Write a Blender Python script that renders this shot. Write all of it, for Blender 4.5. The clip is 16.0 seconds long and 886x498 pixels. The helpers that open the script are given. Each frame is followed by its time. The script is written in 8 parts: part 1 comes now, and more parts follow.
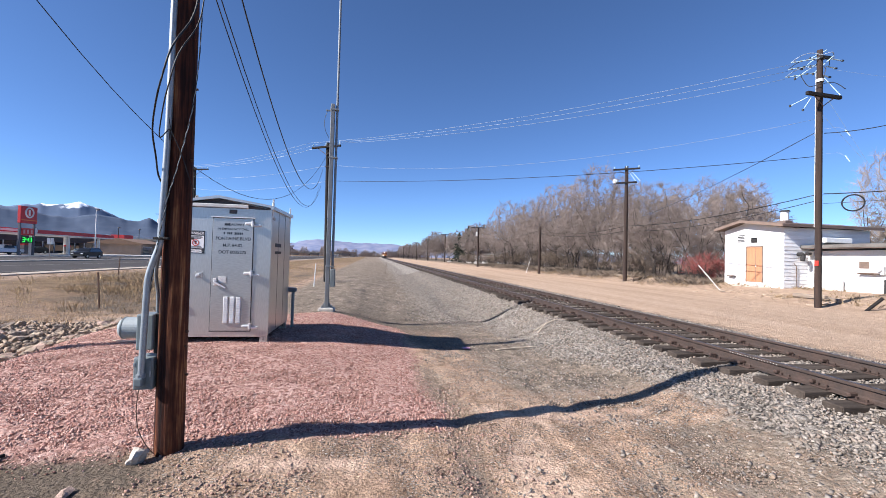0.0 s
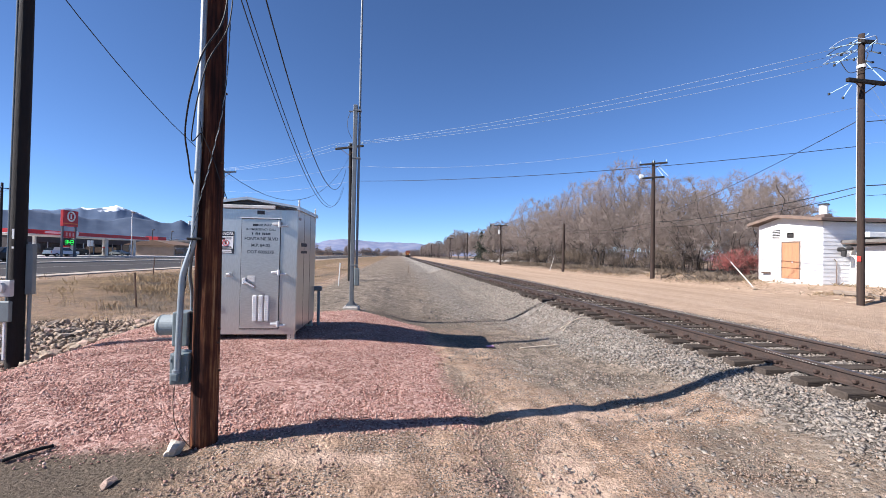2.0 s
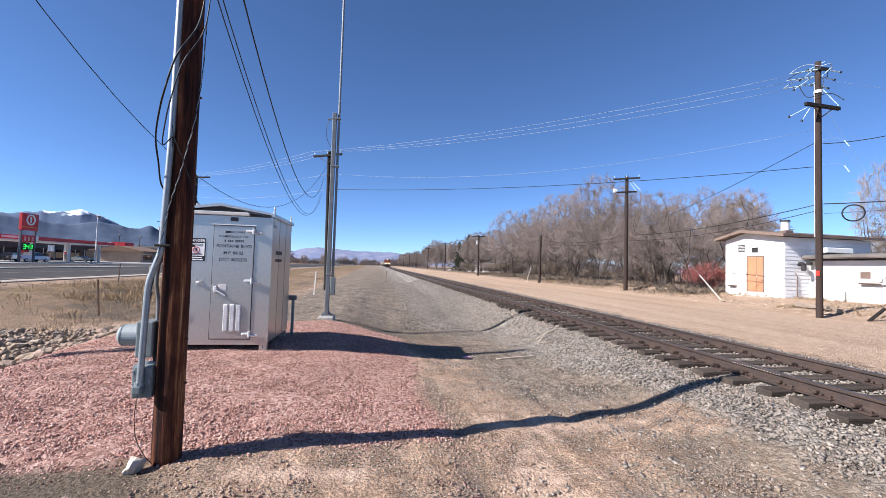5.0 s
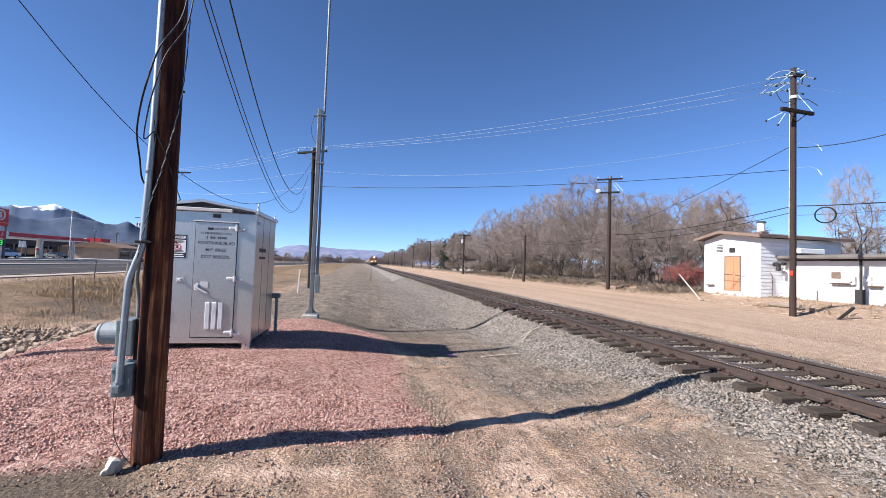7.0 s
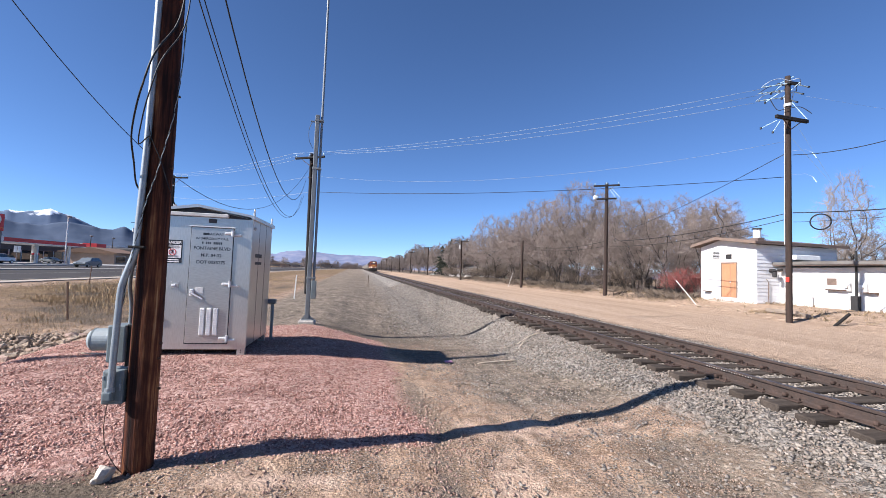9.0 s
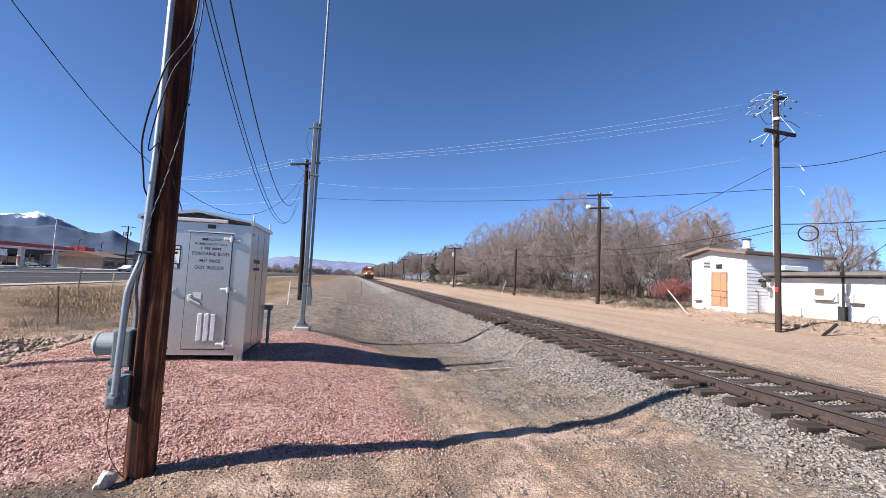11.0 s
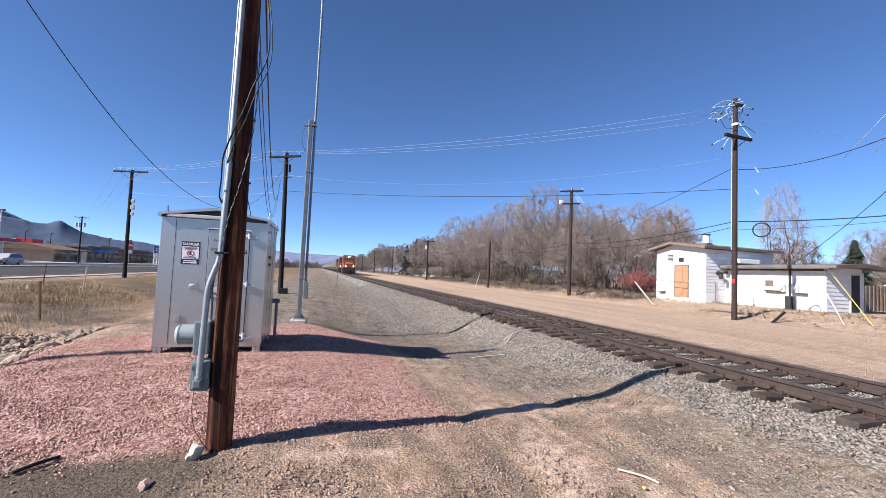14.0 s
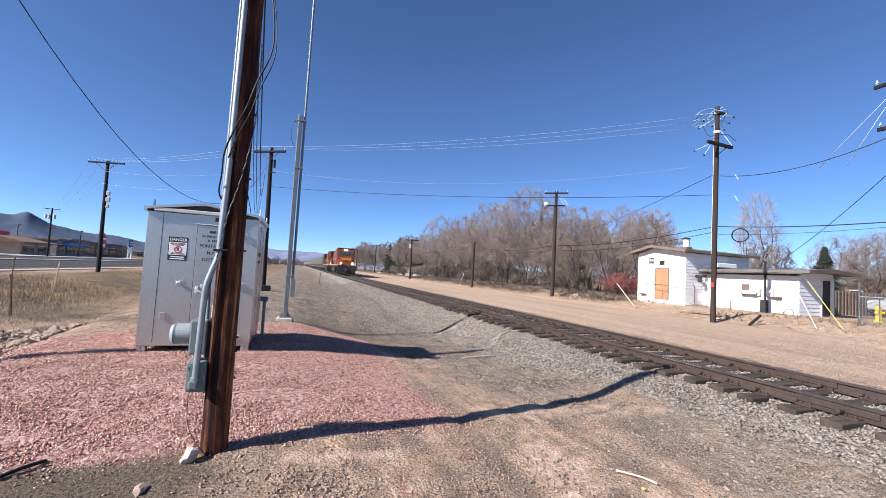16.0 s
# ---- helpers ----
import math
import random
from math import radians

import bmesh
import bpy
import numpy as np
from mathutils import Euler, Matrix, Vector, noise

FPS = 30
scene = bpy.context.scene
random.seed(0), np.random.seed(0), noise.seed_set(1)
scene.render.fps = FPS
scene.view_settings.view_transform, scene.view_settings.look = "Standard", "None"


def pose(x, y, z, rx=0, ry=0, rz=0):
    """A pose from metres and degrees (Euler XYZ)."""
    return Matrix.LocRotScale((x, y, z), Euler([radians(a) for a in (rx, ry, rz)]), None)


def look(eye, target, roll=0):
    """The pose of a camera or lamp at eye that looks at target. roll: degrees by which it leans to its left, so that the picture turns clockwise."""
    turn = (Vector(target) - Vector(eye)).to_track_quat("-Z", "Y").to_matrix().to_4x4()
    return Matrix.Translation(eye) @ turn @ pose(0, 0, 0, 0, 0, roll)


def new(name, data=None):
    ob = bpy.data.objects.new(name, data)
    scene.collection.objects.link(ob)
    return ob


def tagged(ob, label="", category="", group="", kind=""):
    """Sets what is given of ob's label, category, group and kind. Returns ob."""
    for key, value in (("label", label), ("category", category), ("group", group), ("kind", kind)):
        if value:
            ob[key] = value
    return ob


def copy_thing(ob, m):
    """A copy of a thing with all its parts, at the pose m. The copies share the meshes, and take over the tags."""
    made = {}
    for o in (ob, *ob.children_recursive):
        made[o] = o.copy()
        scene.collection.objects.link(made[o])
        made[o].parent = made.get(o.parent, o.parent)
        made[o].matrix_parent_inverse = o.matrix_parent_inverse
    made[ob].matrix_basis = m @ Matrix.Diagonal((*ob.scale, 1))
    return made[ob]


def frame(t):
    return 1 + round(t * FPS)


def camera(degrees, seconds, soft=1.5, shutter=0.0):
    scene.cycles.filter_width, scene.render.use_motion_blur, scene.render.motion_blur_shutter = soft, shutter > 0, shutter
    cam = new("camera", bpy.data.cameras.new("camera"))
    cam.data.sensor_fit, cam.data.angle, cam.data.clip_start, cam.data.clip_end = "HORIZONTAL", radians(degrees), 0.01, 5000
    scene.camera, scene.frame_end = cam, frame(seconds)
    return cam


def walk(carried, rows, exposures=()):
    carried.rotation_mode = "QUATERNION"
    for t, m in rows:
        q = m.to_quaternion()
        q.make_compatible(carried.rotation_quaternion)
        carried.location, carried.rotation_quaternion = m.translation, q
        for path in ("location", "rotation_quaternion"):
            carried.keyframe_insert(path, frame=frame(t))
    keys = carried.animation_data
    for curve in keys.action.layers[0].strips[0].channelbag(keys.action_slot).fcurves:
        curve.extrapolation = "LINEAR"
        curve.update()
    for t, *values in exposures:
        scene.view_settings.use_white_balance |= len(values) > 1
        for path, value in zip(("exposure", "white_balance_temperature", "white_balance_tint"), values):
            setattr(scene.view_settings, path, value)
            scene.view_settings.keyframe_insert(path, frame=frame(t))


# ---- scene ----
cam = camera(93.5, 16.0, soft=0.8)
METRES, EYE, TILT, LEAN, TURN = 1.618, 1.65, -0.6, 0.0, -9.0
ROWS = [
    (0.0, 0.0, 0.0, 0.0, -0.05, 1.8, -1.54),
    (0.5, 0.0036, 0.0005, -0.0038, 0.13, 1.52, -1.35),
    (1.0, -0.001, -0.0013, -0.003, 0.94, 1.33, -1.16),
    (1.5, -0.0067, -0.0035, -0.0043, 2.16, 1.32, -1.06),
    (2.0, -0.0085, -0.0033, -0.005, 3.02, 1.53, -1.12),
    (2.5, -0.0134, -0.0054, -0.0054, 3.05, 1.85, -1.34),
    (3.0, -0.0117, -0.0036, -0.0037, 2.3, 2.23, -1.65),
    (3.5, -0.0044, 0.0027, -0.0043, 1.28, 2.54, -1.83),
    (4.0, -0.0031, 0.0098, -0.0037, 0.45, 2.82, -1.76),
    (6.5, -0.0129, -0.009, -0.0024, -0.68, 3.05, -1.94),
    (7.0, -0.014, -0.0074, -0.0047, -2.08, 2.84, -2.01),
    (7.5, 0.0118, 0.0068, -0.0093, -3.33, 2.71, -1.9),
    (8.0, 0.019, 0.0079, -0.008, -3.85, 2.8, -1.78),
    (8.5, 0.009, 0.0013, -0.0079, -3.39, 3.19, -1.86),
    (9.0, -0.0029, -0.0003, -0.0036, -2.41, 3.65, -2.11),
    (11.5, -0.1111, -0.0801, -0.0044, -4.02, 4.84, -2.78),
    (12.0, -0.1736, -0.1655, 0.0046, -4.93, 4.94, -2.66),
    (12.5, -0.2927, -0.2298, 0.0049, -5.74, 4.9, -2.62),
    (13.0, -0.4447, -0.2847, 0.0103, -6.27, 4.59, -2.7),
    (13.5, -0.4805, -0.3586, 0.0073, -6.9, 4.2, -2.6),
    (14.0, -0.5286, -0.3911, -0.0005, -7.66, 3.82, -2.4),
    (14.5, -0.6393, -0.3585, 0.0019, -8.54, 3.61, -2.41),
    (15.0, -0.6746, -0.3523, 0.0139, -9.3, 3.44, -2.53),
    (15.5, -0.6576, -0.3658, 0.0045, -9.85, 3.55, -2.81),
    (16.0, -0.6553, -0.3575, 0.0048, -10.09, 3.83, -3.22),
]
walk(cam, [(t, pose(0, 0, EYE, TILT, LEAN, TURN) @ pose(METRES * x, METRES * y, METRES * z, 90 + pitch, roll, yaw)) for t, x, y, z, yaw, pitch, roll in ROWS],
     exposures=[(0.0, 0.74, 6050, 12), (16.0, 0.66, 6050, 12)])


# ---------------------------------------------------------------- light
SUN_AZ, SUN_EL = 192.5, 35.0          # where the sun stands, degrees from +x, and its height
world = bpy.data.worlds.new("sky")
scene.world = world
world.use_nodes = True
wn = world.node_tree.nodes
wl = world.node_tree.links
sky = wn.new("ShaderNodeTexSky")
sky.sky_type = "NISHITA"
sky.sun_disc = False
sky.sun_elevation = radians(SUN_EL)
sky.sun_rotation = radians(90 - SUN_AZ)
sky.altitude = 4200
sky.air_density = 1.0
sky.dust_density = 1.2
sky.ozone_density = 6.0
wl.new(sky.outputs[0], wn["Background"].inputs[0])
wn["Background"].inputs[1].default_value = 0.103
sun_data = bpy.data.lights.new("sun", "SUN")
sun_data.energy = 6.3
sun_data.angle = radians(0.53)
sun_data.color = (1.0, 0.93, 0.85)
sun = new("sun", sun_data)
_a, _e = radians(SUN_AZ), radians(SUN_EL)
sun.matrix_world = look((-60 * math.cos(_e), -14 * math.cos(_e), 40), (-60 * math.cos(_e) - math.cos(_a) * math.cos(_e), -14 * math.cos(_e) - math.sin(_a) * math.cos(_e), 40 - math.sin(_e)))

# ---------------------------------------------------------------- materials
def mat(name, base, rough=0.8, metal=0.0, tint=None, scale=6.0, fine=60.0, amount=0.35, bump=0.2, dist=0.01, stretch=(1, 1, 1), emit=0.0, spec=0.4):
    """A surface with a base colour, blotches at one scale, grain at another and fine relief."""
    m = bpy.data.materials.new(name)
    m.use_nodes = True
    n, l = m.node_tree.nodes, m.node_tree.links
    b = n["Principled BSDF"]
    b.inputs["Roughness"].default_value = rough
    b.inputs["Metallic"].default_value = metal
    b.inputs["Specular IOR Level"].default_value = spec
    tint = tint or tuple(c * 0.55 for c in base)
    tc = n.new("ShaderNodeTexCoord")
    mp = n.new("ShaderNodeMapping")
    mp.inputs["Scale"].default_value = stretch
    l.new(tc.outputs["Object"], mp.inputs[0])
    n1, n2 = n.new("ShaderNodeTexNoise"), n.new("ShaderNodeTexNoise")
    n1.inputs["Scale"].default_value, n1.inputs["Detail"].default_value = scale, 4
    n2.inputs["Scale"].default_value, n2.inputs["Detail"].default_value = fine, 3
    l.new(mp.outputs[0], n1.inputs["Vector"]), l.new(mp.outputs[0], n2.inputs["Vector"])
    r = n.new("ShaderNodeMapRange")
    r.inputs[1].default_value, r.inputs[2].default_value = 0.35, 0.7
    l.new(n1.outputs["Fac"], r.inputs[0])
    mx = n.new("ShaderNodeMix")
    mx.data_type = "RGBA"
    mx.inputs["A"].default_value, mx.inputs["B"].default_value = (*base, 1), (*tint, 1)
    sc = n.new("ShaderNodeMath")
    sc.operation = "MULTIPLY"
    sc.inputs[1].default_value = amount * 1.6
    l.new(r.outputs[0], sc.inputs[0]), l.new(sc.outputs[0], mx.inputs["Factor"])
    mx2 = n.new("ShaderNodeMix")
    mx2.data_type, mx2.blend_type = "RGBA", "OVERLAY"
    mx2.inputs["Factor"].default_value = min(1.0, amount)
    l.new(mx.outputs["Result"], mx2.inputs["A"])
    l.new(n2.outputs["Fac"], mx2.inputs["B"])
    oi = n.new("ShaderNodeObjectInfo")
    rv = n.new("ShaderNodeMapRange")
    rv.inputs[3].default_value, rv.inputs[4].default_value = 1 - amount * 0.3, 1 + amount * 0.3
    l.new(oi.outputs["Random"], rv.inputs[0])
    hs = n.new("ShaderNodeHueSaturation")
    l.new(rv.outputs[0], hs.inputs["Value"]), l.new(mx2.outputs["Result"], hs.inputs["Color"])
    l.new(hs.outputs[0], b.inputs["Base Color"])
    if bump:
        bp = n.new("ShaderNodeBump")
        bp.inputs["Strength"].default_value, bp.inputs["Distance"].default_value = bump, dist
        l.new(n2.outputs["Fac"], bp.inputs["Height"]), l.new(bp.outputs[0], b.inputs["Normal"])
    if emit:
        b.inputs["Emission Color"].default_value = (*base, 1)
        b.inputs["Emission Strength"].default_value = emit
    return m


def stone_mat(name, cols, rough=0.9):
    """Loose stones: every stone takes its own shade."""
    m = bpy.data.materials.new(name)
    m.use_nodes = True
    n, l = m.node_tree.nodes, m.node_tree.links
    b = n["Principled BSDF"]
    b.inputs["Roughness"].default_value = rough
    b.inputs["Specular IOR Level"].default_value = 0.25
    g = n.new("ShaderNodeNewGeometry")
    cr = n.new("ShaderNodeValToRGB")
    while len(cr.color_ramp.elements) < len(cols):
        cr.color_ramp.elements.new(0.5)
    for i, (e, c) in enumerate(zip(cr.color_ramp.elements, cols)):
        e.position, e.color = i / (len(cols) - 1), (*(0.85 * v for v in c), 1)
    l.new(g.outputs["Random Per Island"], cr.inputs[0])
    nz = n.new("ShaderNodeTexNoise")
    nz.inputs["Scale"].default_value = 90
    tc = n.new("ShaderNodeTexCoord")
    l.new(tc.outputs["Object"], nz.inputs["Vector"])
    mx = n.new("ShaderNodeMix")
    mx.data_type, mx.blend_type = "RGBA", "OVERLAY"
    mx.inputs["Factor"].default_value = 0.35
    l.new(cr.outputs[0], mx.inputs["A"]), l.new(nz.outputs["Fac"], mx.inputs["B"])
    l.new(mx.outputs["Result"], b.inputs["Base Color"])
    return m


def glass_mat(name, tint=(0.03, 0.04, 0.05)):
    m = bpy.data.materials.new(name)
    m.use_nodes = True
    b = m.node_tree.nodes["Principled BSDF"]
    b.inputs["Base Color"].default_value = (*tint, 1)
    b.inputs["Roughness"].default_value = 0.05
    b.inputs["Specular IOR Level"].default_value = 0.8
    return m


def glow_mat(name, colour, strength):
    m = bpy.data.materials.new(name)
    m.use_nodes = True
    b = m.node_tree.nodes["Principled BSDF"]
    b.inputs["Base Color"].default_value = (*colour, 1)
    b.inputs["Emission Color"].default_value = (*colour, 1)
    b.inputs["Emission Strength"].default_value = strength
    return m


# ---------------------------------------------------------------- mesh tools
def mesh_ob(name, bm, material, smooth=False):
    me = bpy.data.meshes.new(name)
    bm.to_mesh(me)
    bm.free()
    for m in (material if isinstance(material, (list, tuple)) else (material,)):
        me.materials.append(m)
    if smooth:
        me.polygons.foreach_set("use_smooth", [True] * len(me.polygons))
    return new(name, me)


def part(name, bm, material, parent, label="", smooth=False):
    ob = mesh_ob(name, bm, material, smooth)
    ob.parent = parent
    if label:
        tagged(ob, label)
    return ob


def thing(name, m, label, category, group="", kind=""):
    ob = new(name)
    ob.empty_display_size = 0.2
    ob.matrix_basis = m
    return tagged(ob, label, category, group, kind)


def box(size, at=(0, 0, 0), bev=0.0, bm=None, rot=None, seg=1):
    """A bevelled block; at is its middle."""
    bm = bm or bmesh.new()
    r = bmesh.ops.create_cube(bm, size=1.0)
    vs = r["verts"]
    bmesh.ops.scale(bm, vec=size, verts=vs)
    if bev:
        es = list({e for v in vs for e in v.link_edges})
        out = bmesh.ops.bevel(bm, geom=es, offset=bev, segments=seg, affect="EDGES", profile=0.5)
        vs = list({v for f in out["faces"] for v in f.verts} | {v for v in vs if v.is_valid})
    if rot is not None:
        bmesh.ops.rotate(bm, cent=(0, 0, 0), matrix=rot, verts=vs)
    bmesh.ops.translate(bm, vec=at, verts=vs)
    return bm


def tube(p0, p1, r0, r1=None, n=10, bm=None, caps=True):
    """A tapered round bar from p0 to p1."""
    bm = bm or bmesh.new()
    r1 = r0 if r1 is None else r1
    p0, p1 = Vector(p0), Vector(p1)
    q = (p1 - p0).to_track_quat("Z", "Y")
    rings = []
    for p, r in ((p0, r0), (p1, r1)):
        rings.append([bm.verts.new(p + q @ Vector((r * math.cos(2 * math.pi * i / n), r * math.sin(2 * math.pi * i / n), 0))) for i in range(n)])
    for i in range(n):
        j = (i + 1) % n
        bm.faces.new((rings[0][i], rings[0][j], rings[1][j], rings[1][i]))
    if caps:
        bm.faces.new(rings[0][::-1])
        bm.faces.new(rings[1])
    return bm


def path_tube(pts, r, n=6, bm=None):
    """A bent round bar or cable through pts."""
    bm = bm or bmesh.new()
    pts = [Vector(p) for p in pts]
    rings = []
    for k, p in enumerate(pts):
        d = (pts[min(k + 1, len(pts) - 1)] - pts[max(k - 1, 0)]).normalized()
        a = d.cross(Vector((0.31, 0.17, 0.93)) if abs(d.z) < 0.9 else Vector((1, 0.2, 0))).normalized()
        b = d.cross(a)
        rings.append([bm.verts.new(p + r * (math.cos(2 * math.pi * i / n) * a + math.sin(2 * math.pi * i / n) * b)) for i in range(n)])
    for u, v in zip(rings, rings[1:]):
        for i in range(n):
            j = (i + 1) % n
            bm.faces.new((u[i], u[j], v[j], v[i]))
    bm.faces.new(rings[0][::-1])
    bm.faces.new(rings[-1])
    return bm


def sag(p0, p1, drop, n=16):
    """Points of a wire that hangs between two points."""
    p0, p1 = Vector(p0), Vector(p1)
    return [p0.lerp(p1, i / n) - Vector((0, 0, drop * 4 * (i / n) * (1 - i / n))) for i in range(n + 1)]


def smooth_path(pts, n=6):
    """Points of a soft curve through pts."""
    pts = [Vector(p) for p in pts]
    out = []
    for k in range(len(pts) - 1):
        a, b, c, d = pts[max(k - 1, 0)], pts[k], pts[k + 1], pts[min(k + 2, len(pts) - 1)]
        for i in range(n):
            t = i / n
            out.append(0.5 * ((2 * b) + (c - a) * t + (2 * a - 5 * b + 4 * c - d) * t * t + (3 * b - a - 3 * c + d) * t ** 3))
    return out + [pts[-1]]


def prism(outline, y0, y1, bm=None, axis="y"):
    """An outline in the x-z plane drawn out along y (or in y-z along x, or in x-y along z)."""
    bm = bm or bmesh.new()
    put = {"y": lambda a, b, c: (a, c, b), "x": lambda a, b, c: (c, a, b), "z": lambda a, b, c: (a, b, c)}[axis]
    u = [bm.verts.new(put(a, b, y0)) for a, b in outline]
    v = [bm.verts.new(put(a, b, y1)) for a, b in outline]
    k = len(outline)
    for i in range(k):
        j = (i + 1) % k
        bm.faces.new((u[i], u[j], v[j], v[i]))
    bm.faces.new(u[::-1])
    bm.faces.new(v)
    bmesh.ops.recalc_face_normals(bm, faces=bm.faces[:])
    return bm


def blob(r, at=(0, 0, 0), squash=(1, 1, 1), seed=0, rough=0.25, sub=2, bm=None):
    """An uneven lump of rock."""
    bm = bm or bmesh.new()
    vs = bmesh.ops.create_icosphere(bm, subdivisions=sub, radius=1.0)["verts"]
    for v in vs:
        k = 1 + rough * noise.noise(v.co * 1.3 + Vector((seed * 7.1, seed * 3.3, 0))) * 2
        c = v.co * k
        v.co = Vector((c.x * squash[0] * r + at[0], c.y * squash[1] * r + at[1], c.z * squash[2] * r + at[2]))
    return bm


def raw(name, verts, faces, material):
    me = bpy.data.meshes.new(name)
    me.from_pydata(verts, [], faces)
    me.materials.append(material)
    return me


def lettering(name, text, size, m, material, parent, label=""):
    """Writing with the built-in font, as a thin mesh; m places it under its thing."""
    cu = bpy.data.curves.new(name, "FONT")
    cu.body, cu.size, cu.align_x, cu.align_y, cu.extrude, cu.offset = text, size, "CENTER", "CENTER", 0.0008, size * 0.018
    tmp = new(name + "_draft", cu)
    me = bpy.data.meshes.new_from_object(tmp.evaluated_get(bpy.context.evaluated_depsgraph_get()))
    bpy.data.objects.remove(tmp)
    bpy.data.curves.remove(cu)
    me.materials.clear()
    me.materials.append(material)
    ob = new(name, me)
    ob.parent = parent
    ob.matrix_basis = m
    return tagged(ob, label, kind="stuff")

# ---------------------------------------------------------------- the land
TRACK_X, RAIL_Z, TIE_Z = 6.29, 0.32, 0.16


def sstep(a, b, v):
    t = np.clip((np.asarray(v, float) - a) / (b - a), 0, 1)
    return t * t * (3 - 2 * t)


def wob(x, y, f=0.6, s=0.0):
    return np.sin(x * f * 1.3 + y * f * 0.7 + s) * 0.5 + np.sin(x * f * 2.9 - y * f * 2.1 + 1.7 + s) * 0.3 + np.sin(x * f * 5.1 + y * f * 6.3 + s * 2) * 0.2


def pad_mask(x, y):
    """The pink gravel pad round the signal cabinet."""
    e = wob(x, y, 0.9) * 0.22
    right = 0.80 - 0.06 * np.clip(y - 6.5, -2, 8) + e
    left = np.clip(-x - 1.9, 0, 2.4)
    near = 4.05 - 0.16 * np.clip(-x - 1.5, -2, 0.4) + 0.22 * left + e * 0.6 - np.clip(-x - 4.5, 0, 9) * 0.05
    return sstep(0.30, -0.30, x - right) * sstep(-0.28 - 0.45 * left, 0.28 + 0.1 * left, y - near) * sstep(12.7, 11.9, y + e + 0.12 * np.clip(-x - 1, 0, 9) * 5.5) * sstep(-9.5, -8.0, x)


def bed_mask(x, y):
    """The track's raised ballast bed."""
    return sstep(3.5, 5.0, x) * sstep(8.7, 7.8, x)


def land(x, y):
    """Height of the ground."""
    x, y = np.asarray(x, float), np.asarray(y, float)
    west = -0.12 + 0.16 * sstep(4.0, 7.2, y) - 0.08 * sstep(11.5, 13.5, y) + 0.012 * pad_mask(x, y)
    lane = -0.18 - 0.12 * sstep(4.0, 9.0, y) + 0.15 * sstep(40, 120, y)
    z = west + (lane - west) * sstep(-1.6, 1.9, x)
    dip = sstep(9.3, 12.5, y) * sstep(27, 17, y)
    z = z - 0.22 * dip * sstep(-1.5, 0.6, x)
    shoulder = sstep(3.2, 4.9, x + 0.5 * sstep(4, 0, y) - 0.35 * dip)
    z = z + (0.072 + 0.04 * sstep(5.1, 5.6, x) - z) * shoulder
    z = z * (1 - sstep(7.9, 9.0, x))
    z = z + 0.05 * sstep(8.2, 9.5, x) * sstep(26, 15, x)
    z = z + 0.45 * sstep(17.6, 21.3, x) + 0.05 * sstep(16.5, 18, x)
    z = z - 0.38 * sstep(-5.0, -6.6, x + 0.10 * (y - 9)) * sstep(-14.5, -9.0, x) * sstep(4, 7, y)
    z = z + 0.02 * wob(x, y, 1.1) * sstep(30, 6, np.hypot(x, y)) * (1 - 0.6 * bed_mask(x, y))
    z = z + 0.20 * np.exp(-((x - 18.35 - 0.15 * np.sin(y * 0.9)) / 0.42) ** 2) * (0.55 + 0.45 * np.sin(y * 1.7 + 0.6)) * sstep(2, 5, y) * sstep(26, 21, y)
    # wheel ruts of the dirt track
    for c in (0.95, 2.45):
        cx = c + 0.03 * (y - 4) ** 2 * (y < 4)
        z = z - 0.035 * np.exp(-((x - cx) / 0.16) ** 2) * sstep(1.0, 2.5, y) * sstep(9, 6, y)
    return z


def lines(lo, fine0, fine1, hi, step, grow=1.16):
    a = list(np.arange(fine0, fine1 + 1e-6, step))
    s, v = step, fine1
    while v < hi:
        s *= grow
        v += s
        a.append(min(v, hi))
    s, v = step, fine0
    while v > lo:
        s *= grow
        v -= s
        a.insert(0, max(v, lo))
    return np.array(a)


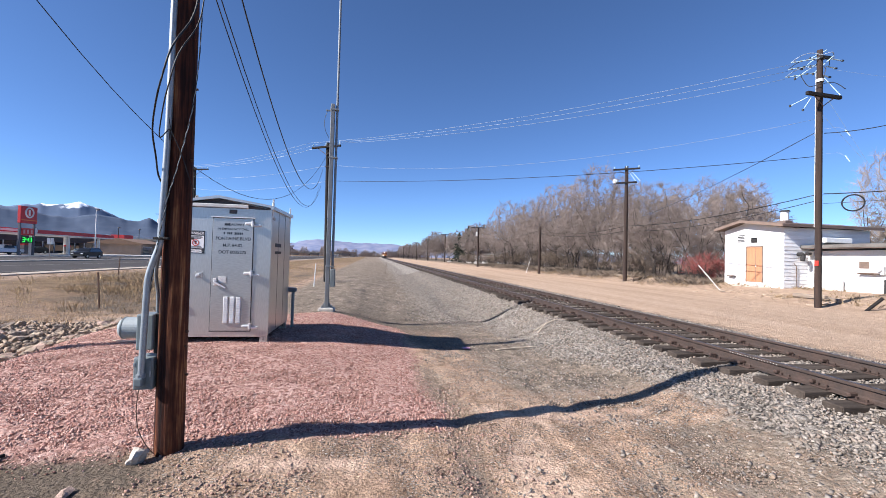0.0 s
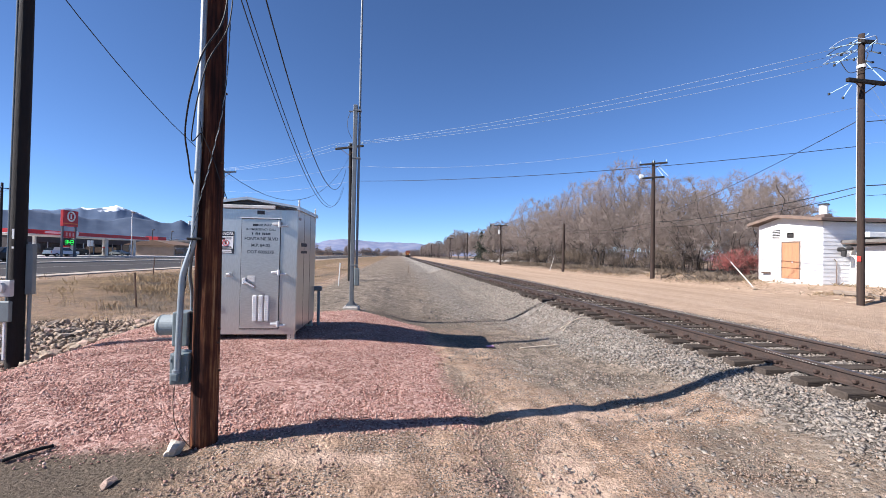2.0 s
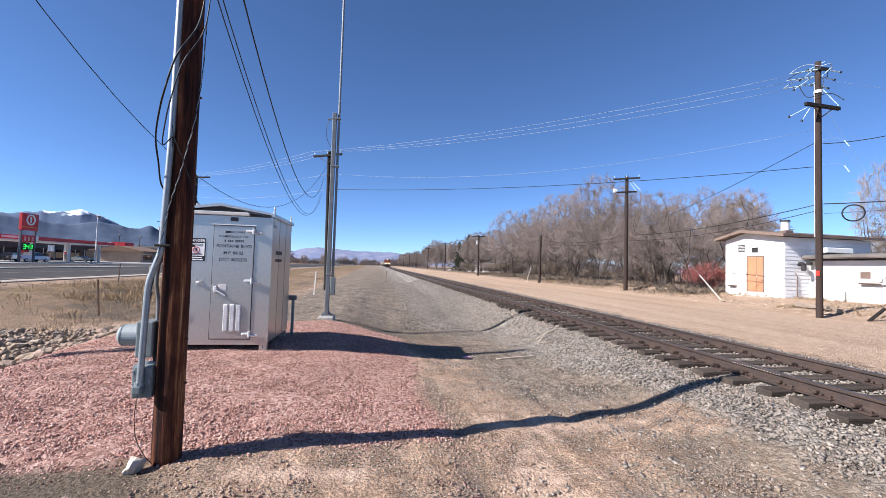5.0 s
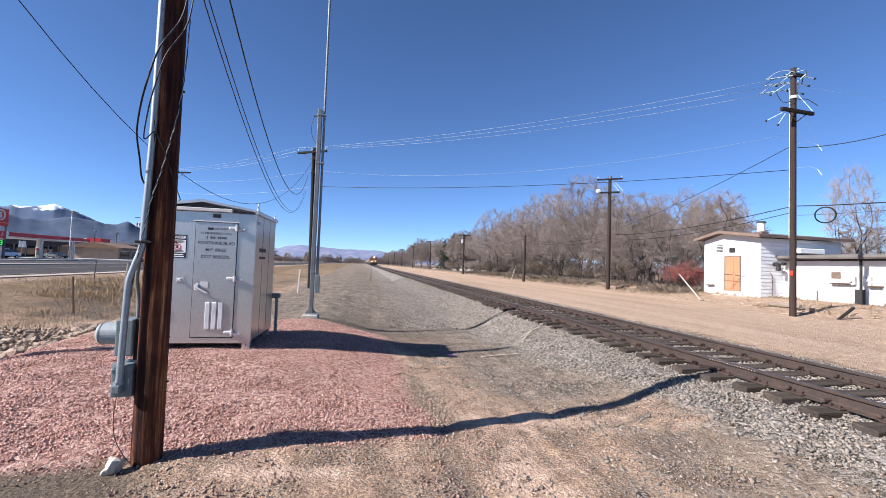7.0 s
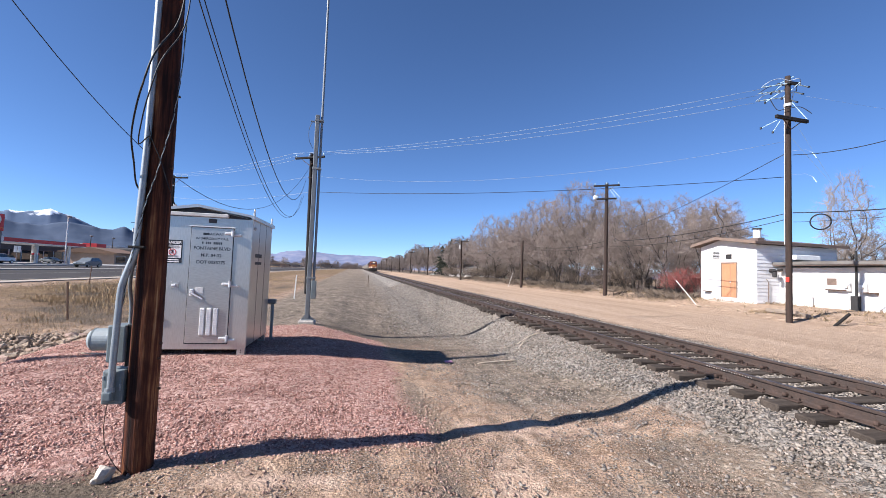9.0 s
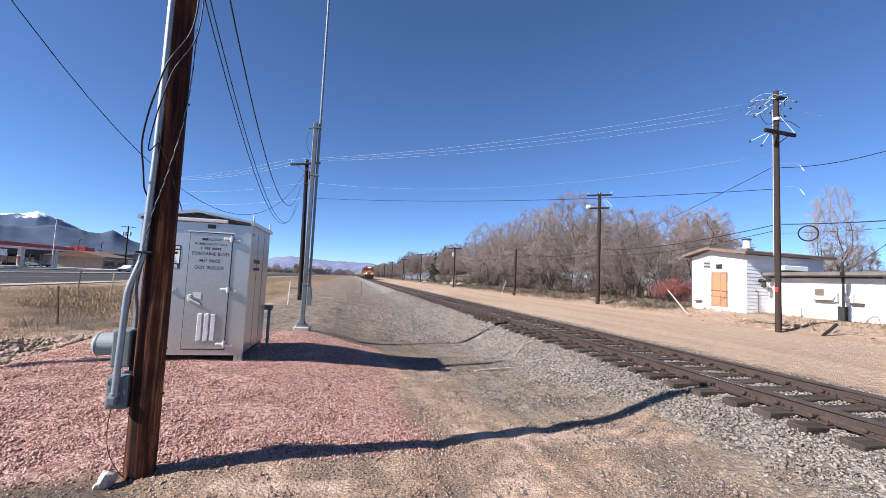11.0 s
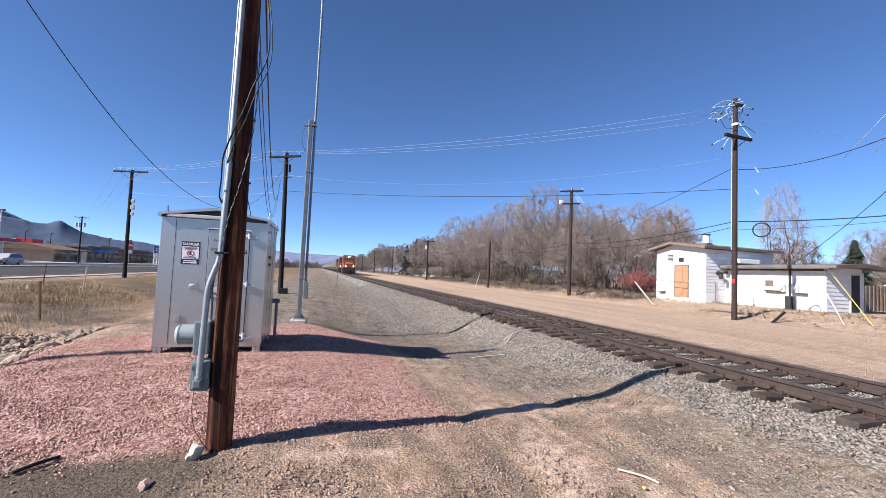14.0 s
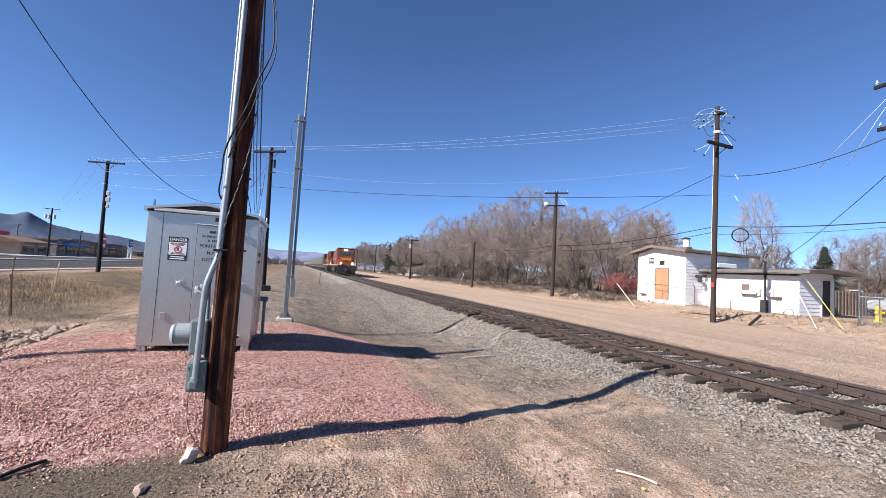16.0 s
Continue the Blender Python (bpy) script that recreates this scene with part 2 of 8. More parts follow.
def ground_mat():
    m = bpy.data.materials.new("ground")
    m.use_nodes = True
    n, l = m.node_tree.nodes, m.node_tree.links
    b = n["Principled BSDF"]
    b.inputs["Roughness"].default_value, b.inputs["Specular IOR Level"].default_value = 0.95, 0.15
    tc = n.new("ShaderNodeTexCoord")

    def nz(scale, detail=4, rough=0.6):
        k = n.new("ShaderNodeTexNoise")
        k.inputs["Scale"].default_value, k.inputs["Detail"].default_value, k.inputs["Roughness"].default_value = scale, detail, rough
        l.new(tc.outputs["Object"], k.inputs["Vector"])
        return k.outputs["Fac"]

    def ramp(fac, *stops):
        k = n.new("ShaderNodeValToRGB")
        while len(k.color_ramp.elements) < len(stops):
            k.color_ramp.elements.new(0.5)
        for e, (p, c) in zip(k.color_ramp.elements, stops):
            e.position, e.color = p, (*(0.85 * v for v in c), 1)
        l.new(fac, k.inputs[0])
        return k.outputs[0]

    def mix(f, a, c, mode="MIX"):
        k = n.new("ShaderNodeMix")
        k.data_type, k.blend_type = "RGBA", mode
        for s, v in (("Factor", f), ("A", a), ("B", c)):
            if isinstance(v, (int, float)):
                k.inputs[s].default_value = v
            else:
                l.new(v, k.inputs[s])
        return k.outputs["Result"]

    def edge(name, soft=0.25):
        """A zone with a broken edge."""
        a = n.new("ShaderNodeAttribute")
        a.attribute_name = name
        k = n.new("ShaderNodeMath")
        k.operation = "ADD"
        l.new(a.outputs["Fac"], k.inputs[0])
        s = n.new("ShaderNodeMath")
        s.operation = "MULTIPLY_ADD"
        s.inputs[1].default_value, s.inputs[2].default_value = 1.1, -0.55
        l.new(mid, s.inputs[0]), l.new(s.outputs[0], k.inputs[1])
        r = n.new("ShaderNodeMapRange")
        r.inputs[1].default_value, r.inputs[2].default_value = 0.5 - soft, 0.5 + soft
        l.new(k.outputs[0], r.inputs[0])
        return r.outputs[0]

    big, mid, fine, grit = nz(0.5), nz(4.5, 6), nz(38, 5), nz(140, 3)
    vor = n.new("ShaderNodeTexVoronoi")
    vor.inputs["Scale"].default_value = 26
    l.new(tc.outputs["Object"], vor.inputs["Vector"])
    vsep = n.new("ShaderNodeSeparateColor")
    l.new(vor.outputs["Color"], vsep.inputs[0])
    dirt = ramp(mid, (0.30, (0.30, 0.205, 0.138)), (0.50, (0.54, 0.392, 0.275)), (0.70, (0.70, 0.53, 0.39)))
    dirt = mix(0.75, dirt, ramp(fine, (0.35, (0.25, 0.22, 0.2)), (0.65, (0.75, 0.72, 0.7))), "OVERLAY")
    dirt = mix(0.55, dirt, ramp(nz(1.3, 6, 0.7), (0.36, (0.24, 0.22, 0.21)), (0.62, (0.78, 0.76, 0.74))), "OVERLAY")
    # streaks drawn out along the way that wheels go
    mps = n.new("ShaderNodeMapping")
    mps.inputs["Scale"].default_value, mps.inputs["Rotation"].default_value = (2.6, 0.30, 1.0), (0, 0, radians(-9))
    l.new(tc.outputs["Object"], mps.inputs[0])
    stk = n.new("ShaderNodeTexNoise")
    stk.inputs["Scale"].default_value, stk.inputs["Detail"].default_value, stk.inputs["Roughness"].default_value = 1.6, 9, 0.72
    l.new(mps.outputs[0], stk.inputs["Vector"])
    streak = ramp(stk.outputs["Fac"], (0.36, (0.27, 0.25, 0.24)), (0.50, (0.58, 0.57, 0.56)), (0.62, (0.80, 0.78, 0.76)))
    dirt = mix(0.7, dirt, streak, "OVERLAY")
    tan = mix(0.45, ramp(mid, (0.3, (0.50, 0.352, 0.25)), (0.55, (0.66, 0.485, 0.36)), (0.75, (0.75, 0.57, 0.435))), streak, "OVERLAY")
    tan = mix(0.35, tan, ramp(fine, (0.3, (0.3, 0.28, 0.26)), (0.7, (0.72, 0.7, 0.68))), "OVERLAY")
    # loose pebbles in the dirt
    v2 = n.new("ShaderNodeTexVoronoi")
    v2.inputs["Scale"].default_value = 75
    l.new(tc.outputs["Object"], v2.inputs["Vector"])
    s2 = n.new("ShaderNodeSeparateColor")
    l.new(v2.outputs["Color"], s2.inputs[0])
    pick = n.new("ShaderNodeMapRange")
    pick.inputs[1].default_value, pick.inputs[2].default_value = 0.55, 0.62
    l.new(s2.outputs[2], pick.inputs[0])
    gate = n.new("ShaderNodeMapRange")
    gate.inputs[1].default_value, gate.inputs[2].default_value = 0.30, 0.52
    l.new(nz(1.7, 5), gate.inputs[0])
    both = n.new("ShaderNodeMath")
    both.operation = "MULTIPLY"
    l.new(pick.outputs[0], both.inputs[0]), l.new(gate.outputs[0], both.inputs[1])
    peb = ramp(s2.outputs[0], (0.0, (0.08, 0.065, 0.052)), (0.5, (0.26, 0.215, 0.17)), (0.8, (0.36, 0.27, 0.21)), (1.0, (0.55, 0.49, 0.41)))
    dirt = mix(both.outputs[0], dirt, peb)
    # wheel tracks along the dirt road
    mpy = n.new("ShaderNodeMapping")
    mpy.inputs["Scale"].default_value = (1.0, 0.06, 1.0)
    l.new(tc.outputs["Object"], mpy.inputs[0])
    trk = n.new("ShaderNodeTexNoise")
    trk.inputs["Scale"].default_value, trk.inputs["Detail"].default_value = 1.1, 6
    l.new(mpy.outputs[0], trk.inputs["Vector"])
    sand = mix(0.35, ramp(mid, (0.3, (0.40, 0.275, 0.185)), (0.7, (0.60, 0.44, 0.315))), ramp(trk.outputs["Fac"], (0.36, (0.36, 0.25, 0.17)), (0.5, (0.56, 0.41, 0.29)), (0.66, (0.66, 0.50, 0.37))))
    sand = mix(0.3, sand, ramp(fine, (0.35, (0.3, 0.28, 0.25)), (0.65, (0.7, 0.7, 0.7))), "OVERLAY")
    pink = ramp(vsep.outputs[0], (0.0, (0.22, 0.11, 0.088)), (0.5, (0.44, 0.25, 0.20)), (1.0, (0.62, 0.42, 0.35)))
    grey = ramp(mid, (0.3, (0.17, 0.138, 0.105)), (0.5, (0.275, 0.225, 0.175)), (0.72, (0.40, 0.33, 0.255)))
    grey = mix(0.4, grey, streak, "OVERLAY")
    grey = mix(0.7, grey, ramp(vsep.outputs[1], (0.0, (0.25, 0.25, 0.25)), (1.0, (0.8, 0.8, 0.8))), "OVERLAY")
    grey = mix(0.5, grey, ramp(nz(0.9, 6, 0.7), (0.36, (0.25, 0.25, 0.25)), (0.62, (0.78, 0.76, 0.73))), "OVERLAY")
    stone = ramp(vsep.outputs[1], (0.0, (0.08, 0.07, 0.06)), (0.5, (0.25, 0.22, 0.185)), (1.0, (0.48, 0.43, 0.37)))
    straw = ramp(mid, (0.3, (0.15, 0.10, 0.06)), (0.55, (0.31, 0.215, 0.125)), (0.75, (0.44, 0.33, 0.20)))
    straw = mix(0.6, straw, ramp(nz(0.8, 7, 0.7), (0.38, (0.22, 0.20, 0.19)), (0.60, (0.68, 0.66, 0.62))), "OVERLAY")
    straw = mix(0.5, straw, ramp(fine, (0.3, (0.2, 0.2, 0.2)), (0.7, (0.75, 0.75, 0.75))), "OVERLAY")
    dark = ramp(fine, (0.3, (0.085, 0.065, 0.047)), (0.7, (0.21, 0.165, 0.12)))
    col = dirt
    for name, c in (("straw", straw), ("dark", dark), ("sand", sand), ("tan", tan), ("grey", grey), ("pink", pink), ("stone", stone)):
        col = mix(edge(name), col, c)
    col = mix(edge("soil"), col, dark)
    l.new(col, b.inputs["Base Color"])
    h1 = n.new("ShaderNodeMath")
    h1.operation = "MULTIPLY_ADD"
    h1.inputs[1].default_value = 0.35
    l.new(grit, h1.inputs[0]), l.new(fine, h1.inputs[2])
    h2 = n.new("ShaderNodeMath")
    h2.operation = "MULTIPLY_ADD"
    h2.inputs[1].default_value = -0.5
    l.new(vor.outputs["Distance"], h2.inputs[0]), l.new(h1.outputs[0], h2.inputs[2])
    bp = n.new("ShaderNodeBump")
    bp.inputs["Strength"].default_value, bp.inputs["Distance"].default_value = 0.8, 0.04
    l.new(h2.outputs[0], bp.inputs["Height"]), l.new(bp.outputs[0], b.inputs["Normal"])
    return m


def build_ground():
    xs = lines(-4600, -9.6, 10.2, 4600, 0.075)
    ys = lines(-600, 0.6, 16.0, 4700, 0.075)
    X, Y = np.meshgrid(xs, ys)
    Z = land(X, Y)
    near = (np.abs(X) < 14) & (Y > 0) & (Y < 24)
    for i, j in zip(*np.nonzero(near)):
        v = Vector((X[i, j], Y[i, j], 0))
        Z[i, j] += 0.022 * noise.noise(v * 2.3) + 0.014 * noise.noise(v * 6.1) + 0.008 * noise.noise(v * 13.0)
    nx, ny = len(xs), len(ys)
    verts = np.stack([X, Y, Z], -1).reshape(-1, 3)
    idx = np.arange(nx * ny).reshape(ny, nx)
    faces = np.stack([idx[:-1, :-1], idx[:-1, 1:], idx[1:, 1:], idx[1:, :-1]], -1).reshape(-1, 4)
    me = bpy.data.meshes.new("ground")
    me.vertices.add(len(verts))
    me.vertices.foreach_set("co", verts.ravel())
    me.loops.add(faces.size)
    me.loops.foreach_set("vertex_index", faces.ravel())
    me.polygons.add(len(faces))
    me.polygons.foreach_set("loop_start", np.arange(0, faces.size, 4))
    me.update()
    me.polygons.foreach_set("use_smooth", [True] * len(me.polygons))
    x, y = verts[:, 0], verts[:, 1]
    far = sstep(70, 160, y)
    lane = sstep(1.3, 2.6, x + 0.2 * (y < 6)) * sstep(9.2, 8.4, x) * sstep(4.3, 6.5, y)
    lane = np.maximum(lane, sstep(-4.0, -2.6, x + 0.02 * y) * sstep(9, 8, x) * sstep(11.2, 12.8, y))
    lane = np.maximum(lane, 0.62 * sstep(2.1, 3.2, x) * sstep(9.2, 8.4, x) * sstep(4.6, 4.0, y))
    zones = {
        "pink": pad_mask(x, y),
        "grey": lane * (1 - 0.3 * far),
        "stone": np.maximum(sstep(3.7, 4.5, x + 0.75 * sstep(5.5, 9, y)), 0.62 * sstep(0.2, 2.6, x) * sstep(9, 16, y)) * sstep(9.0, 8.2, x),
        "sand": np.maximum(sstep(8.6, 9.6, x) * sstep(19.0, 17.6, x), 0.72 * sstep(17.6, 19.5, x) * sstep(40, 26, x) * sstep(40, 30, y)),
        "straw": np.maximum((0.45 + 0.4 * sstep(16, 24, y)) * sstep(-6.8, -8.6, x + 0.05 * y), 0.55 * sstep(-3.6, -5.0, x) * sstep(13, 17, y)) * sstep(-19.5, -17.0, x) * 1.0
        + sstep(-37, -60, x) * 0.55 + sstep(24, 32, x) * 0.45 + far * 0.6 * sstep(-3, -6, x),
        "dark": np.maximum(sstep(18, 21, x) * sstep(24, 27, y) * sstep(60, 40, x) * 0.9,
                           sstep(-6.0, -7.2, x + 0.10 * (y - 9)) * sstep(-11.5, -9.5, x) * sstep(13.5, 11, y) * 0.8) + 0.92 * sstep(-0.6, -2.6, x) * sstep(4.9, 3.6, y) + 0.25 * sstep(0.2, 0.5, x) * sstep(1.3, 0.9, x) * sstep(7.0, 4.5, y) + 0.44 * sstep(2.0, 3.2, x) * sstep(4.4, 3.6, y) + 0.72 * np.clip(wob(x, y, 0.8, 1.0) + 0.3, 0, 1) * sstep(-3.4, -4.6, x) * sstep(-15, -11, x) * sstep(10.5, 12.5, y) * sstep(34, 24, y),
    }
    def spot(cx, cy, rx, ry, tilt=0.0):
        u, w = x - cx - tilt * (y - cy), y - cy
        return np.exp(-((u / rx) ** 2 + (w / ry) ** 2))

    zones["tan"] = 0.95 * np.maximum.reduce([spot(2.15, 4.75, 1.1, 0.34, 0.2), spot(1.45, 3.2, 0.30, 0.9, 0.15), spot(-0.75, 3.7, 0.7, 0.16), spot(2.9, 5.6, 0.9, 0.22), spot(3.9, 12.6, 0.5, 4.0), spot(2.0, 2.2, 0.5, 0.5), 1.15 * spot(18.25, 9.5, 0.55, 6.0), spot(18.2, 20.0, 0.4, 5.0)])
    zones["grey"] = np.maximum(zones["grey"], 0.60 * np.maximum.reduce([spot(0.95, 5.6, 0.28, 2.0), spot(0.85, 3.5, 0.16, 0.9), spot(2.9, 3.3, 0.9, 0.45), spot(4.0, 3.2, 0.8, 0.9)]))
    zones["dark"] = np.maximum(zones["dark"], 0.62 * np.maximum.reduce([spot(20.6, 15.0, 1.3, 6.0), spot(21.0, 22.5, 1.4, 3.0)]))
    zones["dark"] = np.maximum(zones["dark"], 0.72 * np.clip(1.3 * wob(x, y, 0.75, 2.0) + 0.4, 0, 1) * sstep(-3.8, -5.6, x) * sstep(-19.5, -17.5, x) * sstep(70, 40, y) * sstep(11, 13, y - 3 * (x < -7)))
    zones["dark"] = zones["dark"] + 0.3 * spot(1.0, 4.2, 0.14, 1.6) + 0.45 * spot(3.4, 4.1, 0.9, 0.12)
    zones["soil"] = 0.50 * sstep(-1.6, -0.6, x) * sstep(3.2, 2.0, x) * sstep(8.0, 9.5, y) * sstep(17, 12.5, y) * (1 - pad_mask(x, y)) + 0.15 * sstep(0.2, 0.5, x) * sstep(1.5, 1.0, x) * sstep(1.5, 2.5, y) * sstep(8.5, 6.0, y)
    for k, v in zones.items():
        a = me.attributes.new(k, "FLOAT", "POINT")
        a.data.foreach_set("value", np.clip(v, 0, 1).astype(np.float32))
    me.materials.append(ground_mat())
    return tagged(new("ground", me), "dry tan dirt with gravel, ruts and straw-coloured grass", "ground", kind="structure")


ground = build_ground()

# ---------------------------------------------------------------- road on the west side
M_ASPHALT = mat("asphalt", (0.075, 0.068, 0.066), 0.95, tint=(0.05, 0.046, 0.044), scale=0.6, fine=30, amount=0.4, bump=0.3, dist=0.01, spec=0.1)
M_KERB = mat("kerb_concrete", (0.36, 0.33, 0.29), 0.9, scale=1.2, fine=40, amount=0.3)
M_LINE = mat("road_paint", (0.34, 0.32, 0.26), 0.7, scale=2, fine=30, amount=0.4)


def slab(name, x0, x1, y0, y1, z0, z1, material, label, cat):
    return tagged(mesh_ob(name, box((x1 - x0, y1 - y0, z1 - z0), ((x0 + x1) / 2, (y0 + y1) / 2, (z0 + z1) / 2), 0.02), material), label, cat, kind="structure")


slab("road", -37.0, -22.0, -250, 900, -0.3, 0.05, M_ASPHALT, "worn grey asphalt highway lanes beside dry grass", "road")
slab("kerb", -38.6, -37.0, -250, 900, -0.3, 0.17, M_KERB, "pale concrete median strip between the lanes", "kerb")
slab("road", -52.0, -38.6, -250, 900, -0.3, 0.05, M_ASPHALT, "grey asphalt far lanes beyond the median", "road")
slab("kerb", -53.0, -52.0, -250, 900, -0.3, 0.2, M_KERB, "pale concrete kerb along the far lanes", "kerb")
slab("pavement", -130.0, -53.0, -60, 210, -0.3, 0.10, mat("lot_concrete", (0.42, 0.40, 0.37), 0.9, scale=0.4, fine=20, amount=0.3), "pale concrete forecourt of the filling station", "pavement")
slab("road_shoulder", -22.0, -20.6, -250, 900, -0.3, 0.03, mat("shoulder", (0.42, 0.35, 0.28), 0.95, scale=1, fine=30, amount=0.5), "pale gravel shoulder of the highway", "road")
for x in (-29.6, -45.2):
    slab("lane_marking", x - 0.07, x + 0.07, -250, 900, 0.0, 0.056, M_LINE, "faded lane line painted on asphalt", "lane marking")
slab("lane_marking", -22.6, -22.45, -250, 900, 0.0, 0.056, M_LINE, "faded white edge line painted on asphalt", "lane marking")

# ---------------------------------------------------------------- railway track
M_RAIL = mat("rail_steel", (0.060, 0.046, 0.039), 0.6, 0.3, tint=(0.095, 0.062, 0.048), scale=5, fine=50, amount=0.5, bump=0.2, dist=0.003)
M_RAILTOP = mat("rail_head", (0.16, 0.13, 0.12), 0.4, 0.8, scale=3, fine=40, amount=0.3, bump=0.05, dist=0.001)
M_TIE = mat("creosoted_wood", (0.050, 0.040, 0.033), 0.95, tint=(0.085, 0.068, 0.055), scale=3, fine=45, amount=0.6, bump=0.7, dist=0.012, stretch=(0.25, 3, 3), spec=0.1)
M_PLATE = mat("rusty_plate", (0.075, 0.048, 0.037), 0.8, 0.2, scale=8, fine=60, amount=0.5)
M_CHALK = mat("white_marking", (0.50, 0.48, 0.45), 0.9, scale=20, fine=80, amount=0.4)


def rail_outline(cx):
    h = [(-0.07, 0), (-0.07, 0.012), (-0.03, 0.028), (-0.009, 0.045), (-0.009, 0.125), (-0.034, 0.137), (-0.035, 0.162), (-0.026, 0.170)]
    pts = h + [(-a, b) for a, b in h[::-1]]
    return [(cx + a, RAIL_Z - 0.17 + b) for a, b in pts]


def build_track():
    for side in (-0.745, 0.745):
        rail = thing("rail", pose(TRACK_X + side, 0, 0), "long dark rusty steel rail spiked to wooden ties", "rail", "rails of the track")
        part("rail_bar", prism(rail_outline(0), -60, 1800), M_RAIL, rail)
        bm = prism([(-0.024, RAIL_Z + 0.0005), (-0.024, RAIL_Z + 0.003), (0.024, RAIL_Z + 0.003), (0.024, RAIL_Z + 0.0005)], -60, 1800)
        part("running_surface", bm, M_RAILTOP, rail, "smooth worn running surface")
        for jy in (12.2, 3.1, 24.1):
            for s in (-1, 1):
                part("joint_bar", box((0.022, 0.9, 0.085), (s * 0.022, jy + (0 if side < 0 else 1.2), RAIL_Z - 0.085), 0.006), M_RAIL, rail)
        if side < 0:
            for k, (y0, cnt) in enumerate(((5.0, 18), (2.1, 7))):
                bm = bmesh.new()
                for i in range(cnt):
                    box((0.002, 0.006 + 0.014 * random.random(), 0.009), (-0.0361, y0 + i * 0.045, RAIL_Z - 0.022), 0, bm)
                tagged(part("chalk_marking", bm, M_CHALK, rail, "small white marks painted on the rail"), kind="stuff")
    tie_me = []
    for v in range(6):
        bm = box((2.5, 0.23, 0.18), (0, 0, -0.09), 0.012)
        bmesh.ops.subdivide_edges(bm, edges=[e for e in bm.edges if abs(e.verts[0].co.x - e.verts[1].co.x) > 1], cuts=7)
        for q in bm.verts:
            q.co += Vector((0.015 * noise.noise(q.co * 7 + Vector((v * 9, 0, 0))), 0.006 * noise.noise(q.co * 11 + Vector((0, v * 5, 0))), 0.012 * noise.noise(q.co * 5 + Vector((0, 0, v * 4)))))
        me = bpy.data.meshes.new("tie")
        bm.to_mesh(me)
        bm.free()
        me.materials.append(M_TIE)
        tie_me.append(me)
    bm = box((0.34, 0.19, 0.018), (0, 0, 0.009), 0.004)
    for sx in (-0.1, 0.1):
        for sy in (-0.05, 0.05):
            box((0.03, 0.02, 0.035), (sx, sy + 0.02 * (sx > 0), 0.03), 0.004, bm)
    plate_me = bpy.data.meshes.new("tie_plate")
    bm.to_mesh(plate_me)
    bm.free()
    plate_me.materials.append(M_PLATE)
    bm = box((0.12, 0.05, 0.05), (0, 0, 0.035), 0.012)
    clip_me = bpy.data.meshes.new("rail_anchor")
    bm.to_mesh(clip_me)
    bm.free()
    clip_me.materials.append(M_PLATE)
    rnd = random.Random(4)
    track = thing("sleeper_row", pose(TRACK_X, 0, 0), "dark creosoted wooden ties half sunk in grey ballast", "railway ties")
    y, count = 0.4, 0
    while count < 130:
        t = new("tie", tie_me[count % 6])
        t.parent = track
        t.matrix_basis = pose(rnd.uniform(-0.07, 0.07), y, TIE_Z + rnd.uniform(-0.015, 0.01), 0, 0, rnd.uniform(-1.5, 1.5))
        if count < 70:
            for s in (-0.745, 0.745):
                p = new("tie_plate", plate_me)
                p.parent = t
                p.matrix_basis = pose(s, 0, 0.0)
                if count < 50:
                    a = new("rail_anchor", clip_me)
                    a.parent = t
                    a.matrix_basis = pose(s - 0.07, 0.125, 0.01)
        y += 0.5 + rnd.uniform(-0.03, 0.03)
        count += 1
    bm = bmesh.new()
    while y < 420:
        box((2.5, 0.23, 0.18), (rnd.uniform(-0.05, 0.05), y, TIE_Z - 0.09), 0, bm)
        y += 0.5
    tagged(part("distant_ties", bm, M_TIE, track), kind="stuff")


build_track()


# ---------------------------------------------------------------- loose stones
def base_rock(kind, seed):
    """A few-sided stone of radius one: its corners and triangles."""
    bm = bmesh.new()
    if kind == 20:
        bmesh.ops.create_icosphere(bm, subdivisions=1, radius=1)
    else:
        bmesh.ops.create_cube(bm, size=1.25)
        bmesh.ops.triangulate(bm, faces=bm.faces[:])
    r = np.random.RandomState(seed)
    v = np.array([q.co[:] for q in bm.verts]) * r.uniform(0.5, 1.25, (len(bm.verts), 1)) + r.uniform(-0.22, 0.22, (len(bm.verts), 3))
    bm.verts.index_update()
    f = np.array([[q.index for q in g.verts] for g in bm.faces])
    bm.free()
    return v, f


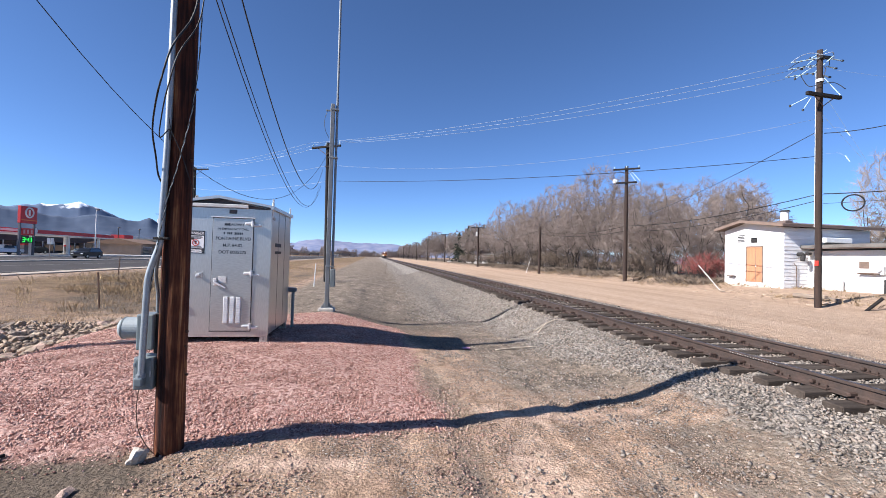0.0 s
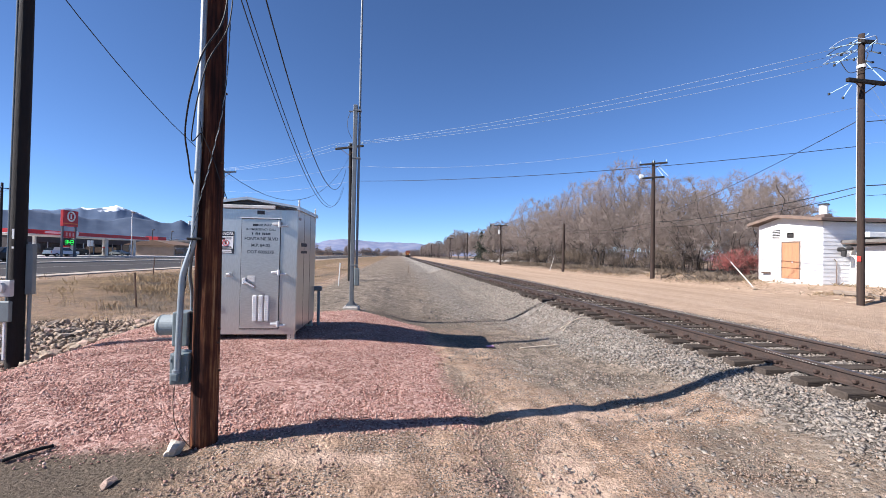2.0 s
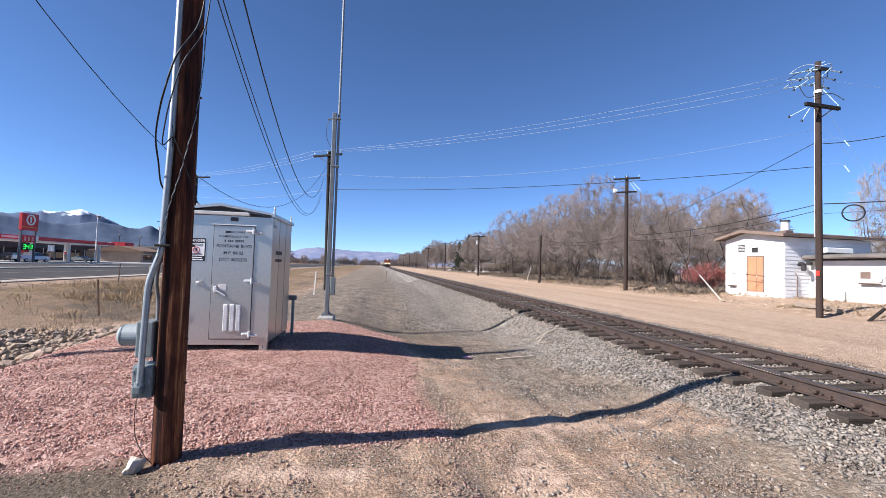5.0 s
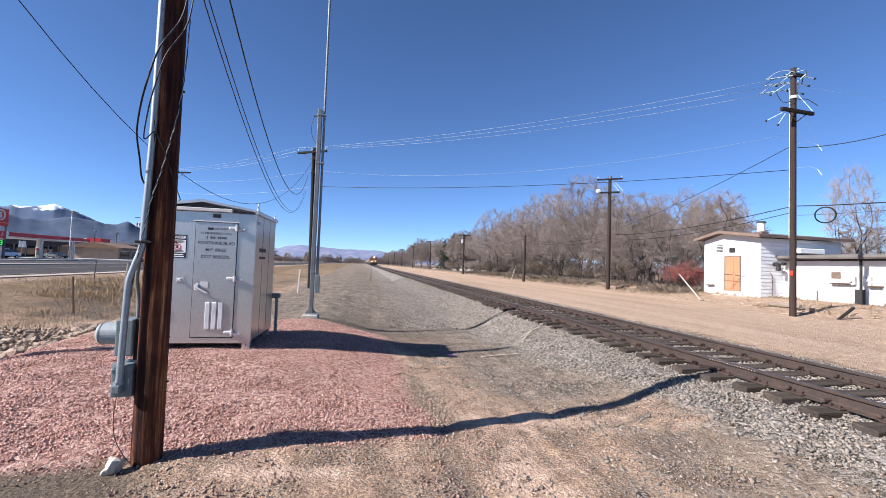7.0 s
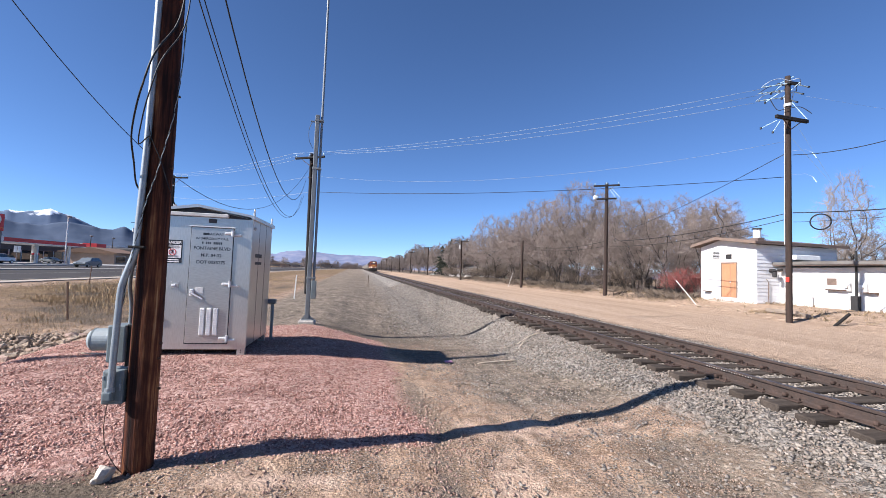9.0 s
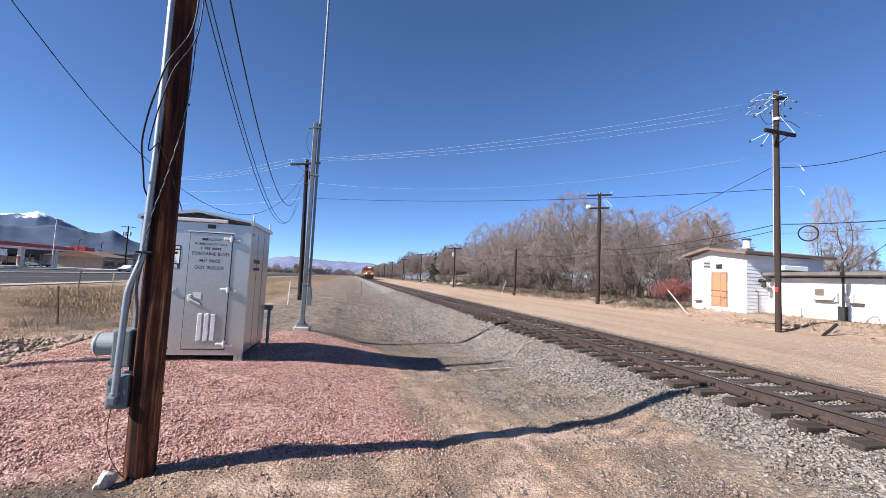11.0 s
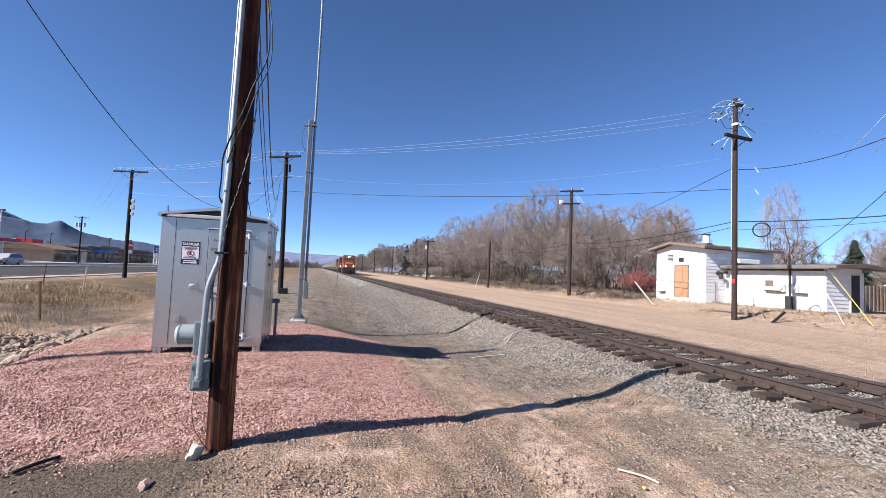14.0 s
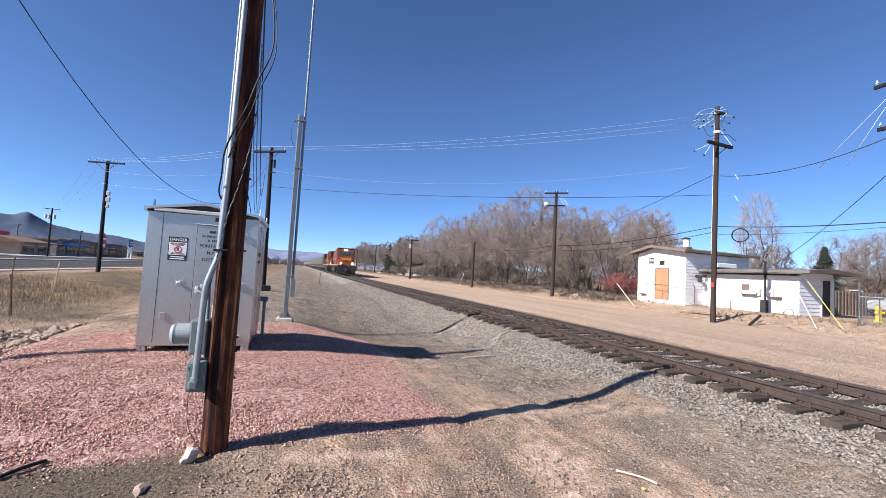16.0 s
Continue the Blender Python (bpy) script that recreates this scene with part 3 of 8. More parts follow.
def scatter(name, xy, size, material, label, kind=20, flat=0.65, sink=0.3, seed=1, lift=0.0):
    """Many loose stones in one mesh, at xy, of the given radii, lying on the land."""
    r = np.random.RandomState(seed)
    n = len(xy)
    protos = [base_rock(kind, seed * 10 + i) for i in range(6)]
    pick = r.randint(0, 6, n)
    z = land(xy[:, 0], xy[:, 1])
    vs, fs, off = [], [], 0
    for k, (bv, bf) in enumerate(protos):
        s = np.nonzero(pick == k)[0]
        if not len(s):
            continue
        a = r.uniform(0, 2 * np.pi, len(s))
        t1, t2 = r.uniform(-0.5, 0.5, len(s)), r.uniform(-0.5, 0.5, len(s))
        sc = np.stack([np.ones(len(s)), r.uniform(0.6, 0.95, len(s)), r.uniform(flat * 0.7, flat * 1.25, len(s))], 1) * size[s, None]
        v = bv[None] * sc[:, None]
        v[:, :, 2] += v[:, :, 0] * t1[:, None] + v[:, :, 1] * t2[:, None]
        c, q = np.cos(a)[:, None], np.sin(a)[:, None]
        x, y = v[:, :, 0] * c - v[:, :, 1] * q, v[:, :, 0] * q + v[:, :, 1] * c
        w = np.stack([x + xy[s, 0, None], y + xy[s, 1, None], v[:, :, 2] + (z[s] + size[s] * (flat - sink) + lift)[:, None]], -1)
        vs.append(w.reshape(-1, 3))
        fs.append((bf[None] + off + np.arange(len(s))[:, None, None] * len(bv)).reshape(-1, 3))
        off += len(s) * len(bv)
    V, F = np.concatenate(vs), np.concatenate(fs)
    me = bpy.data.meshes.new(name)
    me.vertices.add(len(V))
    me.vertices.foreach_set("co", V.ravel())
    me.loops.add(F.size)
    me.loops.foreach_set("vertex_index", F.ravel())
    me.polygons.add(len(F))
    me.polygons.foreach_set("loop_start", np.arange(0, F.size, 3))
    me.update()
    me.materials.append(material)
    return tagged(new(name, me), label, "stones", kind="stuff")


def strewn(n, x0, x1, y0, y1, keep, seed):
    r = np.random.RandomState(seed)
    # denser towards the near side
    u = r.uniform(0, 1, n)
    y = y0 + (y1 - y0) * u ** 1.6
    x = r.uniform(x0, x1, n)
    k = r.uniform(0, 1, n) < keep(x, y)
    return np.stack([x[k], y[k]], 1)


M_PINK = stone_mat("pink_gravel", [(0.26, 0.12, 0.095), (0.47, 0.245, 0.195), (0.56, 0.32, 0.255), (0.64, 0.40, 0.325), (0.32, 0.175, 0.14), (0.70, 0.51, 0.43), (0.42, 0.21, 0.17)])
M_STRAY = stone_mat("stray_gravel", [(0.30, 0.175, 0.135), (0.46, 0.29, 0.225), (0.22, 0.155, 0.12), (0.52, 0.36, 0.285), (0.36, 0.24, 0.185), (0.28, 0.20, 0.155)])
M_BALLAST = stone_mat("grey_ballast", [(0.12, 0.102, 0.086), (0.23, 0.198, 0.165), (0.34, 0.295, 0.245), (0.28, 0.22, 0.175), (0.44, 0.385, 0.325), (0.16, 0.138, 0.118), (0.37, 0.315, 0.26)])
M_PEBBLE = stone_mat("dirt_pebbles", [(0.31, 0.225, 0.165), (0.44, 0.315, 0.23), (0.24, 0.20, 0.17), (0.50, 0.385, 0.295), (0.38, 0.265, 0.195), (0.47, 0.34, 0.25)])
M_ROCK = stone_mat("ditch_rock", [(0.30, 0.21, 0.15), (0.38, 0.295, 0.22), (0.22, 0.17, 0.13), (0.44, 0.345, 0.26), (0.33, 0.23, 0.165)])

rs = np.random.RandomState(7)
p = strewn(96000, -8.2, 1.2, 3.2, 12.4, lambda x, y: pad_mask(x, y) ** 1.5, 11)
scatter("pink_gravel", p, rs.uniform(0.008, 0.018, len(p)), M_PINK, "crushed pink granite gravel spread round the signal cabinet", 12, seed=3)
p = strewn(70000, 3.0, 8.9, 1.2, 24, lambda x, y: sstep(3.85, 4.35, x + 0.85 * sstep(5.5, 9, y) + 0.25 * wob(x, y, 1.4)) * sstep(8.9, 8.0, x) * (1 - 0.1 * sstep(5.1, 5.3, x) * sstep(7.5, 7.3, x)), 12)
scatter("ballast", p, 0.011 + 0.023 * rs.uniform(0, 1, len(p)) ** 1.3, M_BALLAST, "angular grey crushed-stone ballast along the track", 12, flat=0.7, seed=4)
p = strewn(52000, -6, 5.2, 1.1, 14, lambda x, y: 0.08 + 0.9 * np.clip(wob(x, y, 1.9, 2), 0, 1) * sstep(0.5, 2, x) + 0.9 * sstep(4.4, 6.0, y) * sstep(0.8, 2.2, x), 13)
p = p[pad_mask(p[:, 0], p[:, 1]) < 0.5]
scatter("dirt_pebbles", p, 0.004 + 0.018 * rs.uniform(0, 1, len(p)) ** 3.2, M_PEBBLE, "small tan and grey pebbles on the dirt", 12, flat=0.6, sink=0.42, seed=5)

p = strewn(22000, 0.4, 8.8, 14, 46, lambda x, y: np.maximum(sstep(3.0, 3.6, x), 0.35 * sstep(0.4, 2.5, x)) * (1 - 0.6 * sstep(5.1, 5.3, x) * sstep(7.5, 7.3, x)), 15)
scatter("ballast", p, rs.uniform(0.022, 0.05, len(p)), M_BALLAST, "angular grey crushed stone farther along the track", 12, flat=0.7, seed=8)
p = strewn(26000, 0.6, 4.6, 3.0, 14, lambda x, y: np.clip(0.25 + 0.9 * wob(x, y, 1.3, 4), 0, 1) * sstep(0.6, 1.6, x) * (0.35 + 0.65 * sstep(4.4, 6.5, y)), 16)
scatter("loose_gravel", p, 0.006 + 0.02 * rs.uniform(0, 1, len(p)) ** 2, M_BALLAST, "loose grey gravel strewn over the dirt track", 12, flat=0.7, seed=9)
p = strewn(30000, -2.2, 1.9, 2.6, 9.0, lambda x, y: np.clip(0.35 + 0.9 * wob(x, y, 1.5, 1.2), 0, 1) * sstep(-2.2, -0.8, x) * sstep(1.75, 0.9, x), 27)
p = p[pad_mask(p[:, 0], p[:, 1]) < 0.6]
scatter("stray_gravel", p, 0.005 + 0.013 * rs.uniform(0, 1, len(p)) ** 1.8, M_STRAY, "stray pink and brown gravel kicked into the dirt", 12, flat=0.65, seed=22)
p = strewn(3600, 1.8, 5.0, 2.0, 5.0, lambda x, y: np.clip(0.35 + 0.8 * wob(x, y, 1.2, 0.4), 0, 1) * sstep(1.8, 2.8, x), 28)
scatter("flat_stones", p, 0.010 + 0.026 * rs.uniform(0, 1, len(p)) ** 3, M_BALLAST, "flat grey stones trodden into the dirt", 12, flat=0.4, sink=0.2, seed=23)
p = strewn(9000, 0.3, 1.7, 2.6, 8.5, lambda x, y: np.exp(-((x - 0.95 - 0.1 * np.sin(y * 1.3)) / 0.26) ** 2) * np.clip(0.35 + 0.8 * wob(x, y, 1.8, 5), 0, 1), 19)
scatter("rut_gravel", p, 0.005 + 0.018 * rs.uniform(0, 1, len(p)) ** 2.2, M_PEBBLE, "grey gravel gathered in the wheel rut", 12, flat=0.7, seed=12)
p = strewn(46000, -0.8, 5.0, 1.2, 5.2, lambda x, y: np.clip(0.02 + 0.45 * sstep(0.8, 3.2, x) + 0.9 * wob(x, y, 1.6, 3.3), 0.03, 1), 18)
p = p[pad_mask(p[:, 0], p[:, 1]) < 0.5]
scatter("fine_gravel", p, 0.003 + 0.009 * rs.uniform(0, 1, len(p)) ** 2, M_PEBBLE, "fine tan and grey gravel on the dirt", 12, flat=0.7, seed=10)

# ---------------------------------------------------------------- materials of the line-side things
def streaked_wood(name, stops, rough=0.8):
    """Old creosoted wood: long dark runs and orange bare streaks along the grain."""
    m = bpy.data.materials.new(name)
    m.use_nodes = True
    n, l = m.node_tree.nodes, m.node_tree.links
    b = n["Principled BSDF"]
    b.inputs["Roughness"].default_value, b.inputs["Specular IOR Level"].default_value = rough, 0.2
    tc = n.new("ShaderNodeTexCoord")
    outs = []
    for scale, st, det in ((1.0, (11, 11, 0.55), 4), (1.0, (60, 60, 1.6), 5), (2.3, (2.2, 2.2, 0.8), 4)):
        mp = n.new("ShaderNodeMapping")
        mp.inputs["Scale"].default_value = st
        l.new(tc.outputs["Object"], mp.inputs[0])
        k = n.new("ShaderNodeTexNoise")
        k.inputs["Scale"].default_value, k.inputs["Detail"].default_value, k.inputs["Roughness"].default_value = scale, det, 0.65
        l.new(mp.outputs[0], k.inputs["Vector"])
        outs.append(k.outputs["Fac"])
    s1 = n.new("ShaderNodeMath")
    s1.operation = "MULTIPLY_ADD"
    s1.inputs[1].default_value = 0.45
    l.new(outs[1], s1.inputs[0]), l.new(outs[0], s1.inputs[2])
    s2 = n.new("ShaderNodeMath")
    s2.operation = "MULTIPLY_ADD"
    s2.inputs[1].default_value = 0.5
    l.new(outs[2], s2.inputs[0]), l.new(s1.outputs[0], s2.inputs[2])
    cr = n.new("ShaderNodeValToRGB")
    while len(cr.color_ramp.elements) < len(stops):
        cr.color_ramp.elements.new(0.5)
    mr = n.new("ShaderNodeMapRange")
    mr.inputs[1].default_value, mr.inputs[2].default_value = 0.72, 1.22
    l.new(s2.outputs[0], mr.inputs[0]), l.new(mr.outputs[0], cr.inputs[0])
    for e, (p, c) in zip(cr.color_ramp.elements, stops):
        e.position, e.color = p, (*c, 1)
    l.new(cr.outputs[0], b.inputs["Base Color"])
    bp = n.new("ShaderNodeBump")
    bp.inputs["Strength"].default_value, bp.inputs["Distance"].default_value = 0.9, 0.02
    l.new(s1.outputs[0], bp.inputs["Height"]), l.new(bp.outputs[0], b.inputs["Normal"])
    return m


M_POLE = streaked_wood("weathered_pole", ((0.0, (0.005, 0.003, 0.002)), (0.28, (0.018, 0.006, 0.004)), (0.50, (0.055, 0.017, 0.009)), (0.68, (0.115, 0.039, 0.017)), (0.84, (0.24, 0.105, 0.042)), (1.0, (0.38, 0.23, 0.11))))
M_POLE_GREY = mat("grey_brown_pole", (0.040, 0.024, 0.018), 0.9, tint=(0.02, 0.014, 0.011), scale=2.0, fine=24, amount=0.6, bump=0.6, dist=0.015, stretch=(5, 5, 0.25))
M_POLE_DARK = mat("tarred_pole", (0.014, 0.011, 0.010), 0.9, scale=2.0, fine=24, amount=0.5, bump=0.6, dist=0.015, stretch=(5, 5, 0.25))
M_GALV = mat("galvanised_steel", (0.30, 0.33, 0.345), 0.5, 0.55, tint=(0.20, 0.22, 0.235), scale=14, fine=90, amount=0.3, bump=0.05, dist=0.002)
M_MAST = mat("dull_galvanised_steel", (0.18, 0.195, 0.205), 0.5, 0.35, tint=(0.12, 0.13, 0.14), scale=10, fine=70, amount=0.35, bump=0.05, dist=0.002)
M_METER = mat("grey_meter_paint", (0.30, 0.335, 0.34), 0.55, 0.0, scale=6, fine=60, amount=0.2, bump=0.05, dist=0.002)
M_PAINT = mat("grey_green_paint", (0.17, 0.20, 0.205), 0.45, 0.1, scale=6, fine=60, amount=0.2, bump=0.05, dist=0.002)
M_WHITEBOX = mat("pale_grey_paint", (0.55, 0.54, 0.52), 0.6, scale=6, fine=60, amount=0.25)
M_BLACK = mat("black_cable", (0.012, 0.012, 0.013), 0.6, scale=8, fine=60, amount=0.3, bump=0.05)
M_WIRE = mat("bare_aluminium_wire", (0.34, 0.39, 0.46), 0.55, 0.1, scale=8, fine=60, amount=0.15, bump=0)
M_INSUL = mat("pale_insulator", (0.45, 0.60, 0.66), 0.25, scale=8, fine=60, amount=0.15, bump=0)
M_CONC = mat("pale_concrete", (0.52, 0.48, 0.43), 0.9, scale=5, fine=50, amount=0.4, bump=0.4)
M_RUST = mat("rusty_bolt", (0.14, 0.085, 0.06), 0.7, 0.5, scale=8, fine=60, amount=0.4)
M_RED = mat("red_tape", (0.65, 0.04, 0.025), 0.6, scale=10, fine=60, amount=0.2)
M_YELLOW = mat("yellow_plastic", (0.66, 0.52, 0.14), 0.5, scale=8, fine=60, amount=0.2)
M_WHITE = mat("white_plastic", (0.78, 0.77, 0.74), 0.5, scale=8, fine=60, amount=0.15)


def pole_shaft(h, r0, r1, seed=0, n=20, rings=14):
    """A round wooden pole, a little uneven, with checks along the grain."""
    bm = bmesh.new()
    prev = None
    for k in range(rings + 1):
        t = k / rings
        z, r = -0.35 + (h + 0.35) * t, r0 + (r1 - r0) * t
        ring = []
        for i in range(n):
            a = 2 * math.pi * i / n
            q = r * (1 + 0.035 * noise.noise(Vector((math.cos(a) * 2 + seed, math.sin(a) * 2, z * 0.35))) - (0.07 * max(0.0, noise.noise(Vector((i * 3.7, seed, z * 0.9)))) if n > 30 else (0.05 if (i * 7 + seed) % 11 == 0 else 0)))
            ring.append(bm.verts.new((q * math.cos(a), q * math.sin(a), z)))
        if prev:
            for i in range(n):
                j = (i + 1) % n
                bm.faces.new((prev[i], prev[j], ring[j], ring[i]))
        prev = ring
    bm.faces.new(prev)
    return bm


def rot_z(deg):
    return Matrix.Rotation(radians(deg), 3, "Z")


def cross_arm(parent, z, length, deg, material, y=0.0, pins=3, thick=0.11, brace=True, r=0.14):
    """A timber cross-arm with braces, pins and insulators, bolted to a pole."""
    d = Vector((math.cos(radians(deg)), math.sin(radians(deg)), 0))
    side = Vector((-d.y, d.x, 0))
    c = side * (-(r + thick / 2) + 0.02)
    arm = part("cross_arm", box((length, thick, thick * 1.15), c + Vector((0, 0, z)), 0.012, rot=rot_z(deg)), material, parent)
    if brace:
        for s in (-1, 1):
            a = c + d * s * length * 0.3 + Vector((0, 0, z - thick * 0.4))
            b = side * -(r + 0.01) + Vector((0, 0, z - length * 0.24))
            part("brace", tube(a, b, 0.018, n=6), M_RUST, parent)
    for k in range(pins):
        u = (k / max(1, pins - 1) - 0.5) * (length - 0.16)
        p = c + d * u + Vector((0, 0, z + thick * 0.5))
        bm = tube(p, p + Vector((0, 0, 0.09)), 0.012, n=6)
        tube(p + Vector((0, 0, 0.08)), p + Vector((0, 0, 0.13)), 0.045, 0.04, 8, bm)
        tube(p + Vector((0, 0, 0.13)), p + Vector((0, 0, 0.19)), 0.035, 0.02, 8, bm)
        part("insulator", bm, M_INSUL, parent, "pale porcelain insulator")
    return arm


def utility_pole(x, y, h, label, material=M_POLE_GREY, r0=0.15, r1=0.11, lean=(0, 0), seed=0):
    z = float(land(x, y))
    t = thing("utility_pole", pose(x, y, z, lean[0], lean[1], 0), label, "utility pole", "utility poles along the line")
    part("shaft", pole_shaft(h, r0, r1, seed), material, t, smooth=True)
    return t


def wire(points, r, material, name, label):
    return tagged(mesh_ob(name, path_tube(points, r, 5), material, True), label, "cable", "overhead wires", "structure")


# ---------------------------------------------------------------- the near pole with its meter
def near_pole():
    t = thing("utility_pole", pose(-1.75, 4.05, -0.12) @ Matrix.Diagonal((1.075, 1.075, 1.075, 1)), "tall reddish-brown weathered wooden pole with conduit and meter", "utility pole")
    shaft = part("shaft", pole_shaft(5.1, 0.109, 0.092, 3, 36, 60), M_POLE, t, smooth=True)
    shaft.matrix_basis = pose(-0.016, 0, 0)
    # two steel conduits that step out round the meter
    c1 = smooth_path([(-0.189, -0.115, 0.62), (-0.187, -0.115, 0.70), (-0.182, -0.115, 0.94), (-0.176, -0.113, 1.21), (-0.168, -0.112, 1.42), (-0.134, -0.110, 1.56), (-0.094, -0.108, 1.70), (-0.089, -0.106, 1.85), (-0.077, -0.103, 2.30), (-0.069, -0.10, 2.76), (-0.062, -0.095, 4.0), (-0.058, -0.09, 4.95)])
    part("conduit", path_tube(c1, 0.0245, 12), M_GALV, t, "bent galvanised steel conduit", True)
    c2 = smooth_path([(-0.168, 0.06, 1.10), (-0.166, 0.05, 1.28), (-0.163, 0.0, 1.43), (-0.142, -0.035, 1.55), (-0.118, -0.045, 1.70), (-0.112, -0.05, 1.9), (-0.105, -0.045, 2.8), (-0.098, -0.04, 4.8)])
    part("conduit", path_tube(c2, 0.014, 10), M_GALV, t, "thin galvanised steel conduit", True)
    for z in (1.74, 4.6):
        part("strap", box((0.12, 0.03, 0.020), (-0.075, -0.125, z), 0.005), M_POLE_DARK, t)
    # meter socket facing west and the switch box below it
    part("meter_box", box((0.13, 0.17, 0.29), (-0.205, 0.03, 0.98), 0.012, seg=2), M_PAINT, t, "grey-green painted meter socket")
    part("mounting_board", box((0.045, 0.15, 0.33), (-0.128, 0.05, 0.965), 0.006), M_BLACK, t)
    bm = tube((-0.25, 0.05, 1.0), (-0.405, 0.05, 1.0), 0.088, 0.088, 28)
    tube((-0.405, 0.05, 1.0), (-0.43, 0.05, 1.0), 0.088, 0.066, 28, bm)
    part("meter_dial", bm, M_METER, t, "round grey electric meter")
    part("meter_ring", tube((-0.268, 0.05, 1.0), (-0.285, 0.05, 1.0), 0.095, 0.095, 28), M_GALV, t)
    part("meter_ring", tube((-0.392, 0.05, 1.0), (-0.402, 0.05, 1.0), 0.0905, 0.0905, 28), M_PAINT, t)
    sw = part("switch_box", box((0.15, 0.17, 0.26), (-0.19, 0.0, 0.655), 0.012, seg=2), M_PAINT, t, "grey-green painted switch box")
    part("box_door", box((0.12, 0.010, 0.22), (-0.185, -0.089, 0.66), 0.004), M_PAINT, sw)
    part("hub", box((0.07, 0.07, 0.075), (-0.195, -0.118, 0.60), 0.014, seg=2), M_PAINT, sw)
    part("hub_cap", tube((-0.19, -0.115, 0.63), (-0.19, -0.115, 0.66), 0.033, n=12), M_GALV, sw)
    part("latch", box((0.012, 0.016, 0.05), (-0.13, -0.098, 0.66), 0.003), M_GALV, sw)
    part("box_hinge", box((0.014, 0.012, 0.03), (-0.252, -0.092, 0.73), 0.003), M_GALV, sw)
    # ground wire, bolts, climbing cables
    part("ground_wire", path_tube(smooth_path([(-0.235, -0.04, 0.53), (-0.235, -0.07, 0.38), (-0.20, -0.10, 0.22), (-0.12, -0.13, 0.10), (-0.065, -0.125, 0.03)]), 0.0035, 6), M_RUST, t, smooth=True)
    for z, a in ((0.98, -10), (0.86, -15), (1.75, 5), (2.4, -20), (0.62, 2), (3.0, -8)):
        d = Vector((math.cos(radians(a)), math.sin(radians(a)), 0))
        part("bolt", tube(d * 0.075 + Vector((0, 0, z)), d * 0.108 + Vector((0, 0, z)), 0.010, n=6), M_RUST, t)
    tw = smooth_path([(-0.155, -0.10, 1.30), (-0.126, -0.12, 1.524), (-0.099, -0.135, 1.682), (-0.073, -0.125, 1.885), (-0.04, -0.122, 2.09), (0.011, -0.118, 2.297), (0.055, -0.108, 2.529), (0.092, -0.075, 2.809), (0.105, -0.02, 3.2), (0.09, 0.05, 3.7)], 14)
    for k, m in ((0, M_METER), (1, M_BLACK)):
        pts = [q + 0.0034 * Vector((math.cos(i * 0.9 + k * math.pi), 0.6 * math.sin(i * 0.9 + k * math.pi), 0.4 * math.sin(i * 0.9 + k * math.pi))) for i, q in enumerate(tw)]
        part("twisted_cable", path_tube(pts, 0.0029, 5), m, t, "pale strand of a twisted cable" if k == 0 else "dark strand of a twisted cable", True)
    part("thin_wire", path_tube(smooth_path([(-0.075, -0.12, 2.85), (-0.044, -0.118, 2.636), (0.039, -0.112, 2.436), (0.095, -0.075, 2.235), (0.12, 0.0, 2.10)]), 0.0034, 5), M_BLACK, t, smooth=True)
    loop = [(0.09, 0.0, 4.5), (0.185, -0.23, 3.95), (0.225, -0.365, 3.58), (0.213, -0.44, 3.365), (0.15, -0.565, 3.10), (0.087, -0.558, 2.88), (0.0, -0.45, 2.725), (-0.084, -0.307, 2.555), (-0.112, -0.186, 2.385), (-0.14, -0.075, 2.25), (-0.10, -0.05, 2.16)]
    part("drip_loop", path_tube(smooth_path(loop), 0.0068, 6), M_BLACK, t, "black drip loop of cable", True)
    inner = [(x + 0.02, y + 0.03 + 0.05 * k / 10, z - 0.03) for k, (x, y, z) in enumerate(loop[:-3])] + [(-0.045, -0.13, 2.62), (-0.06, -0.11, 2.50)]
    part("drip_loop", path_tube(smooth_path(inner), 0.0050, 6), M_BLACK, t, smooth=True)


near_pole()


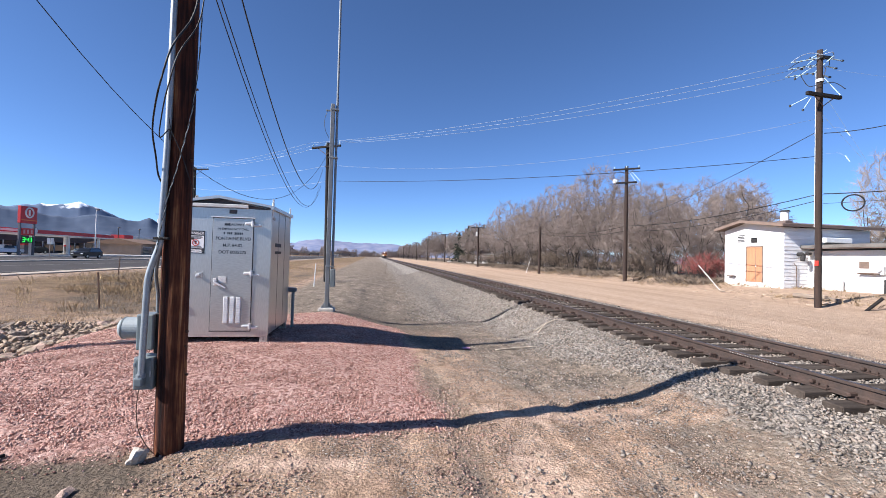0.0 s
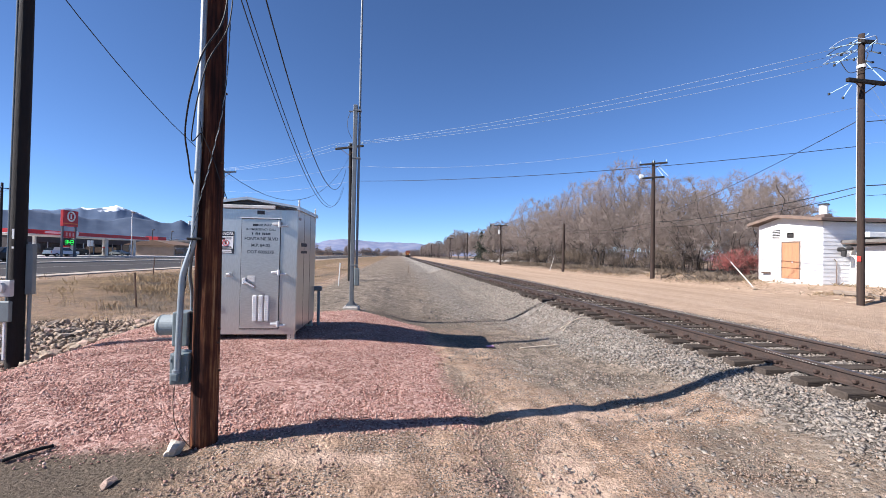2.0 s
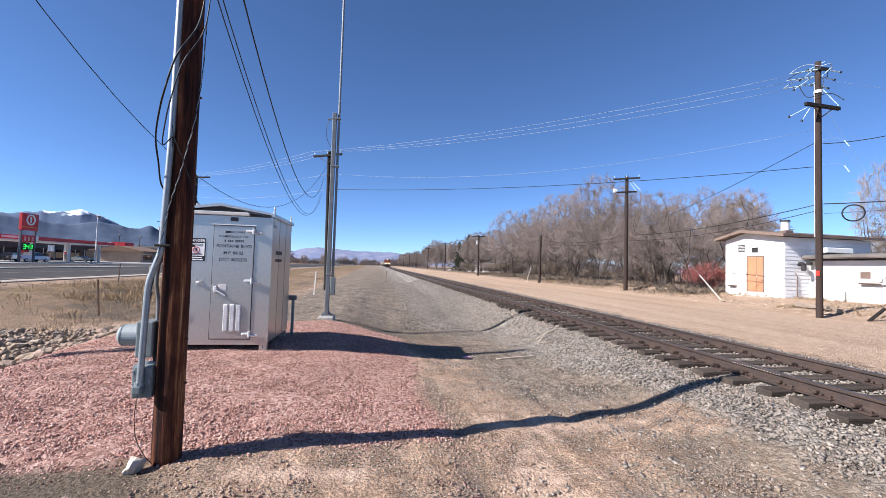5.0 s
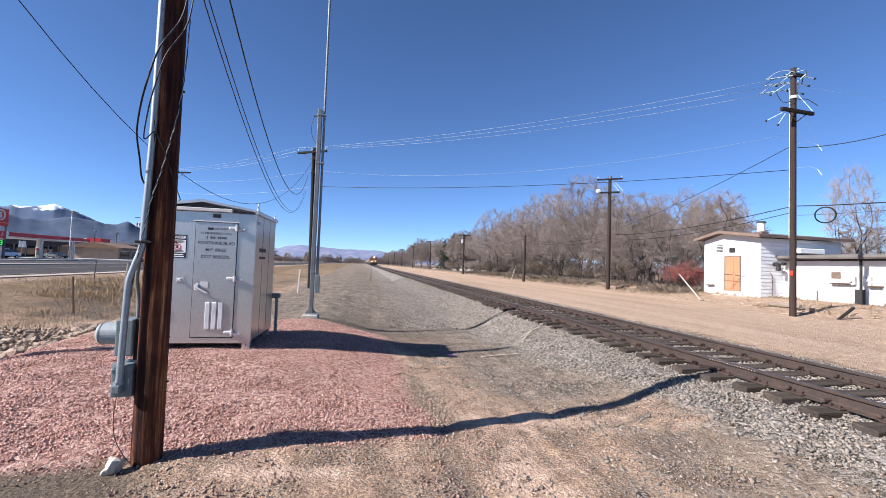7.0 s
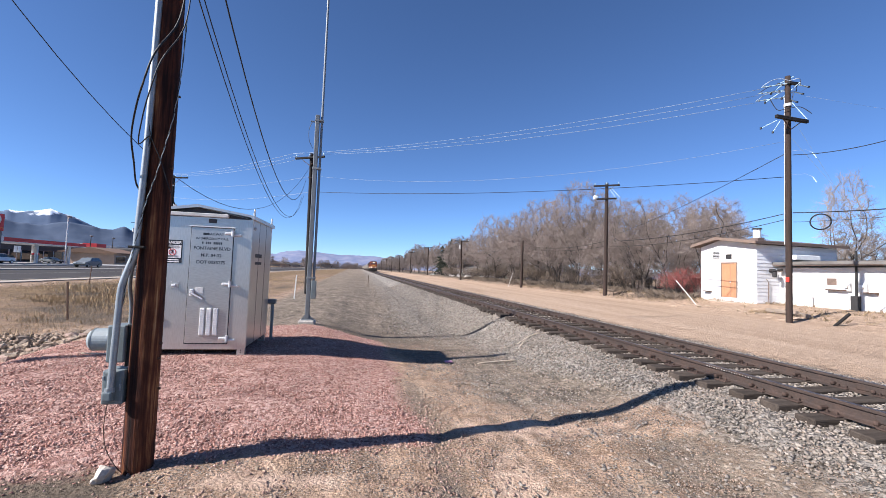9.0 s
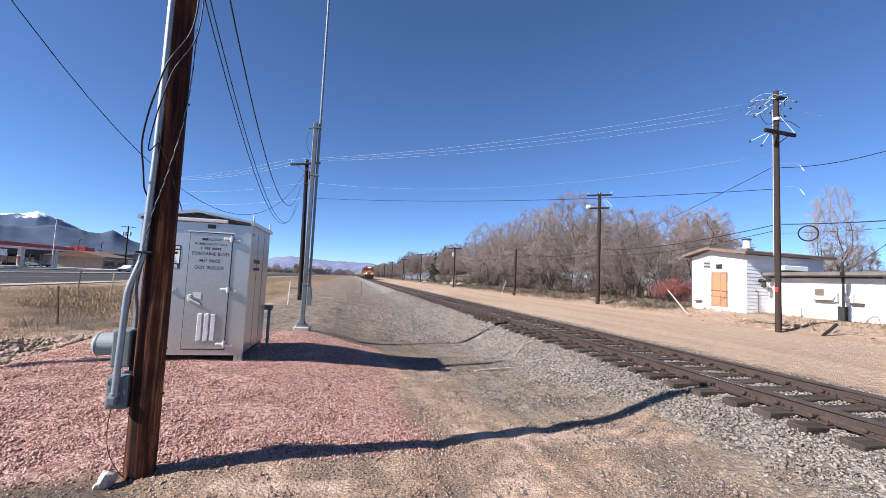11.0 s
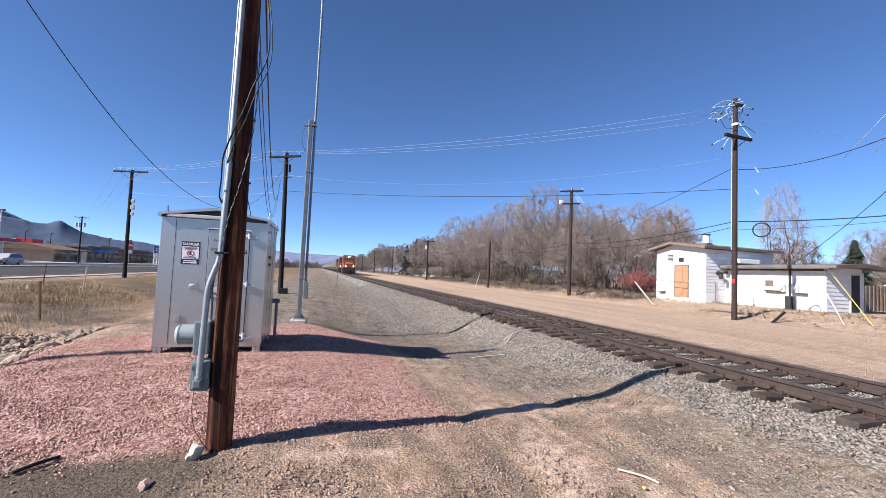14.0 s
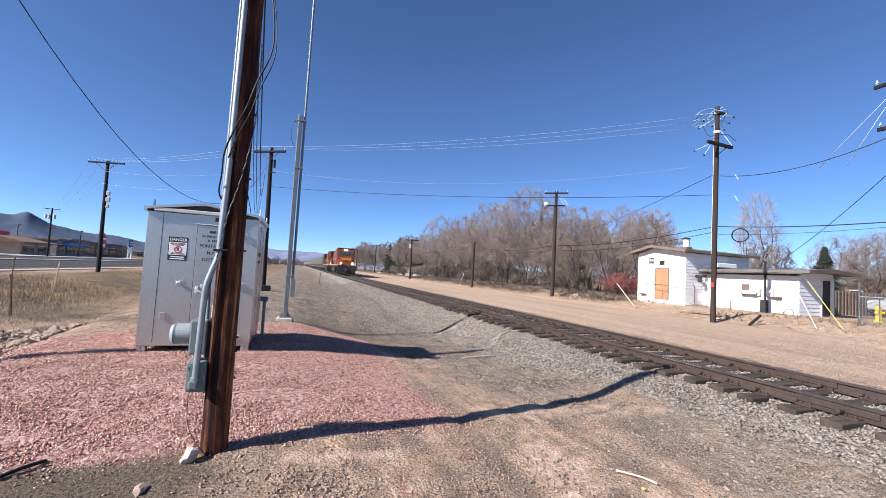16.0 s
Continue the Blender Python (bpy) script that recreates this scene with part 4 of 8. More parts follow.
# ---------------------------------------------------------------- dark pole with a meter
def dark_pole():
    t = thing("utility_pole", pose(-6.15, 7.42, -0.15) @ Matrix.Diagonal((0.62, 0.62, 1.08, 1)), "dark tarred wooden pole with electric boxes at the ditch", "utility pole")
    part("shaft", pole_shaft(6.3, 0.185, 0.15, 8, 20, 20), M_POLE_DARK, t, smooth=True)
    part("conduit", tube((-0.17, -0.10, 0.2), (-0.15, -0.09, 5.6), 0.022, n=8), M_PAINT, t)
    mb = part("meter_box", box((0.26, 0.13, 0.24), (-0.06, -0.22, 1.06), 0.012), M_WHITEBOX, t, "pale grey meter box")
    bm = tube((-0.10, -0.28, 1.07), (-0.10, -0.38, 1.07), 0.08, 0.075, 20)
    part("meter_dial", bm, M_WHITEBOX, mb)
    part("switch_box", box((0.26, 0.13, 0.30), (-0.08, -0.21, 0.72), 0.012), M_PAINT, t, "grey-green switch box")
    part("riser", box((0.05, 0.05, 0.56), (-0.10, -0.20, 0.29), 0.006), M_WHITE, t, "white plastic riser pipe")
    part("coiled_cable", path_tube([(-0.22 + 0.06 * math.cos(a * 0.8), -0.22 + 0.02 * math.sin(a), 0.08 + 0.4 * a / 12) for a in range(13)], 0.012, 6), M_WHITE, t, "loose white cable")
    part("terminal_box", box((0.17, 0.14, 0.76), (0.27, 0.06, 1.34), 0.012), M_PAINT, t, "tall grey-green terminal box")
    part("riser", tube((0.26, 0.06, -0.2), (0.26, 0.06, 0.97), 0.042, n=12), M_PAINT, t)
    part("number_plate", box((0.05, 0.006, 0.15), (0.02, -0.187, 1.86), 0.001), M_WHITE, t, "small white plate")
    part("number_plate", box((0.05, 0.006, 0.03), (0.02, -0.187, 1.66), 0.001), M_WHITE, t)


dark_pole()

# ---------------------------------------------------------------- poles across the track and along the dirt road
back_pole = utility_pole(-3.1, 27.0, 8.75, "dark brown wooden pole with angled cross-arm and switch gear", M_POLE_DARK, 0.16, 0.11, (0, -1.0), 2)
cross_arm(back_pole, 8.45, 2.1, -28, M_POLE_DARK, pins=3)
part("fuse_cutout", box((0.14, 0.14, 0.5), (0.22, -0.1, 7.75), 0.03), M_BLACK, back_pole)
part("bracket", box((0.5, 0.05, 0.05), (0.1, -0.1, 7.2), 0.01), M_RUST, back_pole)
part("equipment_box", box((0.5, 0.4, 0.35), (0.2, -0.45, 0.15), 0.02), M_POLE_DARK, back_pole, "low dark equipment box at the foot")

west_pole = utility_pole(-17.5, 43.4, 9.75, "dark wooden pole with cross-arm and small boxes by the highway", M_POLE_DARK, 0.17, 0.12, (0, -0.6), 5)
cross_arm(west_pole, 9.55, 3.0, -14, M_POLE_DARK, pins=6)
for z, s in ((6.9, 0.34), (6.35, 0.4), (5.75, 0.28)):
    part("pole_box", box((s * 0.7, 0.25, s), (0.28, -0.1, z), 0.03), M_WHITEBOX, west_pole)

rail_pole = utility_pole(17.3, 14.0, 10.3, "tall brown wooden pole with tangled insulators and red tape", M_POLE_GREY, 0.118, 0.098, (0, 0), 9)
part("conduit", tube((-0.100, 0.082, 3.2), (-0.088, 0.072, 9.4), 0.013, n=8), M_WHITEBOX, rail_pole, "pale steel conduit")
cross_arm(rail_pole, 8.42, 1.75, 4, M_POLE_DARK, pins=0, thick=0.12, r=0.12)
part("red_tag", box((0.012, 0.15, 0.2), (-0.118, -0.03, 1.76), 0.003), M_RED, rail_pole, "small red tag")
part("band", tube((0, 0, 9.0), (0, 0, 9.12), 0.14, 0.14, 16, caps=False), M_WHITEBOX, rail_pole)
rv = Vector((0.63, -0.777, 0))       # across the line
ev = Vector((0.99, 0.05, 0))
lv = Vector((-20.7, 13.0, -1.4)).normalized()
for k, (s, zz) in enumerate(((-0.12, 9.95), (0.05, 9.75), (0.22, 9.5))):
    a = Vector((s * 0.3, s, zz))
    b = a + lv * 1.0
    part("strain_insulator", tube(a, b, 0.017, 0.017, 6), M_INSUL, rail_pole, "long pale strain insulator")
    for q in (0.25, 0.45, 0.65, 0.85):
        part("insulator_shed", tube(a.lerp(b, q), a.lerp(b, q + 0.05), 0.036, 0.036, 8), M_PAINT, rail_pole)
    c = a + ev * (1.0 - 0.15 * k) + Vector((0, 0, 0.0 - 0.05 * k))
    a2 = a.lerp(c, 0.5)
    part("link_wire", tube(a, a2, 0.008, 0.008, 5), M_WIRE, rail_pole)
    part("strain_insulator", tube(a2, c, 0.022, 0.022, 6), M_INSUL, rail_pole, "long pale strain insulator")
    part("end_knob", tube(c, c + ev * 0.08, 0.04, 0.04, 8), M_BLACK, rail_pole)
    part("jumper", path_tube(smooth_path([b, b + Vector((0.25, -0.2, 0.22)), a + Vector((-0.25, 0.2, 0.25)), a + Vector((0, 0, 0.12 + 0.06 * k)), a + rv * 0.3 + Vector((0, 0, 0.12)), a.lerp(c, 0.6)]), 0.014, 5), M_WIRE if k != 1 else M_BLACK, rail_pole, smooth=True)
for k, (u, z0, w, z1) in enumerate(((-0.75, 9.35, 0.1, 9.9), (-0.55, 9.7, 0.05, 10.15), (-0.3, 10.05, 0.2, 10.25), (0.1, 9.2, 0.6, 8.35), (-0.9, 8.25, -0.35, 8.5), (-0.5, 8.0, -0.25, 8.45), (-0.2, 9.4, 0.4, 9.95))):
    a, b = rv * u + Vector((0, 0, z0)), rv * w + Vector((0, 0, z1))
    part("fuse_link", tube(a, b, 0.016, 0.016, 6), M_INSUL, rail_pole, "pale fibreglass link")
    part("end_knob", tube(a - Vector((0, 0, 0.04)), a + Vector((0, 0, 0.04)), 0.04, 0.04, 8), M_BLACK, rail_pole)
part("top_bracket", box((0.5, 0.12, 0.12), (0.1, -0.15, 9.95), 0.02, rot=None), M_BLACK, rail_pole)
part("jumper", path_tube(smooth_path([rv * -0.6 + Vector((0, 0, 9.5)), rv * -0.35 + Vector((0, 0, 8.95)), rv * 0.0 + Vector((-0.2, -0.1, 8.85)), rv * 0.4 + Vector((0, 0, 8.9)), rv * 0.75 + Vector((0, 0, 8.55))]), 0.014, 5), M_BLACK, rail_pole, smooth=True)
# loose conductors that hang beside the pole
for k, (u, z0, z1) in enumerate(((0.75, 6.95, 6.7), (0.75, 5.95, 5.7))):
    part("hanging_link", tube(rv * (u + 0.0) + Vector((0, 0, z0)), rv * (u + 0.13) + Vector((0, 0, z1)), 0.018, 0.018, 6), M_INSUL, rail_pole)
    part("hanging_thread", path_tube([rv * 0.1 + Vector((0, 0, z0 + 0.15)), rv * (u - 0.2) + Vector((0, 0, z0 + 0.14)), rv * u + Vector((0, 0, z0))], 0.004, 4), M_WIRE, rail_pole)

mid_pole = utility_pole(18.96, 29.6, 8.9, "brown wooden pole with cross-arm before bare trees", M_POLE_GREY, 0.16, 0.12, (0, 0), 12)
cross_arm(mid_pole, 8.65, 1.9, -36, M_POLE_DARK, pins=3)
cross_arm(mid_pole, 7.6, 1.5, -36, M_POLE_DARK, pins=1, brace=False)
part("stay_link", tube((0.25, -0.2, 8.5), (0.75, -0.6, 7.7), 0.03, n=6), M_INSUL, mid_pole)
part("stay_link", tube((0.1, -0.2, 8.4), (0.6, -0.5, 7.5), 0.03, n=6), M_INSUL, mid_pole)
part("porcelain_fuse", box((0.28, 0.2, 0.3), (-0.75, 0.4, 7.75), 0.05), M_WHITE, mid_pole)
short_pole = utility_pole(18.05, 44.6, 5.35, "short dark wooden pole at the edge of the trees", M_POLE_GREY, 0.15, 0.13, (0, 0.4), 15)
far_spots = [(18.2, 74, 7.4), (19.9, 122, 8.4), (19.6, 162, 8.4), (19.4, 205, 8.6), (19.2, 252, 8.6), (19.2, 305, 8.6), (19.2, 370, 8.6)]
for i, (x, y, h) in enumerate(far_spots):
    p = utility_pole(x, y, h, "distant brown wooden pole with cross-arm", M_POLE_GREY, 0.17, 0.13, (0, 0.3 * (i % 3 - 1)), 20 + i)
    cross_arm(p, h - 0.25, 2.6, -5, M_POLE_DARK, pins=3)
    if i == 0:
        part("transformer", tube((-0.28, 0, h - 1.7), (-0.28, 0, h - 1.0), 0.2, n=12), M_WHITEBOX, p)
east_pole = utility_pole(18.0, 7.5, 9.5, "brown wooden pole with two cross-arms beside the dirt road", M_POLE_GREY, 0.16, 0.12, (0, 0), 31)
cross_arm(east_pole, 9.15, 2.4, 84, M_POLE_DARK, pins=2)
cross_arm(east_pole, 7.55, 2.2, 84, M_POLE_DARK, pins=2)
highway_pole = utility_pole(-56.5, 121, 11.5, "distant dark wooden pole with transformers by the highway", M_POLE_DARK, 0.2, 0.15, (0, 0), 33)
cross_arm(highway_pole, 11.2, 3.0, 20, M_POLE_DARK, pins=3)
for s in (-0.9, -0.3, 0.7):
    part("transformer", tube((s, -0.3, 8.9), (s, -0.3, 9.9), 0.26, n=12), M_WHITEBOX, highway_pole)
p = utility_pole(-57.0, 66, 11.0, "distant dark wooden pole at the filling station", M_POLE_DARK, 0.2, 0.15, (0, 0), 34)
cross_arm(p, 10.2, 2.6, 30, M_POLE_DARK, pins=3)

# guy wires with plastic guards
for name, top, foot, m, ln in (("guy", (17.3, 14, 8.9), (19.0, 10.8), M_WHITE, 1.65), ("guy", (17.3, 14, 7.9), (19.3, 10.05), M_YELLOW, 2.2), ("guy", (18.96, 29.6, 8.0), (19.0, 20.6), M_WHITE, 2.1), ("guy", (18.05, 44.6, 5.0), (17.4, 47.0), M_WHITE, 1.9)):
    z = float(land(*foot))
    g = thing("guy_wire", pose(foot[0], foot[1], z), ("yellow" if m is M_YELLOW else "white") + " plastic guard on a steel guy wire", "guy wire", "guy wires of the poles")
    v = Vector(top) - Vector((foot[0], foot[1], z))
    part("strand", tube(v * -0.01, v, 0.004, n=5), M_PAINT, g)
    part("guard", tube(v.normalized() * 0.05, v.normalized() * ln, 0.017, 0.016, 10), m, g)

# ---------------------------------------------------------------- overhead wires
T = Vector((17.3, 14.0, 0))
B = Vector((-3.1, 27.0, 0))
Wp = Vector((-17.9, 43.4, 0))
for k, (s, zz) in enumerate(((-0.12, 9.95), (0.05, 9.75), (0.22, 9.5))):
    a = T + Vector((s * 0.3, s, zz)) + lv * 1.0
    b = B + Vector((-1.35 + 0.75 * k, 0.45 - 0.4 * k, 8.72 - 0.07 * k))
    wire(sag(a, b, 0.45), 0.0068, M_WIRE, "power_line", "thin bright bare wire strung across the track")
    wire(sag(b, Wp + Vector((-0.9 + 0.9 * k, 0, 9.8)), 0.35), 0.0072, M_WIRE, "power_line", "thin bright bare wire towards the highway")
    wire(sag(Wp + Vector((-0.9 + 0.9 * k, 0, 9.8)), (-57 + k, 121, 11.4), 1.2), 0.009, M_WIRE, "power_line", "thin bright bare wire over the highway")
    if k == 1:
        wire(sag(T + Vector((s * 0.3, s, zz)) + ev * 0.95 + Vector((0, 0, -0.05)), (60, 12, 10), 0.6), 0.003, M_WIRE, "power_line", "thin bare wire leading east")
wire(sag(T + Vector((-0.1, 0.1, 6.1)), B + Vector((0, 0, 6.3)), 0.35), 0.013, M_BLACK, "cable", "black cable strung across the track")
wire(sag(B + Vector((0, 0, 6.3)), Wp + Vector((0, 0, 7.7)), 0.4), 0.008, M_WIRE, "cable", "pale cable towards the highway")
wire(sag(T + Vector((-0.1, 0.1, 7.6)), B + Vector((0, 0, 7.3)), 0.9), 0.005, M_WIRE, "power_line", "thin pale neutral wire across the track")
wire(sag(B + Vector((0, 0, 7.3)), Wp + Vector((0, 0, 8.8)), 0.4), 0.007, M_WIRE, "power_line", "thin pale neutral wire towards the highway")
mp = Vector((18.96, 29.6, 0))
wire(sag(T + Vector((-0.1, 0.1, 7.05)), (24.5, 42.0, 5.4), 0.5), 0.014, M_BLACK, "cable", "black service cable between two poles")
wire(sag(T + Vector((-0.1, 0.1, 4.55)), mp + Vector((0, 0, 4.5)), 0.3), 0.017, M_BLACK, "cable", "black telephone cable along the pole line")
wire(sag(T + Vector((-0.1, 0.1, 4.3)), mp + Vector((0, 0, 4.1)), 0.35), 0.014, M_BLACK, "cable", "black telephone cable along the pole line")
wire(sag(mp + Vector((0, 0, 4.5)), (18.05, 44.6, 5.0), 0.5), 0.017, M_BLACK, "cable", "black telephone cable along the trees")
wire(sag(mp + Vector((0, 0, 4.1)), (18.05, 44.6, 4.7), 0.4), 0.014, M_BLACK, "cable", "black telephone cable along the trees")
wire(sag((18.05, 44.6, 5.0), (18.2, 74, 5.2), 0.5), 0.017, M_BLACK, "cable", "black telephone cable along the trees")
wire(sag((18.2, 74, 7.2), (19.9, 122, 8.1), 0.5), 0.015, M_BLACK, "power_line", "dark wire along distant poles")
wire(sag(T + Vector((0.1, -0.1, 7.0)), (18.0, 7.5, 7.5), 0.5), 0.015, M_BLACK, "cable", "black cable between two poles")
wire(sag(T + Vector((0.1, -0.1, 4.58)), (18.0, 7.5, 4.3), 0.1), 0.02, M_BLACK, "cable", "thick black telephone cable between two poles")
wire(sag(T + Vector((0.1, -0.1, 4.2)), (18.0, 7.5, 4.15), 0.1), 0.008, M_BLACK, "cable", "thin black telephone cable between two poles")
wire(sag((18.0, 7.5, 6.7), (23.2, 15.4, 2.95), 0.25), 0.014, M_BLACK, "cable", "black service drop to the white shed")
for k, (zz, e) in enumerate(((8.9, (17.9, 10.2, 6.6)), (8.6, (17.9, 9.3, 6.5)))):
    wire([(18.0, 8.0 + 0.1 * k, zz), e], 0.012, M_WIRE, "stay_wire", "pale stay wire below a cross-arm")
# coil of spare cable
cc = T + rv * 0.98 + Vector((0.0, 0.0, 4.17))
ring = [cc + 0.31 * (math.cos(a * 2 * math.pi / 36) * rv + math.sin(a * 2 * math.pi / 36) * Vector((0, 0, 1))) for a in range(37)]
wire(ring, 0.028, M_BLACK, "cable_coil", "round coil of spare black cable hung from the line")
# cables from the near poles to the back pole
Np = Vector((-1.72, 4.1, 0))
Dp = Vector((-6.15, 7.42, 0.35))
for a, b, drop, r in ((Vector((-1.71, 4.15, 5.37)), B + Vector((-0.42, 0, 7.0)), 2.09, 0.011), (Vector((-1.73, 4.15, 4.66)), B + Vector((-0.5, 0, 6.0)), 1.9, 0.007), (Vector((-1.77, 4.15, 4.62)), B + Vector((-0.6, 0, 5.9)), 1.88, 0.007), (Vector((-5.96, 7.26, 6.3)), B + Vector((-0.15, 0, 8.0)), 3.4, 0.009)):
    wire(sag(a, b, drop, 24), r, M_BLACK, "cable", "black slack cable hanging between two poles")


# ---------------------------------------------------------------- antenna mast
def mast():
    t = thing("antenna_mast", pose(-1.42, 12.75, -0.06) @ Matrix.Diagonal((1.045, 1.045, 1.045, 1)), "galvanised square antenna mast on a small concrete foot", "mast")
    b = box((0.44, 0.40, 0.22), (0, 0, 0.03), 0.03)
    part("footing", b, M_CONC, t, "pale concrete footing")
    part("base_plate", box((0.30, 0.28, 0.02), (0, 0, 0.15), 0.004), M_MAST, t)
    for sx in (-1, 1):
        part("gusset", prism([(sx * 0.05, 0.16), (sx * 0.14, 0.16), (sx * 0.05, 0.32)], -0.006, 0.006), M_MAST, t)
        for sy in (-1, 1):
            part("anchor_bolt", tube((sx * 0.12, sy * 0.11, 0.15), (sx * 0.12, sy * 0.11, 0.21), 0.014, n=6), M_MAST, t)
    part("square_post", box((0.115, 0.115, 5.85), (0, 0, 3.02), 0.012), M_MAST, t)
    part("pipe", tube((0.125, -0.0, 0.75), (0.115, 0, 13.0), 0.036, 0.03, 12), M_MAST, t, "tall galvanised antenna pipe")
    for z in (1.3, 4.4, 5.78):
        part("clamp", box((0.24, 0.13, 0.05), (0.05, 0, z), 0.008), M_MAST, t)
    part("arm", box((0.16, 0.04, 0.04), (-0.11, 0, 5.75), 0.006), M_MAST, t)
    part("junction_box", box((0.13, 0.14, 0.50), (0.14, -0.04, 0.98), 0.012), M_PAINT, t, "grey junction box")
    part("loop", path_tube(smooth_path([(-0.15, 0, 5.72), (-0.22, 0, 5.5), (-0.2, 0, 5.2), (-0.08, 0, 4.95)]), 0.007, 5), M_BLACK, t)


mast()

# ---------------------------------------------------------------- the signal cabinet
M_ALU = mat("brushed_aluminium", (0.55, 0.525, 0.49), 0.30, 0.75, tint=(0.47, 0.45, 0.42), scale=1.2, fine=70, amount=0.22, bump=0.06, dist=0.002, stretch=(1, 1, 0.15))
M_ALU_DOOR = mat("brushed_aluminium_door", (0.54, 0.515, 0.48), 0.31, 0.75, tint=(0.46, 0.44, 0.41), scale=1.6, fine=80, amount=0.25, bump=0.06, dist=0.002, stretch=(0.2, 1, 1))
M_STEEL = mat("cast_steel", (0.66, 0.66, 0.65), 0.45, 0.25, scale=10, fine=80, amount=0.2)
M_SEAM = mat("dark_seam", (0.06, 0.06, 0.062), 0.7, scale=10, fine=60, amount=0.2)
M_INK = mat("black_lettering", (0.02, 0.025, 0.035), 0.6, scale=10, fine=60, amount=0.1, bump=0)
M_SIGN_W = mat("white_sign", (0.80, 0.79, 0.77), 0.5, scale=6, fine=60, amount=0.1, bump=0)
M_SIGN_R = mat("red_ring", (0.60, 0.05, 0.04), 0.5, scale=6, fine=60, amount=0.1, bump=0)


def cabinet():
    x0, x1, y0, y1, zb, zt = -3.62, -1.88, 7.87, 9.52, 0.19, 2.44
    W, D = x1 - x0, y1 - y0
    t = thing("signal_cabinet", pose(x0, y0, 0), "tall silver aluminium railway signal cabinet on pink gravel", "signal cabinet")
    part("body", box((W, D, zt - zb), (W / 2, D / 2, (zb + zt) / 2), 0.01), M_ALU, t)
    # low gabled roof with an overhang and a front rain lip
    g = [(-0.04, zt - 0.015), (-0.04, zt + 0.05), (W / 2 - 0.02, zt + 0.20), (W + 0.04, zt + 0.05), (W + 0.04, zt - 0.015), (W - 0.0, zt - 0.015), (W - 0.02, zt + 0.02), (W / 2, zt + 0.15), (0.02, zt + 0.02), (0, zt - 0.015)]
    part("roof", prism(g, -0.07, D + 0.05), M_ALU, t)
    # the recess under the roof: its shade is painted as a near-black plate
    part("gable_plate", prism([(0.0, zt - 0.02), (W / 2, zt + 0.145), (W, zt - 0.02)], -0.004, 0.01), M_SEAM, t, "gable plate coloured dark for the shade under the roof")
    part("rain_lip", box((1.25, 0.06, 0.06), (0.725, -0.035, zt + 0.02), 0.008), M_WHITEBOX, t, "pale rain lip over the door")
    # panel seams
    for xs in (0.235,):
        part("seam", box((0.008, 0.004, zt - zb - 0.04), (xs, -0.001, (zt + zb) / 2), 0), M_SEAM, t)
    part("transom", box((0.70, 0.006, 0.16), (1.10, -0.003, 2.345), 0.002), M_ALU_DOOR, t)
    part("vent_grille", box((0.13, 0.008, 0.07), (1.09, -0.008, 2.365), 0.002), M_SEAM, t, "small dark vent grille")
    part("drip_edge", box((0.74, 0.035, 0.016), (1.10, -0.018, 2.262), 0.003), M_STEEL, t)
    # door
    d = part("door", box((0.665, 0.016, 1.98), (1.10, -0.008, 1.255), 0.004), M_ALU_DOOR, t, "brushed aluminium door")
    part("door_gap", box((0.69, 0.004, 2.01), (1.10, -0.001, 1.252), 0), M_SEAM, t)
    for k in range(3):
        xc = 1.025 + k * 0.105
        l = part("louvre", box((0.078, 0.03, 0.47), (xc, -0.028, 0.63), 0.012), M_STEEL, d, "white louvred vent strip")
        for i in range(11):
            part("louvre_slat", box((0.064, 0.006, 0.022), (xc, -0.0425, 0.43 + i * 0.04), 0.002), M_STEEL, l)
    h = part("handle", box((0.06, 0.05, 0.12), (0.84, -0.035, 1.12), 0.012), M_STEEL, d, "steel door handle")
    part("lever", tube((0.83, -0.07, 1.12), (1.02, -0.075, 1.02), 0.018, 0.014, 10), M_STEEL, h)
    part("hasp_plate", box((0.13, 0.008, 0.11), (0.99 - 0.04, -0.019, 1.16), 0.003), M_WHITEBOX, d, "pale hasp plate")
    for z in (2.155, 1.275, 0.345):
        hg = part("hinge", box((0.13, 0.045, 0.048), (1.37, -0.035, z + 0.005), 0.012), M_STEEL, t, "steel strap hinge")
        part("knuckle", tube((1.435, -0.05, z - 0.045), (1.435, -0.05, z + 0.055), 0.024, n=10), M_STEEL, hg)
        part("strap", box((0.12, 0.04, 0.042), (1.51, -0.03, z - 0.022), 0.012), M_STEEL, hg)
    # latch on the side panel and a port
    la = part("latch", box((0.12, 0.012, 0.09), (0.56, -0.006, 1.235), 0.006), M_ALU_DOOR, t)
    part("latch_knob", box((0.07, 0.035, 0.05), (0.555, -0.028, 1.235), 0.012), M_STEEL, la)
    for sx in (-0.055, 0.055):
        for sz in (-0.06, 0.06):
            part("rivet", tube((0.56 + sx, 0.0, 1.235 + sz), (0.56 + sx, -0.012, 1.235 + sz), 0.008, n=6), M_STEEL, la)
    part("port_cover", box((0.085, 0.03, 0.12), (0.36, -0.014, 0.66), 0.01), M_ALU_DOOR, t)
    # feet
    for fx in (0.08, W - 0.08):
        for fy in (0.06, D - 0.06):
            f = part("foot", box((0.13, 0.10, 0.26), (fx, fy, 0.06), 0.006), M_ALU, t)
            for i in range(3):
                part("bolt_hole", tube((fx, fy - 0.051, 0.10 + 0.03 * i), (fx, fy - 0.054, 0.10 + 0.03 * i), 0.01, n=8), M_SEAM, f)
    part("sill", box((W - 0.02, 0.02, 0.07), (W / 2, 0.012, zb + 0.0), 0.004), M_ALU, t)
